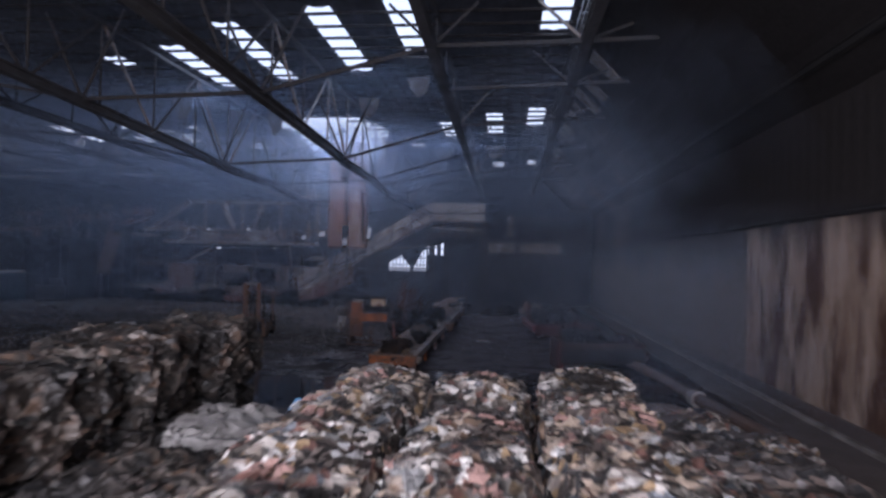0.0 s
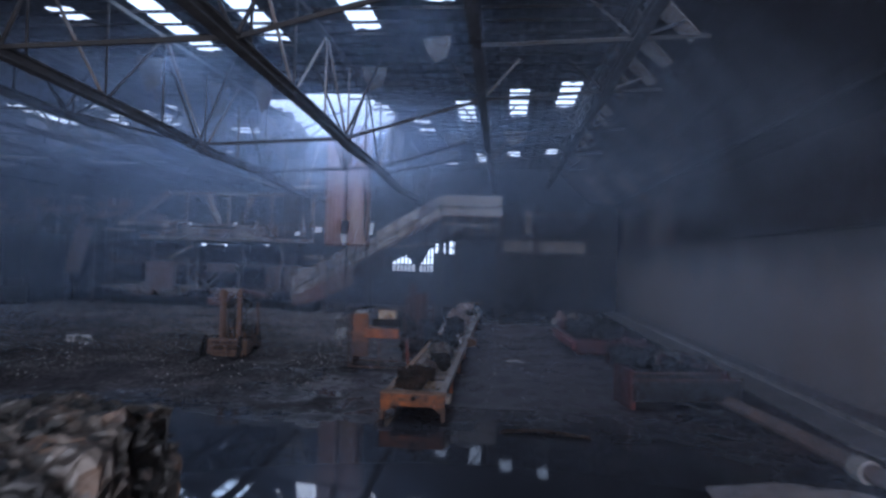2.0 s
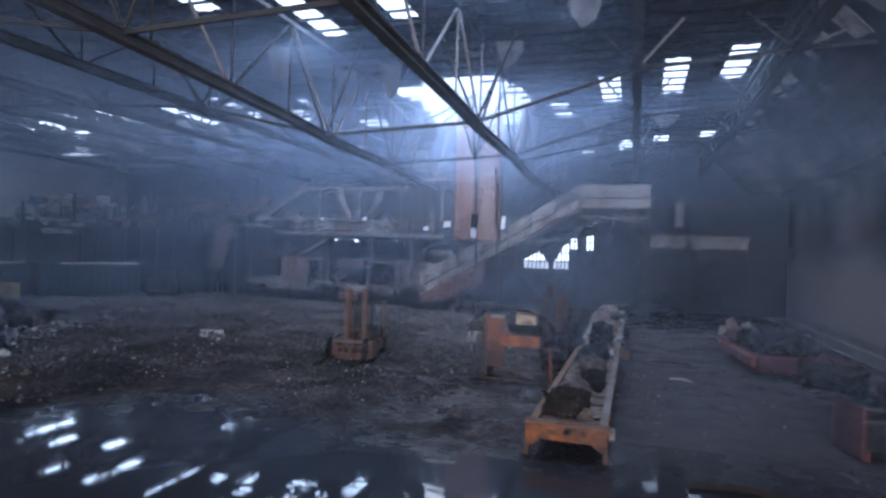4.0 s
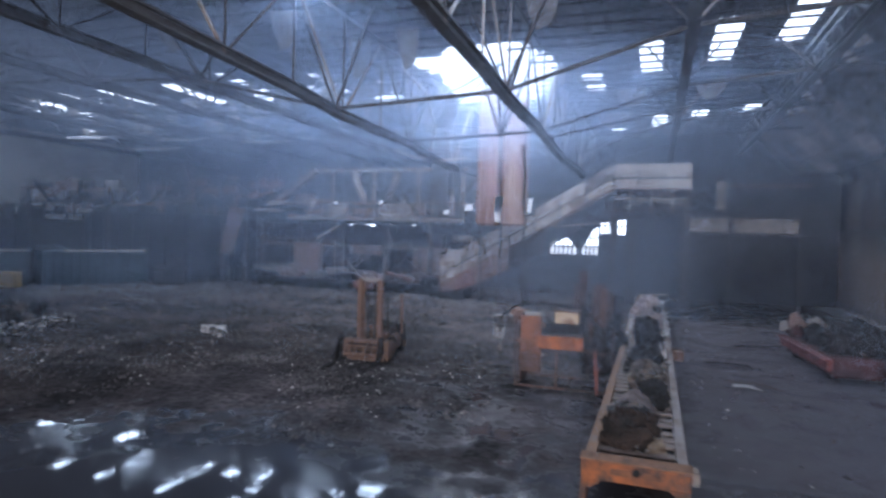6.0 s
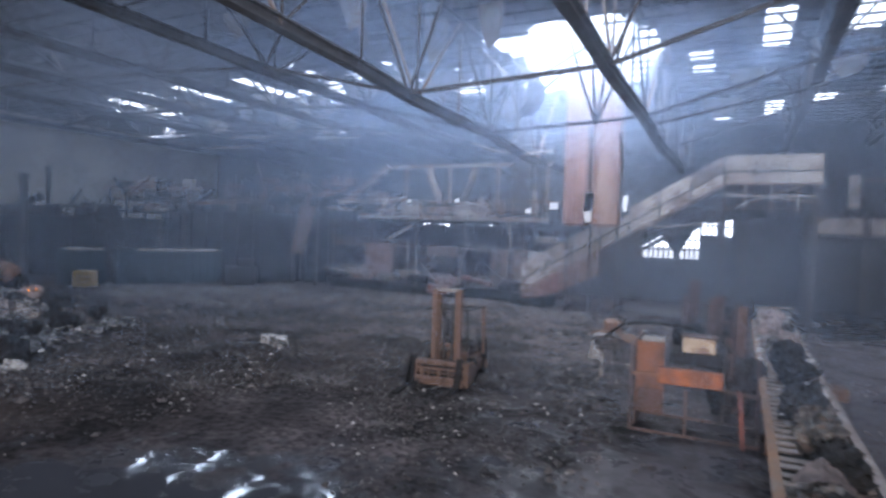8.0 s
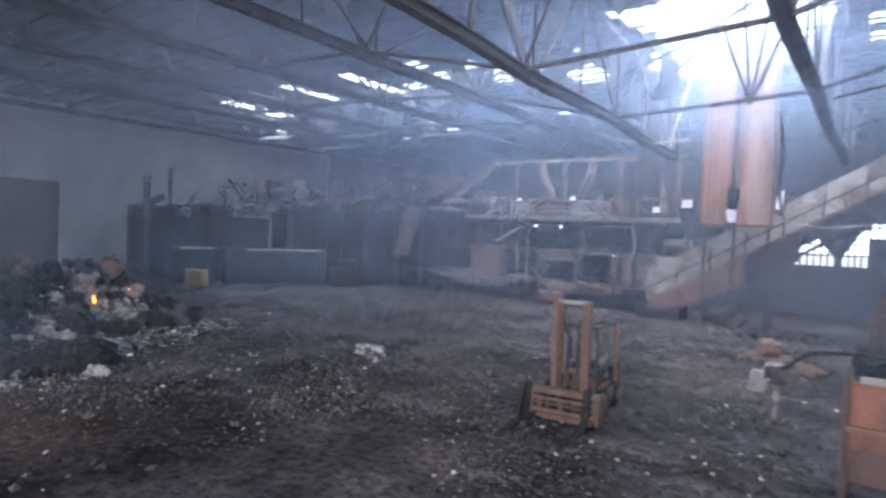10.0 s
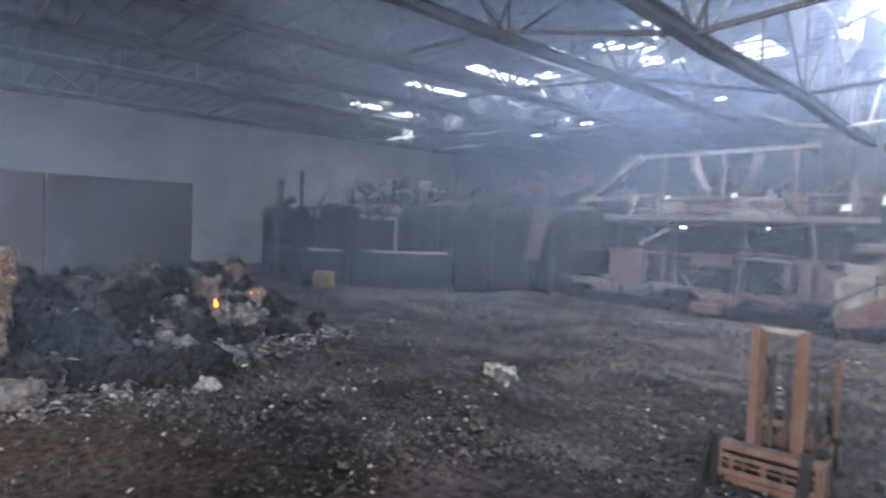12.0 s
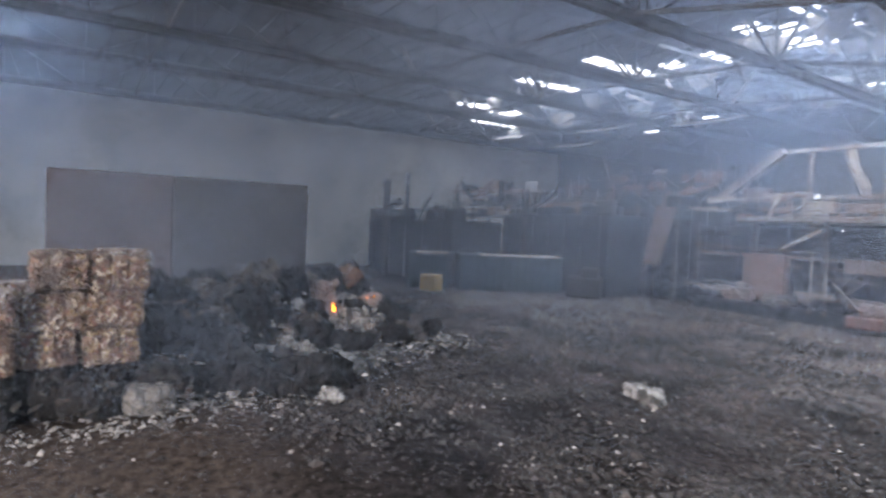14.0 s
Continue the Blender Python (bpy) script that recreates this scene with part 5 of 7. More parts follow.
for k in range(170):
    y = 22.3 + 19.5 * q.random() ** 0.62
    flake(bm, (-1.18 + q.choice((-1, 1, 1)) * q.uniform(0.3, 0.68), y, 0.59 + q.uniform(0, 0.1) + (0.3 * q.random() if y > 34 else 0)), q.uniform(0.06, 0.17) * (1.6 if y > 31 else 1), q)
thing("ash_crust", bm, ASH, "flaking white ash crust over the conveyor", "ash", kind="stuff")


def torn_sheet(name, pts, mat, label, thick=0.012, cat="sheet metal", group=""):
    """A bent metal sheet along a line of points, given as pairs of edges."""
    b = bmesh.new()
    lft = [b.verts.new(p) for p, _ in pts]
    rgt = [b.verts.new(p) for _, p in pts]
    for i in range(len(pts) - 1):
        b.faces.new((lft[i], rgt[i], rgt[i + 1], lft[i + 1]))
    bmesh.ops.solidify(b, geom=b.faces[:], thickness=thick)
    return thing(name, b, mat, label, cat, group)


torn_sheet("bent_sheet", [((-1.76, 21.9, 0.6), (-1.72, 22.7, 0.62)), ((-1.6, 21.85, 0.72), (-1.5, 22.9, 0.86)), ((-1.38, 21.9, 0.78), (-1.28, 23.1, 0.95)), ((-1.22, 22.05, 0.74), (-1.05, 23.05, 0.8)), ((-1.1, 22.2, 0.62), (-0.86, 22.9, 0.6))],
           PINKASH, "arched ash-grey metal sheet draped over the conveyor", 0.03)
torn_sheet("torn_wrapper", [((-1.02, 20.3, 0.6), (-0.72, 20.35, 0.6)), ((-1.0, 20.6, 0.74), (-0.78, 20.7, 0.7)), ((-1.06, 20.9, 0.8), (-0.8, 21.05, 0.66))], TAN_BOX, "pale yellow scorched wrapper beside a charred lump", 0.02, "wrapper")

# ---------------------------------------------------------------- things on the floor
torn_sheet("timber_plank", [((1.04, 28.7, 0.05), (1.06, 29.0, 0.06)), ((1.7, 28.45, 0.13), (1.75, 28.75, 0.12)), ((2.34, 28.2, 0.05), (2.32, 28.42, 0.05))], DIMBOX, "greyed bent plank on the wet floor", 0.06)
torn_sheet("metal_strip", [((1.1, 28.18, 0.06), (1.12, 28.34, 0.1)), ((1.45, 28.08, 0.1), (1.48, 28.24, 0.14)), ((1.8, 27.95, 0.06), (1.8, 28.08, 0.08))], WHITE_STRIP, "white fallen metal strip on the wet floor", 0.04)
torn_sheet("timber_plank", [((0.9, 18.9, 0.03), (1.0, 19.15, 0.04)), ((1.8, 19.0, 0.07), (1.85, 19.3, 0.06)), ((2.9, 18.8, 0.03), (2.9, 19.05, 0.03))], DIM_BROWN, "brown scorched plank lying in the shallow water", 0.05)
torn_sheet("metal_strip", [((5.0, 24.6, 0.04), (5.1, 24.7, 0.05)), ((5.6, 23.3, 0.09), (5.72, 23.36, 0.08)), ((6.2, 22.0, 0.04), (6.32, 22.05, 0.04))], FLAP, "pale bent metal lath lying on the floor", 0.04)
torn_sheet("timber_plank", [((0.62, 31.4, 0.04), (0.7, 31.6, 0.04)), ((1.3, 31.2, 0.1), (1.3, 31.45, 0.1)), ((1.96, 31.2, 0.06), (1.96, 31.5, 0.07))], CHAR, "dark fallen timber strip on the wet floor", 0.06)
torn_sheet("timber_plank", [((1.9, 35.2, 0.04), (2.0, 35.6, 0.04)), ((3.6, 35.5, 0.1), (3.6, 35.9, 0.08))], CHAR, "dark fallen timber strip on the wet floor", 0.06)
torn_sheet("fallen_plate", [((-8.1, 37.3, 0.05), (-7.6, 38.6, 0.09)), ((-6.6, 36.6, 0.14), (-6.2, 38.0, 0.1)), ((-5.6, 35.4, 0.06), (-5.2, 36.6, 0.05))], BROWN_STEEL, "brown scorched steel plate lying on the littered floor", 0.03)
bm = bmesh.new()
lump(bm, (0, 0, 0.25), (0.62, 0.5, 0.5), 5, 0.1, 3, 7, 0, 0.2)
o = thing("rusty_box", bm, BROWN_STEEL, "crumpled rusty orange box lying on a steel plate", "box")
o.matrix_basis = pose(-7.1, 38.0, 0.1, 8, 6, 25)
bm = bmesh.new()
box(bm, (0, 0, 0.29), (0.38, 0.25, 0.58), Matrix.Rotation(0.08, 4, "Y"), bevel=0.03)
o = thing("white_block", bm, FLAP, "upright white insulation block on the littered floor", "block")
o.matrix_basis = pose(-6.58, 32.6, 0.0, 0, 8, 30)
bm = bmesh.new()
for k in range(5):
    lump(bm, (q.uniform(-.5, .5), q.uniform(-.4, .4), 0.15), (0.5, 0.4, 0.3), 5, 0.1, 3, 60 + k)
o = thing("ash_mound", bm, ASH, "small mound of pale ash and rubble on the floor", "debris")
o.location = (-16.3, 28.2, 0)
bm = bmesh.new()
tube(bm, [(8.05, 13.2, 0.2), (7.7, 16.5, 0.2), (7.35, 20.0, 0.22), (7.0, 23.2, 0.2)], 0.17, 12)
p = empty("waste_pipe", "long grey pipe lying beside the wall, orange flange at its end", "pipe")
part("tube", bm, DIMBOX, p)
bm = bmesh.new()
tube(bm, [(8.09, 12.95, 0.2), (8.05, 13.22, 0.2)], 0.22, 14)
part("flange", bm, DIM_BROWN, p, "rusty flange")
bm = bmesh.new()
tube(bm, [(7.62, 17.1, 0.2), (7.59, 17.45, 0.2)], 0.23, 14)
part("collar", bm, FLAP, p)
for k in range(58):
    bm = bmesh.new()
    lump(bm, (0, 0, 0), (q.uniform(.4, .9), q.uniform(.4, .9), q.uniform(.3, .6)), 5, 0.14, 3, 80 + k)
    o = thing("scrap_clump", bm, MIXED if k % 2 else RUBBLE, "grey clump of loose burnt scrap beside the bales", "debris", "scrap beside the bales")
    x, y = 5.4 + q.uniform(-.6, 1.9), 5.5 + 6.5 * q.random()
    o.location = (x, y, 0.78 * max(0.0, 1 - abs((x - 5.95) / 1.5) ** 2.4) ** 0.6 * q.uniform(0.7, 1.0) + 0.08)


def mound_height(x, y):
    """The bank of ash and scrap between the bales and the pipe."""
    u, v = (x - 5.95) / 1.5, (y - 11.2) / 5.4
    h = max(0.0, 1 - abs(u) ** 2.4) * max(0.0, 1 - abs(v) ** 3)
    return 0.78 * h ** 0.6 * (0.85 + 0.35 * noise.noise(Vector((x * 0.8, y * 0.8, 4)))) + 0.07 * h * noise.noise(Vector((x * 3, y * 3, 1)))


bm = bmesh.new()
bmesh.ops.create_grid(bm, x_segments=30, y_segments=100, size=0.5)
for v in bm.verts:
    x, y = 5.95 + v.co.x * 3.0, 11.2 + v.co.y * 10.8
    v.co = Vector((x, y, mound_height(x, y) - 0.05))
thing("ash_bank", bm, material("mauve_grey_ash", (0.32, 0.275, 0.27), 0.9, 0, (0.19, 0.155, 0.15), 1.4, 25, bump=0.6, third=(0.05, 0.043, 0.042), third_scale=0.9, third_mix=(0.56, 0.68)), "mauve-grey bank of ash and fine scrap beside the bales", "debris", smooth=True)
bm = bmesh.new()
for k in range(520):
    x, y = q.uniform(4.6, 7.3), 5.8 + 8.4 * q.random() ** 1.2
    flake(bm, (x, y, mound_height(x, y) + q.uniform(0.0, 0.06)), q.uniform(0.07, 0.22), q)
thing("bank_scraps", bm, SCRAP_LIGHT, "torn coloured packaging scraps strewn over the ash bank", "scraps", kind="stuff")
torn_sheet("metal_strip", [((8.35, 19.2, 0.1), (8.45, 19.2, 0.12)), ((8.5, 17.2, 0.22), (8.6, 17.2, 0.22)), ((8.75, 15.2, 0.1), (8.85, 15.2, 0.1))], FLAP, "pale bent metal lath lying beside the pipe", 0.04)


def trough():
    e = empty("burnt_trough", "black burnt steel trough with a rust-red end plate", "trough")
    bm = bmesh.new()
    box(bm, (0, 0, 0.55), (0.1, 1.1, 1.05), bevel=0.02)
    part("end_plate", bm, DULL_RED, e, "sooty red end plate")
    for y in (-0.5, 0.5):
        bm = bmesh.new()
        box(bm, (1.6, y, 0.5), (3.1, 0.05, 0.55), bevel=0.01)
        side = part("side", bm, CHAR, e)
        bm = bmesh.new()
        bar(bm, (0.05, y, 0.8), (3.15, y, 0.8), 0.06, 0.06)
        part("rim", bm, DULL_RUST, side)
    bm = bmesh.new()
    box(bm, (1.6, 0, 0.25), (3.1, 1.0, 0.05))
    part("floor", bm, CHAR, e)
    for x in (0.1, 3.0):
        for y in (-0.45, 0.45):
            bm = bmesh.new()
            bar(bm, (x, y, 0), (x, y, 0.3), 0.08, 0.08)
            part("foot", bm, RED, e)
    return e


trough().matrix_basis = pose(4.25, 22.3, 0, 0, 0, 12)


def red_machine():
    e = empty("red_machine", "low burnt red machine heaped with twisted sheets and char", "machine")
    bm = bmesh.new()
    box(bm, (1.25, 0, 0.42), (2.1, 4.3, 0.6), bevel=0.08)
    body = part("body", bm, DULL_RED, e)
    bm = bmesh.new()
    box(bm, (0.1, 0, 0.5), (0.16, 4.6, 0.34), bevel=0.04)
    box(bm, (0.04, 0, 0.66), (0.3, 4.6, 0.05), bevel=0.015)
    part("edge_beam", bm, RED, body, "deep red edge beam")
    bm = bmesh.new()
    box(bm, (0.7, 1.7, 0.95), (1.2, 0.9, 0.5), Matrix.Rotation(0.12, 4, "Y"), bevel=0.07)
    part("hood", bm, DULL_RED, e)
    bm = bmesh.new()
    lump(bm, (1.3, 0.2, 0.95), (1.8, 3.6, 0.9), 14, 0.25, 2.2, 71)
    part("charred_top", bm, CHAR, e, "charred remains heaped on top")
    for k, (x, y, z, l, h) in enumerate(((-0.1, 0.9, 1.15, 0.5, 0.55), (0.3, 0.4, 1.1, 0.7, 0.5), (0.6, -0.3, 1.2, 0.9, 0.25), (-0.2, 1.6, 0.9, 0.5, 0.4), (0.5, -1.4, 0.9, 0.7, 0.25))):
        bm = bmesh.new()
        slab(bm, [(x, y, z), (x + l * 0.5, y - 0.2, z + h * 0.3), (x + l * 0.45, y, z + h), (x + 0.05, y + 0.15, z + h * 0.75)], (0.02, 0.03, 0.01))
        slab(bm, [(x + l * 0.5, y - 0.2, z + h * 0.3), (x + l, y - 0.3, z - 0.15), (x + l, y - 0.1, z + 0.1), (x + l * 0.45, y, z + h)], (0.02, 0.03, 0.01))
        part("twisted_sheet", bm, PLINTH if k % 2 else SKIRT, e, "ash-dusted twisted sheet")
    for x in (0.4, 2.1):
        for y in (-1.7, 1.7):
            bm = bmesh.new()
            disc(bm, (x, y, 0.25), (1, 0, 0), 0.25, 0.18)
            part("wheel", bm, CHAR, e)
    return e


red_machine().matrix_basis = pose(3.55, 32.5, 0, 0, 0, 5)
for k in range(9):
    bm = bmesh.new()
    lump(bm, (0, 0, 0.2), (q.uniform(0.9, 1.6), q.uniform(1.0, 1.8), q.uniform(0.5, 1.0)), 9, 0.2, 2.2, 300 + k)
    o = thing("charred_clump", bm, (CHAR, DULL_RED, BURNTMIX)[k % 3], "sooty clump of burnt scrap along the wall", "debris", "scrap along the wall")
    o.matrix_basis = pose(6.4 + q.uniform(-0.5, 1.4), 24.4 + 0.85 * k, 0.05, 0, 0, 40 * k)


# ---------------------------------------------------------------- inclined conveyor


def inclined_conveyor():
    e = empty("inclined_conveyor", "pale enclosed sorting conveyor climbing to a level head", "conveyor")
    run = [(-13.4, 1.5), (-3.3, 7.4), (0.75, 7.4)]
    count = [7, 3]
    for seg in range(2):
        (xa, za), (xb, zb) = run[seg], run[seg + 1]
        for k in range(count[seg]):
            f0, f1 = k / count[seg], (k + 1) / count[seg] - 0.008
            a, b = (xa + (xb - xa) * f0, za + (zb - za) * f0), (xa + (xb - xa) * f1, za + (zb - za) * f1)
            # the upper boards are deep at the foot, dip before the middle and step up again
            ha, hb = ((0.84, 0.86), (0.86, 0.84), (0.84, 0.8), (0.72, 0.4))[k] if seg == 0 and k < 4 else (0.74, 0.74)
            for yy in (44.75, 46.2):
                for row, (lo, h0, h1) in enumerate(((0.0, ha, hb), (-0.58, -0.08, -0.08))):
                    bm = bmesh.new()
                    slab(bm, [(a[0], yy, a[1] + lo), (b[0], yy, b[1] + lo), (b[0], yy, b[1] + h1), (a[0], yy, a[1] + h0)], (0, -0.05 if yy < 45 else 0.05, 0))
                    part("side_panel", bm, (PALE_PANEL, PALE_PANEL_DULL, PALE_PANEL, PLANT_PALE, PALE_PANEL_DULL)[(k * 3 + 2 * row + seg) % 5], e)
        # black plate added so that gaps between the boards look shaded
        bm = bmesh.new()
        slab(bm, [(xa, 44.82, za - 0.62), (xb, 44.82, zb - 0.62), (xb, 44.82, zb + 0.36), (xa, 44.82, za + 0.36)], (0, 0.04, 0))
        part("gap_shade_plate", bm, CHAR, e)
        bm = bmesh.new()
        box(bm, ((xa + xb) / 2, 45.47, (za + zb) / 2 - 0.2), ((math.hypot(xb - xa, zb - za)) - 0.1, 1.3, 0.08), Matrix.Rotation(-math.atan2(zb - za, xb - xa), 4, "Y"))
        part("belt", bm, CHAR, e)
        for yy in (44.68, 46.3):
            bm = bmesh.new()
            bar(bm, (xa, yy, za - 0.64), (xb, yy, zb - 0.64), 0.07, 0.08)
            part("side_rail", bm, DIMBOX, e)
            bm = bmesh.new()
            bar(bm, (xa + (1.5 if seg == 0 else 0), yy, za - 1.75 + (0.88 if seg == 0 else 0)), (xb, yy, zb - 1.75), 0.09, 0.1)
            part("lower_rail", bm, STEEL, e)
        for k in range(count[seg] + 3):
            f = (k + 0.5) / (count[seg] + 3)
            x, z = xa + (xb - xa) * f, za + (zb - za) * f
            bm = bmesh.new()
            bar(bm, (x, 44.7, z - 0.66), (x + 0.3, 44.7, max(0.2, z - 1.6)), 0.07, 0.07)
            part("web", bm, STEEL, e)
    for x, z in ((-12.6, 0.5), (-8.2, 2.7), (-3.3, 6.2), (0.5, 6.2)):
        for yy in (44.75, 46.2):
            bm = bmesh.new()
            girder(bm, (x, yy, 0), (x, yy, z), 0.18, 0.18, 0.03)
            part("leg", bm, STEEL, e)
    bm = bmesh.new()
    bar(bm, (-3.3, 44.7, 6.35), (0.6, 44.7, 5.9), 0.06, 0.06)
    bar(bm, (-3.3, 44.7, 5.5), (0.5, 44.7, 6.9), 0.06, 0.06)
    part("brace", bm, PALE_STEEL, e)
    bm = bmesh.new()
    box(bm, (-12.9, 45.5, 0.35), (2.2, 1.7, 0.7), bevel=0.08)
    part("tail_box", bm, CHAR, e, "charred tail box near the floor")
    for k in range(6):
        x0, x1 = -13.3 + 1.05 * k, -13.3 + 1.05 * k + 1.03
        z0, z1 = 1.5 + (x0 + 13.4) * 0.584, 1.5 + (x1 + 13.4) * 0.584
        drop = (1.1, 1.55, 1.8, 1.9, 2.0, 2.05, 2.05)
        bm = bmesh.new()
        slab(bm, [(x0, 44.62, max(0.05, z0 - drop[k])), (x1, 44.62, max(0.06, z1 - drop[k + 1])), (x1, 44.62, z1 - 0.7), (x0, 44.62, z0 - 0.7)], (0, 0.05, 0))
        part("skirt", bm, (SKIRT, SKIRT_RED, SKIRT, DIMBOX, STEEL, STEEL)[k], e, "sooty mauve-brown lower skirt")
    for a, b in (((-3.3, 6.2), (0.6, 6.2)), ((-3.3, 5.65), (0.0, 5.65)), ((-1.3, 6.7), (-1.3, 5.5)), ((-2.4, 6.7), (-2.4, 5.5)), ((-0.2, 6.7), (-0.2, 5.5))):
        bm = bmesh.new()
        bar(bm, (a[0], 44.72, a[1]), (b[0], 44.72, b[1]), 0.08, 0.1)
        part("head_frame", bm, PALE_STEEL, e)
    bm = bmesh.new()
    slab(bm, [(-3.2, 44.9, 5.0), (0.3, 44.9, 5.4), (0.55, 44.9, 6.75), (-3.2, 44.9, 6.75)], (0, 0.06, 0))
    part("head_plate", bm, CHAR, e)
    for x in (-11.2, -9.6):
        bm = bmesh.new()
        tube(bm, [(x, 44.6, 0.55), (x + 0.5, 44.6, 0.95), (x + 0.75, 44.6, 0.45), (x + 0.4, 44.6, 0.1)], 0.06, 6)
        part("drive_chain", bm, CHAR, e)
    return e


PALE_PANEL_DULL = material("smoke_dulled_conveyor_panel", (0.22, 0.205, 0.195), 0.75, 0, (0.15, 0.132, 0.122), 0.8, 20)
SKIRT_RED = material("scorched_red_brown_steel", (0.13, 0.062, 0.05), 0.85, 0, (0.08, 0.052, 0.046), 1.5, 20)
PALE_PANEL = material("pale_conveyor_panel", (0.29, 0.275, 0.26), 0.7, 0, (0.17, 0.15, 0.14), 0.9, 20, third=(0.11, 0.078, 0.063), third_scale=0.55, third_mix=(0.48, 0.62))
inclined_conveyor()

# ---------------------------------------------------------------- rusted twin ducts below the hole
duct = empty("rusted_duct", "tall heat-rusted orange twin steel ducts under the burnt hole", "duct")
for xa, xb in ((-10.85, -9.6), (-9.38, -8.0)):
    bm = bmesh.new()
    box(bm, ((xa + xb) / 2, 43.9, 8.5), (xb - xa, 1.0, 7.9), bevel=0.12)
    d = part("duct_shell", bm, RUST, duct)
    for x in np.arange(xa + 0.2, xb - 0.1, 0.27):
        bm = bmesh.new()
        box(bm, (x, 43.39, 8.5), (0.07, 0.05, 7.7), bevel=0.01)
        part("seam", bm, RUST, d)
for x in (-10.7, -9.5, -8.15):
    bm = bmesh.new()
    sweep(bm, [(x, 44.1, 0), (x, 44.1, 4.6)], h_profile(0.1, 0.1, 0.02))
    part("leg", bm, STEEL, duct)
tall = empty("grey_duct", "tall dark grey steel duct with a flared foot", "duct")
bm = bmesh.new()
box(bm, (-14.1, 46.6, 8.4), (1.15, 1.0, 8.2), bevel=0.05)
part("shaft", bm, STEEL, tall)
bm = bmesh.new()
box(bm, (-14.1, 46.6, 2.2), (0.5, 0.5, 4.4))
part("stand", bm, STEEL, tall)


WHITE = material("clean_white_sheet", (0.8, 0.8, 0.8), 0.6, 0, (0.7, 0.7, 0.7), 2, 20)
for pts in ([((-7.8, 43.1, 5.3), (-7.55, 43.1, 5.3)), ((-7.8, 43.5, 6.1), (-7.55, 43.5, 6.1))], [((-9.62, 43.25, 4.75), (-9.3, 43.25, 4.75)), ((-9.72, 43.3, 5.3), (-9.3, 43.3, 5.3)), ((-9.65, 43.3, 6.2), (-9.2, 43.3, 6.2))]):
    torn_sheet("white_sheet", pts, WHITE, "small bright white sheet stuck on the duct under the hole", 0.02)


# ---------------------------------------------------------------- sorting plant on its platform


def sorting_plant():
    e = empty("sorting_plant", "burnt sorting line with platform, rails and hanging ducts", "sorting plant")
    bm = bmesh.new()
    box(bm, (-19.7, 48.0, 4.72), (11.0, 4.2, 0.22), bevel=0.02)
    part("deck", bm, STEEL, e)
    bm = bmesh.new()
    girder(bm, (-25.2, 45.9, 4.86), (-12.3, 45.9, 4.86), 0.3, 0.26, 0.04)
    part("edge_beam", bm, PALE_STEEL, e, "ash-white deck edge beam")
    for z in (5.45, 5.9):
        bm = bmesh.new()
        bar(bm, (-25.2, 45.95, z), (-12.6, 45.95, z + 0.05), 0.05, 0.06)
        part("handrail", bm, PALE_STEEL, e)
    for k in range(9):
        bm = bmesh.new()
        x = -25.0 + 1.5 * k
        bar(bm, (x, 45.95, 4.9), (x, 45.95, 5.92), 0.05, 0.05)
        part("rail_post", bm, PALE_STEEL, e)
    for k in range(6):
        bm = bmesh.new()
        x = -23.5 + 1.9 * k
        box(bm, (x, 46.4, 5.5), (1.5, 0.1, 0.75), bevel=0.02)
        part("infill_panel", bm, PALE_STEEL if k % 2 else DIMBOX, e)
    for x in (-22.0, -18.85, -15.65, -12.6):
        bm = bmesh.new()
        girder(bm, (x, 46.4, 4.9), (x, 46.4, 8.1), 0.16, 0.2, 0.03)
        part("cabin_post", bm, PLANT_PALE, e)
    bm = bmesh.new()
    bar(bm, (-23.1, 46.3, 8.1), (-12.3, 46.3, 8.12), 0.12, 0.18)
    part("cabin_beam", bm, PALE_STEEL, e)
    bm = bmesh.new()
    bar(bm, (-26.1, 46.0, 5.95), (-23.1, 46.0, 8.1), 0.42, 0.36)
    part("chute", bm, PLANT_PALE, e, "pale slanting chute")
    for x, lean in ((-20.6, 0.7), (-17.4, -0.6), (-13.9, 0.3)):
        bm = bmesh.new()
        tube(bm, [(x, 46.9, 8.0), (x + lean * 0.3, 46.9, 7.2), (x + lean, 46.9, 6.3), (x + lean * 1.2, 46.9, 5.2)], 0.23, 10)
        part("drop_pipe", bm, PLANT_PALE, e)
    bm = bmesh.new()
    box(bm, (-19.2, 50.2, 6.6), (13.0, 0.12, 3.4))
    part("cabin_back", bm, BACKWALL, e)
    for x in (-27.5, -24.3, -21.0, -17.6, -14.6):
        bm = bmesh.new()
        girder(bm, (x, 46.1, 0), (x, 46.1, 4.65), 0.2, 0.22, 0.03)
        part("leg", bm, STEEL, e)
    for z, a, b in ((2.65, -20.7, -18.7), (2.2, -20.7, -18.6), (3.27, -17.7, -15.2), (3.0, -17.6, -15.3), (3.4, -27.5, -21.2), (1.25, -21.0, -17.6)):
        bm = bmesh.new()
        bar(bm, (a, 45.9, z), (b, 45.9, z - 0.08), 0.06, 0.07)
        part("rail", bm, PLANT_PALE, e)
    # a short ladder and bent stanchions in front of the hoppers
    for x in (-21.4, -20.75):
        bm = bmesh.new()
        bar(bm, (x, 45.8, 0.5), (x - 0.05, 45.85, 3.35), 0.08, 0.06)
        rail = part("ladder_rail", bm, PLANT_PALE, e)
        if x < -21:
            for k in range(7):
                bm = bmesh.new()
                bar(bm, (-21.4, 45.82, 0.85 + 0.36 * k), (-20.78, 45.82, 0.83 + 0.36 * k), 0.035, 0.04)
                part("rung", bm, PLANT_PALE, rail)
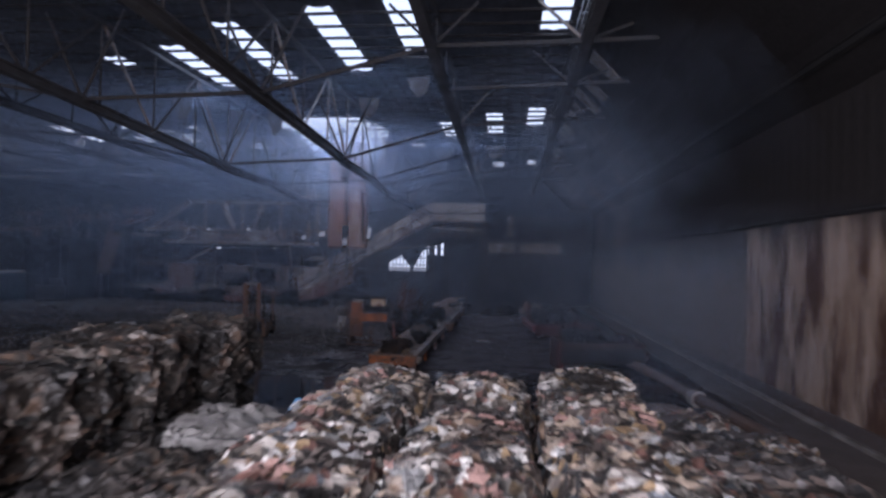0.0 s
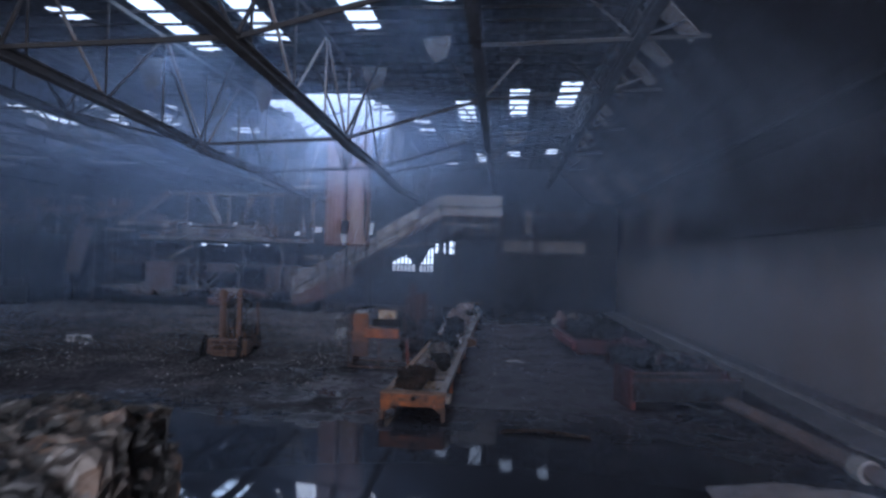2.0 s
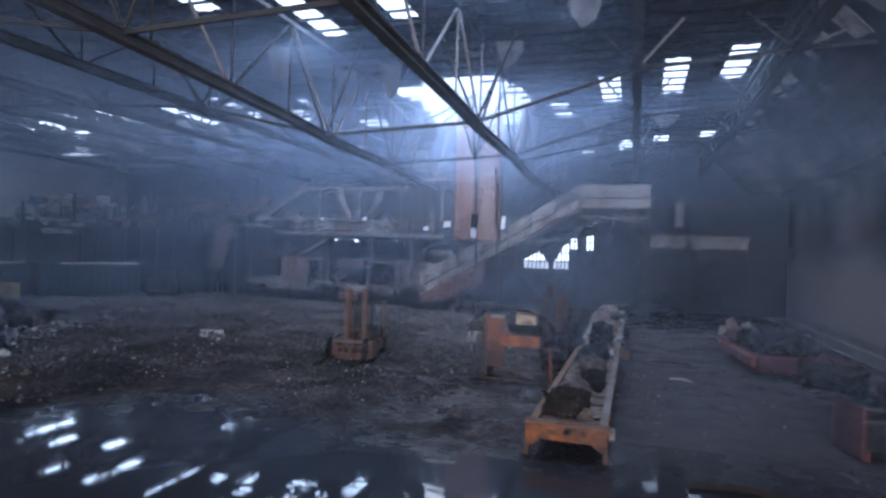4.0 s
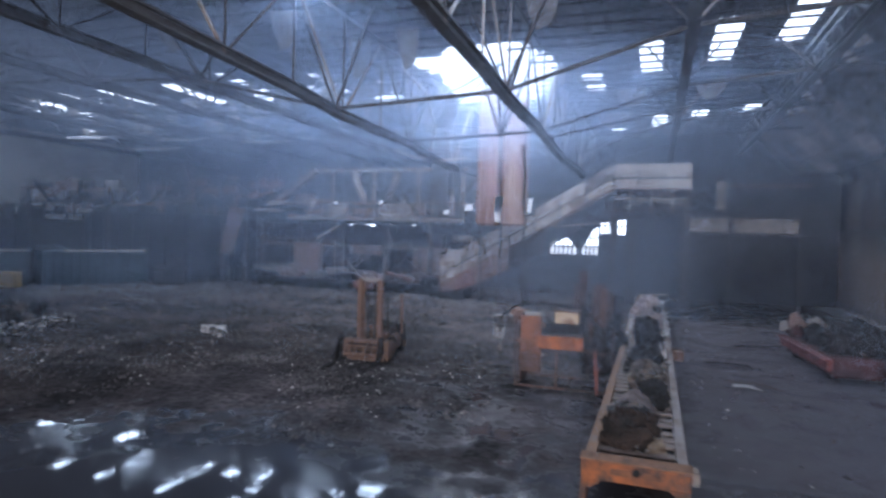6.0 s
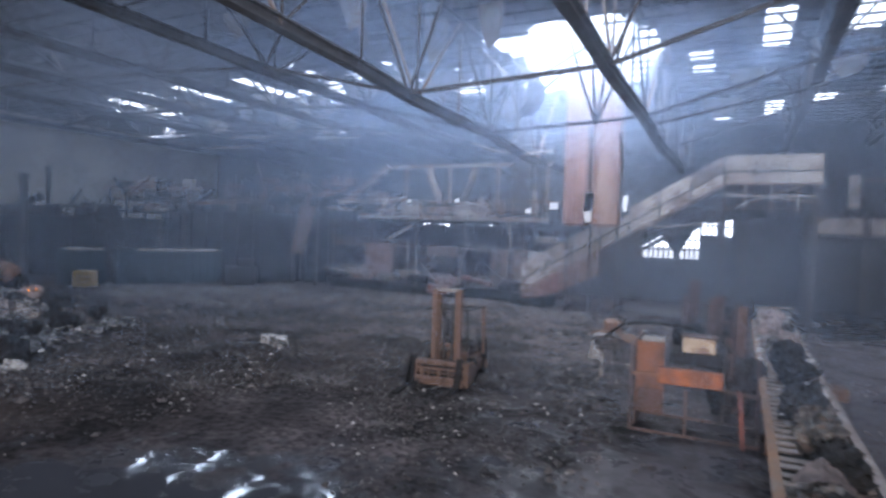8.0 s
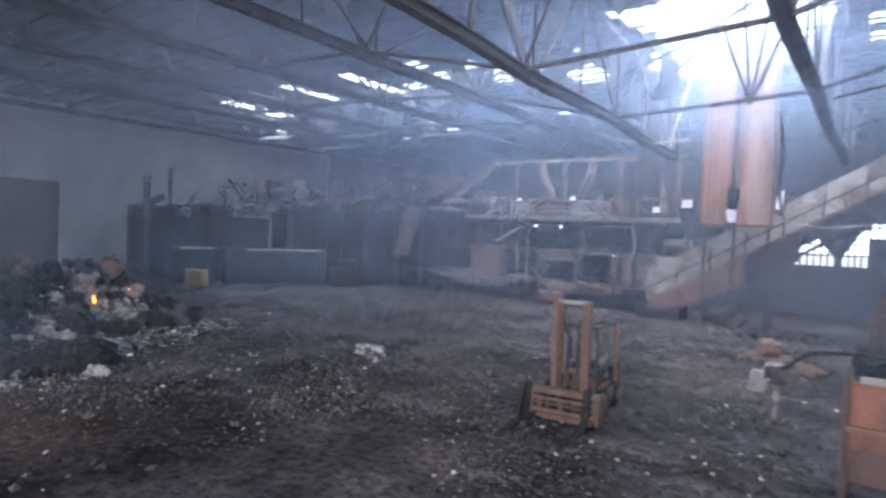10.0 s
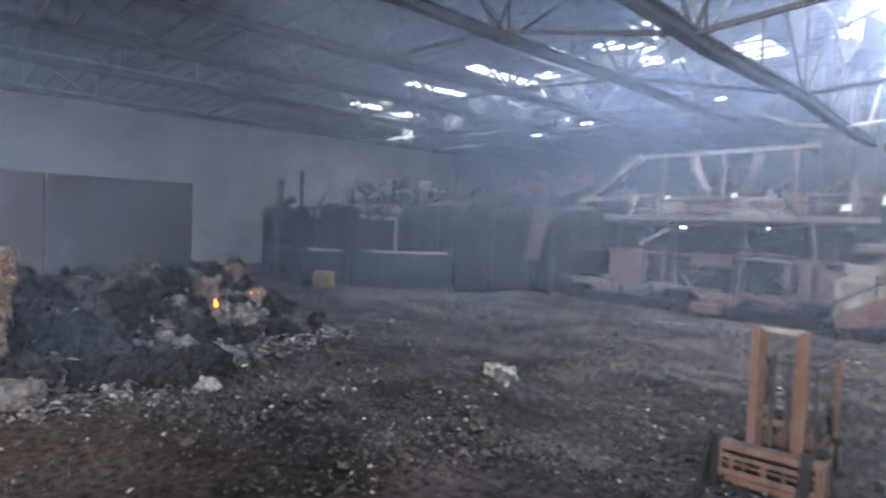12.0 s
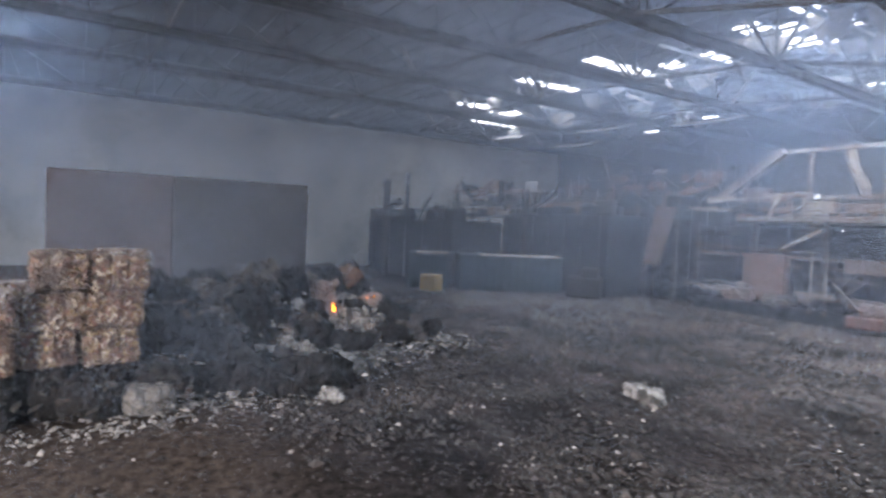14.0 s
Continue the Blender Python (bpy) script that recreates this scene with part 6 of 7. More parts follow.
    for pts in ([(-17.7, 45.9, 0.7), (-17.65, 45.9, 2.45), (-17.15, 45.85, 3.3), (-17.55, 45.9, 4.1)], [(-14.7, 45.9, 0.6), (-14.72, 45.9, 2.6), (-14.5, 45.85, 3.4), (-14.74, 45.9, 4.8)], [(-20.5, 45.85, 2.0), (-19.4, 45.8, 0.95)], [(-19.3, 45.85, 2.1), (-20.3, 45.8, 1.2)]):
        bm = bmesh.new()
        sweep(bm, pts, flat_profile(0.1, 0.06))
        part("stanchion", bm, PLANT_PALE, e)
    bm = bmesh.new()
    box(bm, (-16.5, 45.75, 1.15), (1.9, 0.5, 0.22), Matrix.Rotation(0.18, 4, "Y"), bevel=0.03)
    part("fallen_shelf", bm, SKIRT_RED, e, "rust-brown fallen shelf")
    bm = bmesh.new()
    box(bm, (-19.0, 45.6, 0.45), (1.4, 0.5, 0.5), bevel=0.05)
    part("motor_cover", bm, SKIRT_RED, e, "red-brown motor cover")
    bm = bmesh.new()
    box(bm, (-23.5, 45.95, 2.1), (1.7, 0.1, 2.1), bevel=0.03)
    part("guard_panel", bm, SKIRT, e, "mauve-brown scorched guard panel")
    bm = bmesh.new()
    bar(bm, (-28.0, 45.9, 1.28), (-24.2, 45.9, 1.14), 0.16, 0.34)
    part("low_beam", bm, PLANT_PALE, e)
    for xa, xb, z0, z1, mat in ((-24.2, -22.7, 0.9, 3.1, DIMBOX), (-23.9, -22.9, 1.05, 1.75, SKIRT), (-27.2, -24.4, 0.9, 1.6, PALE_STEEL), (-20.7, -18.0, 0.8, 2.5, BACKWALL),
                               (-17.3, -15.2, 1.4, 2.9, DIMBOX), (-17.2, -15.4, 0.75, 1.5, DIMBOX), (-13.2, -11.9, 3.5, 3.9, PLANT_PALE), (-14.2, -12.0, 2.6, 3.0, PALE_STEEL)):
        bm = bmesh.new()
        box(bm, ((xa + xb) / 2, 46.6 - 0.3 * (mat is RUST), (z0 + z1) / 2), (xb - xa, 0.6, z1 - z0), bevel=0.04)
        part("panel", bm, mat, e)
    for k in range(6):
        x = -26.3 + 2.35 * k
        bm = bmesh.new()
        box(bm, (x, 46.75, 1.95), (2.1, 0.9, 2.0 + 0.25 * (k % 2)), bevel=0.05)
        hop = part("hopper", bm, (CHAR, DIMBOX)[k % 2], e, "scorched steel hopper")
        bm = bmesh.new()
        bar(bm, (x - 1.1, 46.22, 3.05), (x + 1.1, 46.22, 3.0), 0.08, 0.12)
        part("rim", bm, DIMBOX, hop)
        bm = bmesh.new()
        box(bm, (x + 0.1 * (k % 3), 46.22, 1.15), (1.5, 0.12, 0.45), bevel=0.04)
        part("base_plate", bm, DIMBOX, hop)
    for x in (-20.9, -17.5, -14.7):
        bm = bmesh.new()
        bar(bm, (x, 46.0, 0.9), (x + 1.3, 46.0, 2.5), 0.06, 0.06)
        part("brace", bm, STEEL, e)
    for k in range(7):
        x = -27.0 + 2.1 * k
        bm = bmesh.new()
        lump(bm, (x, 45.95, 0.95), (1.5, 0.5, 0.5), 7, 0.12, 2.5, 500 + k, 0, 0.3)
        part("ash_spill", bm, (CHAR, DIMBOX, BURNTMIX)[k % 3], e)
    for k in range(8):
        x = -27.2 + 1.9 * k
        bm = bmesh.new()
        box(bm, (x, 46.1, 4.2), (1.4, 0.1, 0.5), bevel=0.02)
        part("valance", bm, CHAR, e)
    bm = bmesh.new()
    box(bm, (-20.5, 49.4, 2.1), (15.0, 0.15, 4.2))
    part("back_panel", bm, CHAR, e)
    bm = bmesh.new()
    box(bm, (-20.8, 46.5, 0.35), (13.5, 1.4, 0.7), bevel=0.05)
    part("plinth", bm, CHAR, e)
    return e


sorting_plant()
q = random.Random(33)
for k in range(46):
    x, z = q.uniform(-27.5, -12.2), q.choice((q.uniform(0.8, 4.5), q.uniform(4.95, 6.0), q.uniform(4.95, 6.0)))
    a = q.choice((0, 0, 0, q.uniform(-70, 70)))
    L = q.uniform(0.5, 2.4)
    bm = bmesh.new()
    bar(bm, (-L / 2, 0, 0), (L / 2, 0, q.uniform(-.05, .05)), q.uniform(0.04, 0.12), q.uniform(0.05, 0.2))
    o = thing("scrap_member", bm, q.choice((PALE_STEEL, FLAP, DIMBOX, STEEL, PALE_STEEL) if z > 4.6 else (STEEL, DIMBOX, PALE_STEEL)), "bent loose steel member caught in the burnt sorting line", "scrap metal", "scrap in the sorting line")
    o.matrix_basis = pose(x, 45.75 + q.uniform(-.1, .1), z, 0, -a, q.uniform(-6, 6))
for x, z, s in ((-21.4, 5.75, 0.3), (-18.1, 5.8, 0.34), (-13.6, 5.2, 0.4), (-12.2, 5.45, 0.55)):
    torn_sheet("white_sheet", [((x, 45.5, z), (x + s, 45.5, z + 0.03)), ((x + 0.05, 45.6, z + s * 0.7), (x + s * 0.9, 45.6, z + s * 0.75))], WHITE, "small bright white sheet scrap on the platform rail", 0.02)
bm = bmesh.new()
v = [(-29.9, 45.5, 5.5), (-28.5, 45.5, 5.4), (-29.3, 45.2, 2.1), (-30.4, 45.2, 2.15)]
bm.faces.new([bm.verts.new(p) for p in v])
bmesh.ops.solidify(bm, geom=bm.faces[:], thickness=0.08)
lean = empty("hanging_chute", "pale sheet chute hanging from a dark gantry", "chute")
part("plate", bm, DIMBOX, lean)
for a, b in (((-30.6, 45.7, 0), (-30.6, 45.7, 6.0)), ((-28.6, 45.7, 0), (-28.6, 45.7, 6.0)), ((-31, 45.55, 5.0), (-28.2, 45.55, 5.0))):
    bm = bmesh.new()
    sweep(bm, [a, b], h_profile(0.2, 0.2, 0.03))
    part("gantry_bar", bm, STEEL, lean)


# ---------------------------------------------------------------- machines at the far left
def far_machine(x0, x1, y0, y1, h, label, seed):
    q = random.Random(seed)
    e = empty("baling_machine", label, "machine", "far machines")
    bm = bmesh.new()
    box(bm, ((x0 + x1) / 2, (y0 + y1) / 2, h / 2), (x1 - x0, y1 - y0, h), bevel=0.08)
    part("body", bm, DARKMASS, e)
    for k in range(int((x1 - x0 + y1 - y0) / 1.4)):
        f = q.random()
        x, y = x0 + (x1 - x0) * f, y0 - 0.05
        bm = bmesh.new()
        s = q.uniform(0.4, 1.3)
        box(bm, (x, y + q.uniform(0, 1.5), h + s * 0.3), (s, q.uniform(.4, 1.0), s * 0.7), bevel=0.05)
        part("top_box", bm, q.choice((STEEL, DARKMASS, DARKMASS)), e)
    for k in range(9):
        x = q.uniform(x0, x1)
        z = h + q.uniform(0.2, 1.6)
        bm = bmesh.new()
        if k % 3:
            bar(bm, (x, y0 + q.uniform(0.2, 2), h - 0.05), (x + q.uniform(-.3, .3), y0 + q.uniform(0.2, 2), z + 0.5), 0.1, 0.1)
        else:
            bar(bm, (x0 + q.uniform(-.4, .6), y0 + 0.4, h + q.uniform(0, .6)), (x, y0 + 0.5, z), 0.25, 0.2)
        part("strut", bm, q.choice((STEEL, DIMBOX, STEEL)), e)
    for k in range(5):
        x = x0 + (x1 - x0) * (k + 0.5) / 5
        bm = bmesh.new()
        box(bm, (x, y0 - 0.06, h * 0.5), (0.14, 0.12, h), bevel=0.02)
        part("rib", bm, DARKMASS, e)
    return e


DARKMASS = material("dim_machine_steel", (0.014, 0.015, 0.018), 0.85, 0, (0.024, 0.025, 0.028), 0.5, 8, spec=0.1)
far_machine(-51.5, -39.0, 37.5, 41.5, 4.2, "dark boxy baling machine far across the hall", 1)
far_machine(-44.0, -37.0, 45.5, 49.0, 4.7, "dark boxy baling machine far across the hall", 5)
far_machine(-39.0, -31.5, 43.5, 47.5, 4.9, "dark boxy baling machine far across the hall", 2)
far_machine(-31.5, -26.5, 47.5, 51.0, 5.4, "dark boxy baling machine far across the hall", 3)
for x, y, h, w in ((-49.2, 39.7, 7.9, 0.34), (-46.6, 36.6, 7.0, 0.5)):
    bm = bmesh.new()
    tube(bm, [(x, y, 0), (x, y, h - 0.3), (x, y, h - 0.28), (x, y, h)], [w / 2, w / 2, w * 0.62, w * 0.62], 12)
    thing("flue_pipe", bm, STEEL, "slim dark flue pipe standing above the machines", "pipe", "flue pipes")


def far_gantry(x, y, w, h, seed):
    """A burnt conveyor gantry: legs, decks, rails, leaning chutes and boxes."""
    q = random.Random(seed)
    e = empty("conveyor_gantry", "dim burnt conveyor gantry cluttered with bent steel", "gantry", "far gantries")
    mats = (STEEL, DARKMASS, DIMBOX, STEEL, PALE_STEEL)
    for dx in (-w / 2, 0.0, w / 2):
        bm = bmesh.new()
        girder(bm, (dx, 0, 0), (dx + q.uniform(-.1, .1), 0.1, h), 0.2, 0.2, 0.03)
        part("leg", bm, STEEL, e)
    z = 4.8
    while z < h:
        bm = bmesh.new()
        bar(bm, (-w / 2 - 0.3, -0.1, z), (w / 2 + 0.3, -0.1, z + q.uniform(-.15, .15)), 0.12, 0.2)
        part("beam", bm, q.choice(mats), e)
        for _ in range(3):
            bm = bmesh.new()
            bx, bz = q.uniform(-w / 2, w / 2), q.uniform(0.25, 0.9)
            box(bm, (bx, 0.1, z + bz / 2), (q.uniform(0.5, 1.6), 0.6, bz), bevel=0.04)
            part("box", bm, q.choice(mats), e)
        z += q.uniform(0.8, 1.3)
    for _ in range(4):
        bm = bmesh.new()
        a = q.uniform(-w / 2, w / 2)
        z = q.uniform(4.5, h - 0.5)
        bar(bm, (a, -0.3, z), (a + q.uniform(-2.4, 2.4), -0.35, z + q.uniform(0.4, 1.9)), q.uniform(0.1, 0.4), q.uniform(0.1, 0.35))
        part("chute", bm, q.choice(mats), e)
    for _ in range(5):
        bm = bmesh.new()
        a = q.uniform(-w / 2, w / 2)
        bar(bm, (a, -0.2, 4.6), (a + q.uniform(-.3, .3), -0.2, h + q.uniform(-.8, .6)), 0.07, 0.07)
        part("rail_post", bm, q.choice(mats), e)
    e.matrix_basis = pose(x, y, 0, 0, 0, q.uniform(8, 22))


for k, (x, y, w, h) in enumerate(((-43.5, 43.6, 6.5, 6.6), (-37.5, 49.8, 6.5, 7.8), (-33.5, 48.6, 6.0, 8.0), (-29.3, 51.8, 5.5, 8.4), (-40.5, 53.0, 7.0, 8.0), (-47.8, 48.5, 7.0, 7.2))):
    far_gantry(x, y, w, h, 900 + k)


def container(x0, y0, x1, y1, h):
    e = empty("steel_container", "dull blue steel container with a pale dusty rim", "container")
    L = math.hypot(x1 - x0, y1 - y0)
    bm = bmesh.new()
    box(bm, (L / 2, 1.1, h / 2), (L, 2.2, h), bevel=0.03)
    part("shell", bm, BLUE, e)
    for k in range(13):
        bm = bmesh.new()
        box(bm, (0.25 + (L - 0.5) * k / 12, -0.015, h / 2), (0.2, 0.05, h - 0.3), bevel=0.02)
        part("rib", bm, BLUE, e)
    bm = bmesh.new()
    box(bm, (L * 0.58, -0.06, h + 0.02), (L * 0.78, 0.16, 0.14), bevel=0.02)
    part("rim", bm, FLAP, e, "pale dusty top rim")
    e.matrix_basis = pose(x0, y0, 0, 0, 0, math.degrees(math.atan2(y1 - y0, x1 - x0)))


container(-36.6, 36.6, -33.9, 42.2, 2.2)
container(-38.6, 34.2, -37.3, 36.3, 2.2)
bm = bmesh.new()
box(bm, (0, 0, 0.5), (1.0, 1.0, 0.95), bevel=0.06)
o = thing("yellow_crate", bm, YELLOW, "dull yellow plastic crate before the container", "crate")
o.matrix_basis = pose(-37.0, 34.9, 0, 0, 0, 30)
bm = bmesh.new()
box(bm, (0, 0, 0.7), (2.0, 1.1, 1.2), bevel=0.1)
box(bm, (0.3, 0, 1.5), (1.0, 1.0, 0.6), bevel=0.1)
o = thing("scorched_loader", bm, CHAR, "scorched dark loader beside the container", "machine")
o.matrix_basis = pose(-31.6, 41.8, 0, 0, 0, 40)

# ---------------------------------------------------------------- right-hand back bay
gallery = empty("back_gallery", "pale panelled gallery on dark posts at the back", "gallery")
for xa, xb in ((0.9, 3.1), (3.4, 6.8)):
    bm = bmesh.new()
    box(bm, ((xa + xb) / 2, 50.0, 5.0), (xb - xa, 0.12, 0.85), bevel=0.02)
    part("panel", bm, PLANT_PALE, gallery)
bm = bmesh.new()
box(bm, (4.2, 51.0, 4.5), (7.5, 2.2, 0.15))
part("deck", bm, STEEL, gallery)
for x in (0.9, 3.25, 7.0):
    bm = bmesh.new()
    girder(bm, (x, 50.1, 0), (x, 50.1, 5.5), 0.2, 0.2)
    part("post", bm, STEEL, gallery)
for x in (-2.4, 0.6):
    bm = bmesh.new()
    girder(bm, (x, 48.6, 0), (x, 48.6, 7.2), 0.55, 0.4, 0.06)
    part("column", bm, STEEL, gallery, "wide sooty steel column")
bm = bmesh.new()
box(bm, (2.65, 50.1, 6.8), (0.5, 0.3, 1.7), bevel=0.02)
part("door_post", bm, PLANT_PALE, gallery)
bm = bmesh.new()
bar(bm, (2.9, 50.1, 7.4), (7.5, 50.1, 7.4), 0.06, 0.08)
part("rail", bm, DIMBOX, gallery)

# ---------------------------------------------------------------- hanging sheets, bent steel and cables under the roof
q = random.Random(12)


def flap(x, y, z, w, h, turn, mat=FLAP):
    m = pose(x, y, z, 0, 0, turn)
    k = [((-w / 2, 0, 0), (w / 2, 0, 0)), ((-w * 0.42, 0.12, -h * 0.45), (w * 0.48, 0.05, -h * 0.4)), ((-w * 0.15, 0.3, -h), (w * 0.3, 0.22, -h * 0.8))]
    m = Matrix.Translation((0, 0, 12.38 - z)) @ m
    torn_sheet("hanging_sheet", [(m @ Vector(a), m @ Vector(b)) for a, b in k], mat, "torn roof lining sheet hanging from the purlins", 0.01, "roof sheet", "hanging sheets")


for x, y, z, w, h, t in ((-5.1, 31.5, 12.3, 1.1, 1.0, 10), (-1.9, 28.0, 12.3, 1.2, 0.9, -20), (-2.6, 45.2, 12.3, 1.6, 1.0, 5), (1.4, 44.5, 12.3, 1.5, 0.9, 0), (-3.9, 51.5, 12.2, 2.2, 1.1, 0),
                        (-14.8, 30.0, 11.9, 1.1, 1.5, 15), (-16.2, 32.5, 11.8, 1.0, 1.3, -30), (-20.7, 30.4, 12.0, 1.4, 1.0, 0), (-13.6, 34.0, 11.4, 1.0, 1.7, 40), (-11.0, 33.2, 11.9, 1.0, 1.6, 0),
                        (-17.0, 41.0, 11.8, 1.6, 1.2, 10), (-23.0, 41.5, 11.8, 1.2, 1.4, -20), (-26.5, 44.0, 11.8, 1.8, 1.1, 10), (-15.5, 47.5, 11.4, 1.3, 1.6, 0), (-30.2, 42.0, 11.8, 1.4, 1.0, 30),
                        (-34.0, 44.0, 11.7, 1.6, 1.0, 0), (-13.9, 41.0, 12.3, 1.4, 1.8, 70), (-6.2, 44.4, 12.3, 1.8, 2.4, 80), (-6.0, 41.5, 12.4, 1.2, 1.9, 95)):
    flap(x, y, z, w, h, t)
for k in range(26):
    flap(-15 - 34 * q.random(), 36 + 20 * q.random(), 12.2 - q.random(), q.uniform(0.8, 2.4), q.uniform(0.5, 1.3), q.uniform(-40, 40), PALE_STEEL if k % 2 else FLAP)
# long sheets come down over the far trusses
for x, y, z, L in ((-38.2, 46.0, 10.5, 7.4), (-44.6, 50.0, 10.5, 7.4), (-31.8, 48.0, 10.5, 7.2), (-44.5, 44.0, 10.5, 7.2), (-50.8, 31.0, 10.5, 7.2)):
    torn_sheet("fallen_roof_sheet", [((x, y, z), (x + 0.2, y + 1.0, z + 0.35)), ((x + L * 0.5, y + 0.1, z - 0.12), (x + L * 0.5, y + 1.2, z + 0.25)), ((x + L, y + 0.3, z + 0.2), (x + L, y + 1.3, z + 0.55))],
               FLAP, "pale roof sheet fallen across the trusses", 0.02, "roof sheet", "fallen roof sheets")


torn_sheet("curled_roof_sheet", [((-13.3, 38.4, 12.4), (-12.9, 40.6, 12.45)), ((-12.3, 38.9, 12.0), (-12.0, 41.4, 12.1)), ((-11.6, 39.4, 11.2), (-11.5, 41.8, 11.4)), ((-11.7, 39.6, 10.2), (-11.6, 41.9, 10.6)), ((-12.4, 39.8, 9.5), (-12.0, 41.6, 9.9))],
           SHEET, "dark roof sheet curled down at the edge of the burnt hole", 0.02, "roof sheet", "hanging sheets")
for x, y, w, L in ((-6.5, 41.6, 0.7, 1.7), (-6.9, 43.6, 0.9, 2.3), (-7.4, 45.6, 0.6, 1.5), (-5.7, 39.6, 0.5, 1.1)):
    torn_sheet("hanging_strip", [((x, y, 12.5), (x + 0.1, y + w, 12.5)), ((x + 0.12, y + 0.05, 12.5 - L * 0.5), (x + 0.2, y + w, 12.5 - L * 0.45)), ((x + 0.05, y + 0.2, 12.5 - L), (x + 0.22, y + w * 0.8, 12.5 - L * 0.9))],
               FLAP, "pale torn strip of lining hanging at the edge of the hole", 0.012, "roof sheet", "hanging sheets")


def conduit(pts, rad, mat=STEEL, label="bent steel conduit hanging from the roof"):
    b = bmesh.new()
    tube(b, pts, rad, 6)
    thing("bent_conduit", b, mat, label, "conduit", "bent conduits")


conduit([(-15.2, 41.5, 8.7), (-14.0, 41.7, 8.25), (-12.6, 42.0, 8.1), (-11.2, 42.6, 8.3)], 0.07, FLAP)
conduit([(-13.2, 37.5, 12.2), (-12.4, 39.0, 11.2), (-12.2, 40.0, 9.6), (-12.8, 40.8, 8.3)], 0.09, FLAP)
conduit([(-7.2, 38.8, 8.4), (-7.1, 39.0, 7.2), (-7.15, 39.1, 5.6), (-7.0, 39.0, 4.8)], 0.06)
conduit([(-12.1, 44.0, 9.0), (-12.0, 44.0, 7.0), (-12.1, 43.9, 4.9)], 0.08)
for a in (-1.4, -0.5, 0.35, 1.2):
    conduit([(-7.9, 37.2, 8.5), (-7.9 + a * 0.5, 37.6, 10.3), (-7.9 + a, 38.1, 12.3)], 0.06)
conduit([(-13.2, 40.0, 10.8), (-10.8, 39.6, 11.5), (-8.0, 37.3, 11.9)], 0.07)
conduit([(-13.0, 42.0, 10.2), (-11.0, 41.0, 11.3), (-9.5, 40.2, 12.1)], 0.06)
conduit([(-8.1, 44.4, 5.0), (-6.2, 44.3, 4.6), (-3.4, 44.4, 4.9)], 0.035, FLAP, "slack pale cable slung below the conveyor")
conduit([(-5.6, 37.0, 8.4), (-3.0, 37.4, 9.0), (0.0, 37.5, 9.6)], 0.05)

for k in range(48):
    x, y = -17 - 30 * q.random(), 37 + 17 * q.random()
    L, a = q.uniform(0.7, 2.6), q.uniform(-75, 75)
    top = 12.35 - q.choice((0.0, 0.0, 0.0, 0.9))
    b = bmesh.new()
    w = q.uniform(0.05, 0.13)
    dx, dz = L * math.cos(radians(a)), -abs(L * math.sin(radians(a)))
    bar(b, (x, y, top), (x + dx, y + q.uniform(-.8, .8), max(9.4, top + dz)), w, w * 1.4)
    thing("bent_purlin", b, q.choice((STEEL, CHAR, PALE_STEEL, FLAP)), "bent burnt purlin hanging loose under the roof", "purlin", "bent purlins")

# ---------------------------------------------------------------- litter
def scatter(name, count, region, size, mat, seed, label, keep):
    b = []
    f = []
    q = np.random.RandomState(seed)
    made = 0
    while made < count:
        x = q.uniform(region[0], region[1])
        y = q.uniform(region[2], region[3])
        if not keep(x, y, q.rand()):
            continue
        made += 1
        s = size * q.uniform(0.3, 1.0) ** 1.5 * 1.6
        a = q.uniform(0, 6.28)
        c, d = math.cos(a) * s, math.sin(a) * s
        k = q.uniform(0.35, 0.9)
        z = q.uniform(0.0, 0.05)
        i = len(b)
        t = q.uniform(-0.35, 0.35, 4) * s
        h = s * q.uniform(0.15, 0.75)
        b += [(x + c, y + d, z + 0.02 + t[0]), (x - d * k, y + c * k, z + 0.02 + t[1]), (x - c, y - d, z + 0.02 + t[2]), (x + d * k, y - c * k, z + 0.02 + t[3]),
              (x + q.uniform(-.2, .2) * s, y + q.uniform(-.2, .2) * s, z + h + 0.02)]
        f += [(i, i + 1, i + 4), (i + 1, i + 2, i + 4), (i + 2, i + 3, i + 4), (i + 3, i, i + 4)]
    me = bpy.data.meshes.new(name)
    me.from_pydata(b, [], f)
    me.materials.append(mat)
    return tagged(new(name, me), label, "litter", kind="stuff")


def littered(x, y, u):
    w = min(1, max(0, (y - 21.5 + 2 * math.sin(x * 0.7)) / 3)) * min(1, max(0.06, (-4 - x) / 3))
    w = max(w, min(1, max(0, (-12.5 - x) / 3)) * min(1, max(0.05, (y - 19.5) / 2)))
    n_ = 0.45 + 1.3 * noise.noise(Vector((x * 0.35, y * 0.35, 2))) + 0.6 * noise.noise(Vector((x * 1.3, y * 1.3, 5)))
    return u < w * max(0.08, n_)


scatter("char_litter", 30000, (-44, 4, 17, 46), 0.075, LITTER, 1, "dark burnt litter strewn over the floor", littered)
scatter("char_crumbs", 44000, (-24, 1, 17, 36), 0.04, LITTER, 2, "small dark crumbs of burnt litter", littered)
scatter("char_clods", 2600, (-34, 1, 17, 40), 0.1, LITTER, 7, "coarse dark clods of burnt litter", littered)
scatter("pale_litter", 7500, (-40, 4, 17, 46), 0.045, FLECK, 3, "pale paper and plastic flecks among the burnt litter", littered)
scatter("front_litter", 650, (-21.5, -17.5, 14.5, 22), 0.06, FLAP, 4, "pale crushed scraps at the foot of the bales", lambda x, y, u: u < math.exp(-((x + 19.3 + 0.2 * (y - 18)) * 1.3) ** 2))

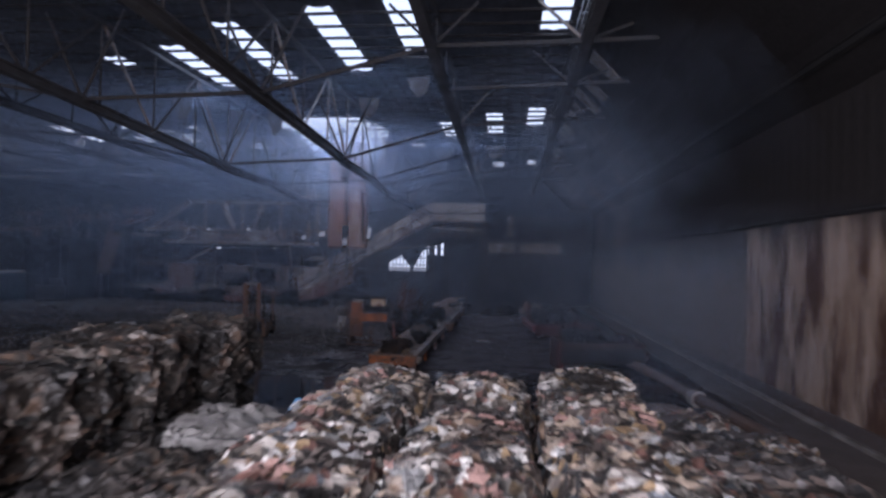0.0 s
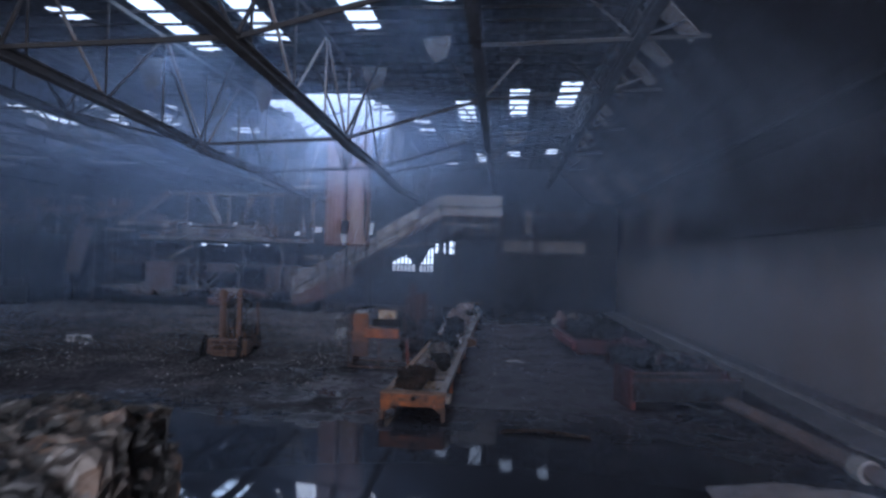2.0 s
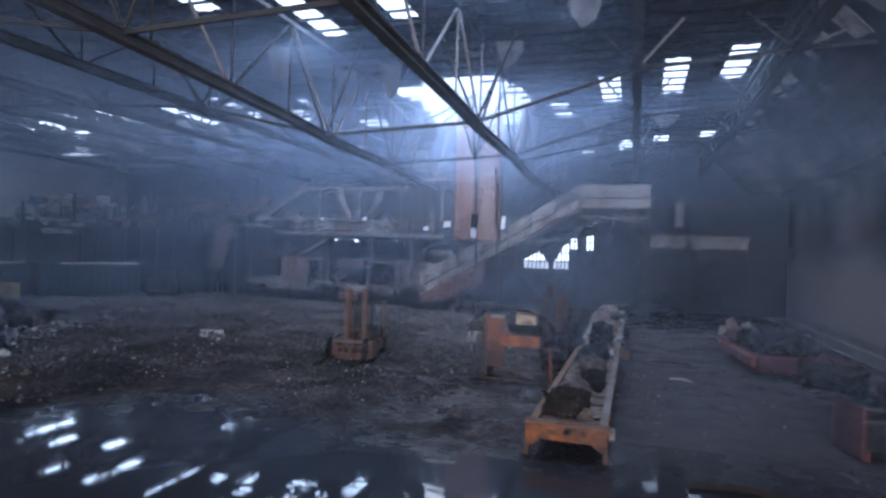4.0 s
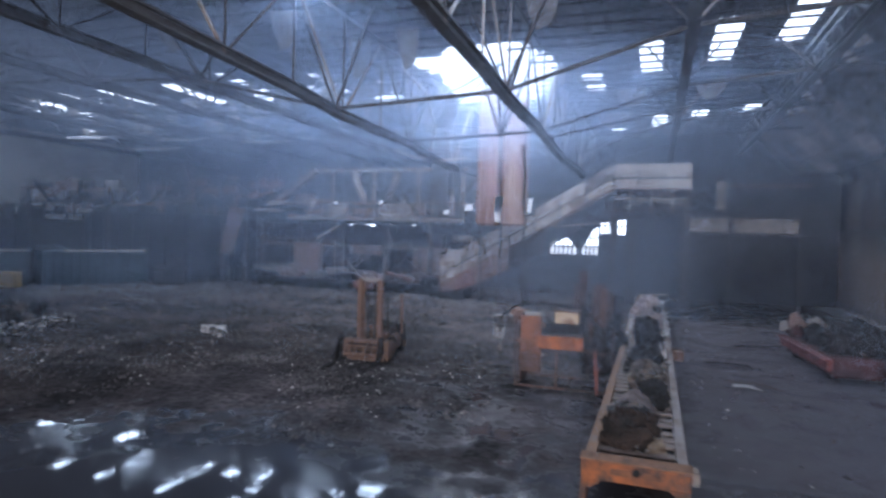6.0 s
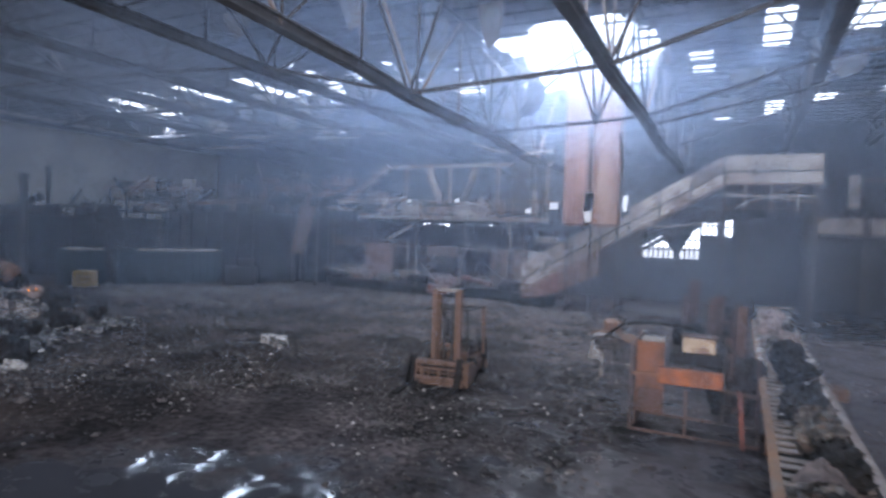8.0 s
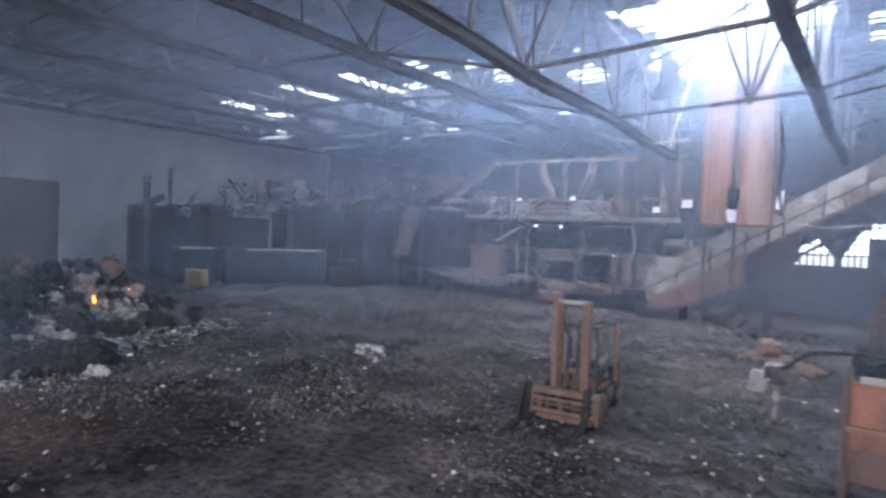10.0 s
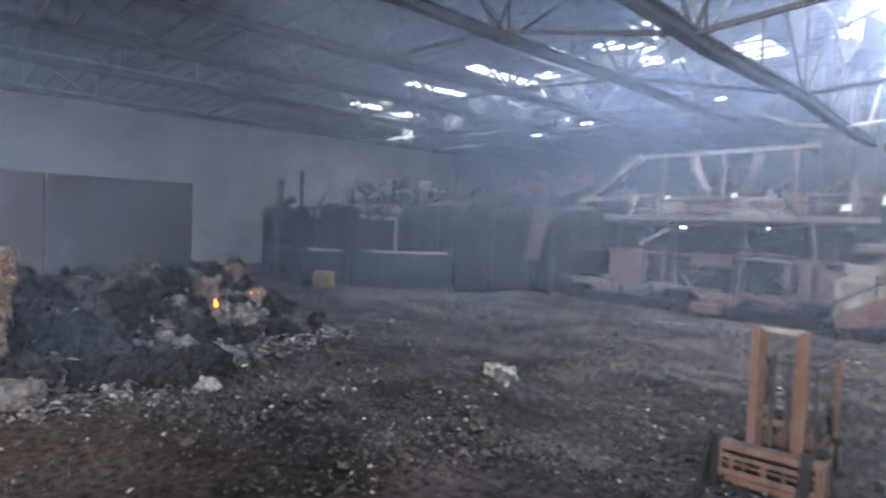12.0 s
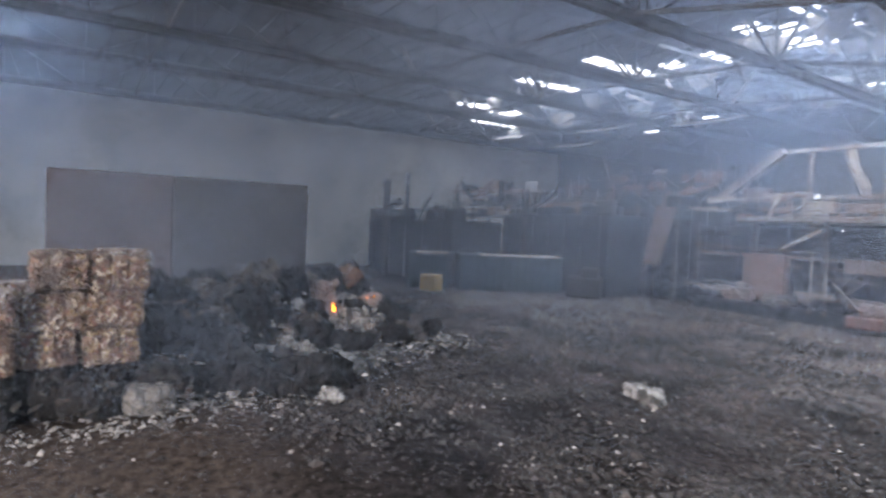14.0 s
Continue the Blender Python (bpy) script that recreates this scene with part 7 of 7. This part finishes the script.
# ---------------------------------------------------------------- smoke
SMOKE = bpy.data.materials.new("thin_blue_smoke")
SMOKE.use_nodes = True
sn, sl = SMOKE.node_tree.nodes, SMOKE.node_tree.links
sn.remove(sn["Principled BSDF"])
front, back, both = sn.new("ShaderNodeBsdfDiffuse"), sn.new("ShaderNodeBsdfTranslucent"), sn.new("ShaderNodeMixShader")
for sh in (front, back):
    sh.inputs["Color"].default_value = (0.515, 0.648, 0.9, 1)
both.inputs[0].default_value = 0.5
sl.new(front.outputs[0], both.inputs[1])
sl.new(back.outputs[0], both.inputs[2])
sl.new(both.outputs[0], sn["Material Output"].inputs[0])

# points along the camera's path over bales and water; smoke is left out there
LANE = np.array([(2.5, 0.5, 3.8), (2.0, 3.0, 3.8), (1.0, 5.5, 3.8), (0.0, 7.5, 3.8), (-0.5, 9.0, 3.9), (-1.0, 10.5, 3.9), (-1.7, 12.0, 3.9), (-2.7, 13.2, 3.9), (-3.8, 14.7, 3.9), (-5.0, 16.0, 3.9), (-6.2, 17.0, 3.9), (-7.5, 17.2, 3.9)])


def drift(a, b, c, seed):
    """A smooth field of puffs, about 0 to 1."""
    v = 0
    for k in range(1, 5):
        p = seed * 1.7 + k * 2.3
        v = v + np.sin(a * 0.21 * k + 1.3 * np.sin(b * 0.33 * k + p) + p * 1.1) * np.cos(b * 0.37 * k + 0.9 * np.sin(a * 0.17 * k + c + p)) / k
    return np.clip(0.5 + 0.33 * v, 0, 1)


def smoke_layer(dist, u0, u1, z0, z1, gap, cover, seed, turn=30.0, fade=5.0):
    """A drifting layer of smoke: fine level strands, dense where the smoke is thick, thinning out at its edges."""
    t = radians(turn)
    n_, e_ = np.array((-math.sin(t), math.cos(t), 0)), np.array((math.cos(t), math.sin(t), 0))
    zs = np.arange(z0, z1, gap)
    us = np.linspace(u0, u1, int((u1 - u0) / 1.3) + 2)
    U, Z = np.meshgrid(us, zs)
    S = dist + 0.7 * np.sin(U * 0.31 + seed) + 0.5 * np.sin(Z * 0.8 + U * 0.12 + seed * 2)
    dens = cover * (0.25 + 1.5 * drift(U, Z, S * 0.1, seed)) * (0.44 + 0.06 * np.clip((Z - 2) / 3, 0, 1) + 0.62 * np.clip((Z - 5) / 4, 0, 1) + 1.6 * np.clip((Z - 10.5) / 0.6, 0, 1))
    dens = dens * np.clip((U - u0) / fade, 0, 1) * np.clip((u1 - U) / fade, 0, 1) * np.clip((z1 - Z) / 1.0, 0, 1) * np.clip((Z - z0) / 1.2, 0, 1)
    # thinner away to the dry side of the hall
    dens = dens * (1 - 0.38 * np.clip((-3.0 - U) / 8.0, 0, 1))
    P = S[..., None] * n_ + U[..., None] * e_
    P[..., 2] = Z + 0.25 * np.sin(U * 0.4 + seed) * np.clip((Z - 0.2) / 2.0, 0, 1)
    near = np.sqrt(((P[:, :, None, :] - LANE[None, None, :, :]) ** 2).sum(-1)).min(-1)
    dens = dens * np.clip((near - 4.0) / 4.0, 0, 1)
    # the corner bay on the wall side stays almost free of smoke
    bay = np.clip((P[..., 0] - 0.07 * (P[..., 1] - 25.0) + 1.5) / 2.2, 0, 1) * np.clip((P[..., 1] - 19.0) / 4.0, 0, 1) * np.clip((6.5 - Z) / 3.0, 0, 1)
    dens = dens * (1 - 0.7 * bay)
    dens = np.where((P[..., 0] > 9.4) | (P[..., 0] < X0 + 0.5) | (P[..., 1] > 53.6), 0, dens)
    half = (0.5 * gap * np.minimum(dens, 0.8))[..., None] * (np.array((0, 0, 1.0)) + 0.7 * n_)
    V = np.stack((P - half, P + half), axis=2).reshape(-1, 3)
    nz, nu = U.shape
    i = (np.arange(nz)[:, None] * nu + np.arange(nu - 1)[None, :]) * 2
    live = np.maximum(dens[:, :-1], dens[:, 1:]) > 0.004
    i = i[live]
    F = np.stack((i, i + 2, i + 3, i + 1), axis=1)
    return V, F


SMOKE_LAYERS = []
for k in range(13):
    d = 21.5 + 2.7 * k
    SMOKE_LAYERS.append((d, -42, 30, 0.1, 12.2, 0.013 if d < 26 else 0.02 if d < 33 else 0.03, 0.029, k))
for k in range(3):
    SMOKE_LAYERS.append((9.5 + 2.7 * k, 7.0, 24, 5.5, 10.5, 0.018, 0.045, 200 + k))
for k in range(6):
    SMOKE_LAYERS.append((9.5 + 2.7 * k, 6.0, 24, 0.1, 4.6 if k < 3 else 8.0, 0.018, 0.09 if k < 3 else 0.05, 20 + k))
for k in range(5):
    SMOKE_LAYERS.append((7.0 + 2.8 * k, -26, 11, 8.6, 12.25, 0.014, 0.04, 40 + k))
for k in range(4):
    SMOKE_LAYERS.append((30.5 + 2.6 * k, -12.0, 20.0, 7.5, 12.5, 0.02, 0.075, 80 + k))
for k in range(6):
    SMOKE_LAYERS.append((16.0 + 2.6 * k, -40.0, -5.0, 7.5, 12.3, 0.02, 0.028, 100 + k, 30.0, 7.0))
for k in range(5):
    SMOKE_LAYERS.append((33.0 + 2.0 * k, -10.0, 20.0, 7.0, 12.5, 0.03, 0.07, 120 + k, 30.0, 6.0))
for k in range(6):
    SMOKE_LAYERS.append((40.0 + 2.4 * k, -30.0, 9.0, 3.5, 12.2, 0.03, 0.024, 180 + k, 30.0, 8.0))
for k in range(3):
    SMOKE_LAYERS.append((29.6 + 1.5 * k, -17.5, -6.0, 0.8, 9.0, 0.014, 0.06, 60 + k, 30.0, 4.0))
for k in range(3):
    SMOKE_LAYERS.append((6.0 + 1.2 * k, 8.0, 18.0, 0.2, 5.0, 0.01, 0.075, 140 + k, 30.0, 3.0))
# haze drifting off the sorting plant
for k in range(3):
    SMOKE_LAYERS.append((36.0 + 2.6 * k, -12.0, 16.0, 1.0, 9.0, 0.03, 0.013, 260 + k))
# a bank along the upper part of the side wall
for k in range(4):
    SMOKE_LAYERS.append((17.5 + 2.2 * k, 14.0, 34.0, 5.0, 11.5, 0.02, 0.06, 240 + k))
# smoke rising off the heap
for k in range(3):
    SMOKE_LAYERS.append((25.2 + 1.4 * k, -17.0, -4.5, 0.1, 6.0, 0.014, 0.045, 220 + k, 30.0, 4.0))
# smoke banked up in the far corner beside the bays
for k in range(4):
    SMOKE_LAYERS.append((25.5 + 2.6 * k, -42.0, -12.5, 2.5, 12.3, 0.02, 0.07, 160 + k, 30.0, 7.0))
for k in range(2):
    SMOKE_LAYERS.append((9.4 + 1.2 * k, 7.2, 14.5, 0.3, 7.0, 0.01, 0.08, 70 + k, 30.0, 3.0))
verts, faces, base = [], [], 0
for row in SMOKE_LAYERS:
    V, F = smoke_layer(*row)
    verts.append(V)
    faces.append(F + base)
    base += len(V)
V, F = np.concatenate(verts), np.concatenate(faces)
keep = np.unique(F)
back_index = np.zeros(len(V), int)
back_index[keep] = np.arange(len(keep))
me = bpy.data.meshes.new("smoke")
me.from_pydata(V[keep], [], back_index[F].tolist())
me.materials.append(SMOKE)
tagged(new("smoke", me), "thin blue-grey smoke drifting through the whole hall", "smoke", kind="stuff")
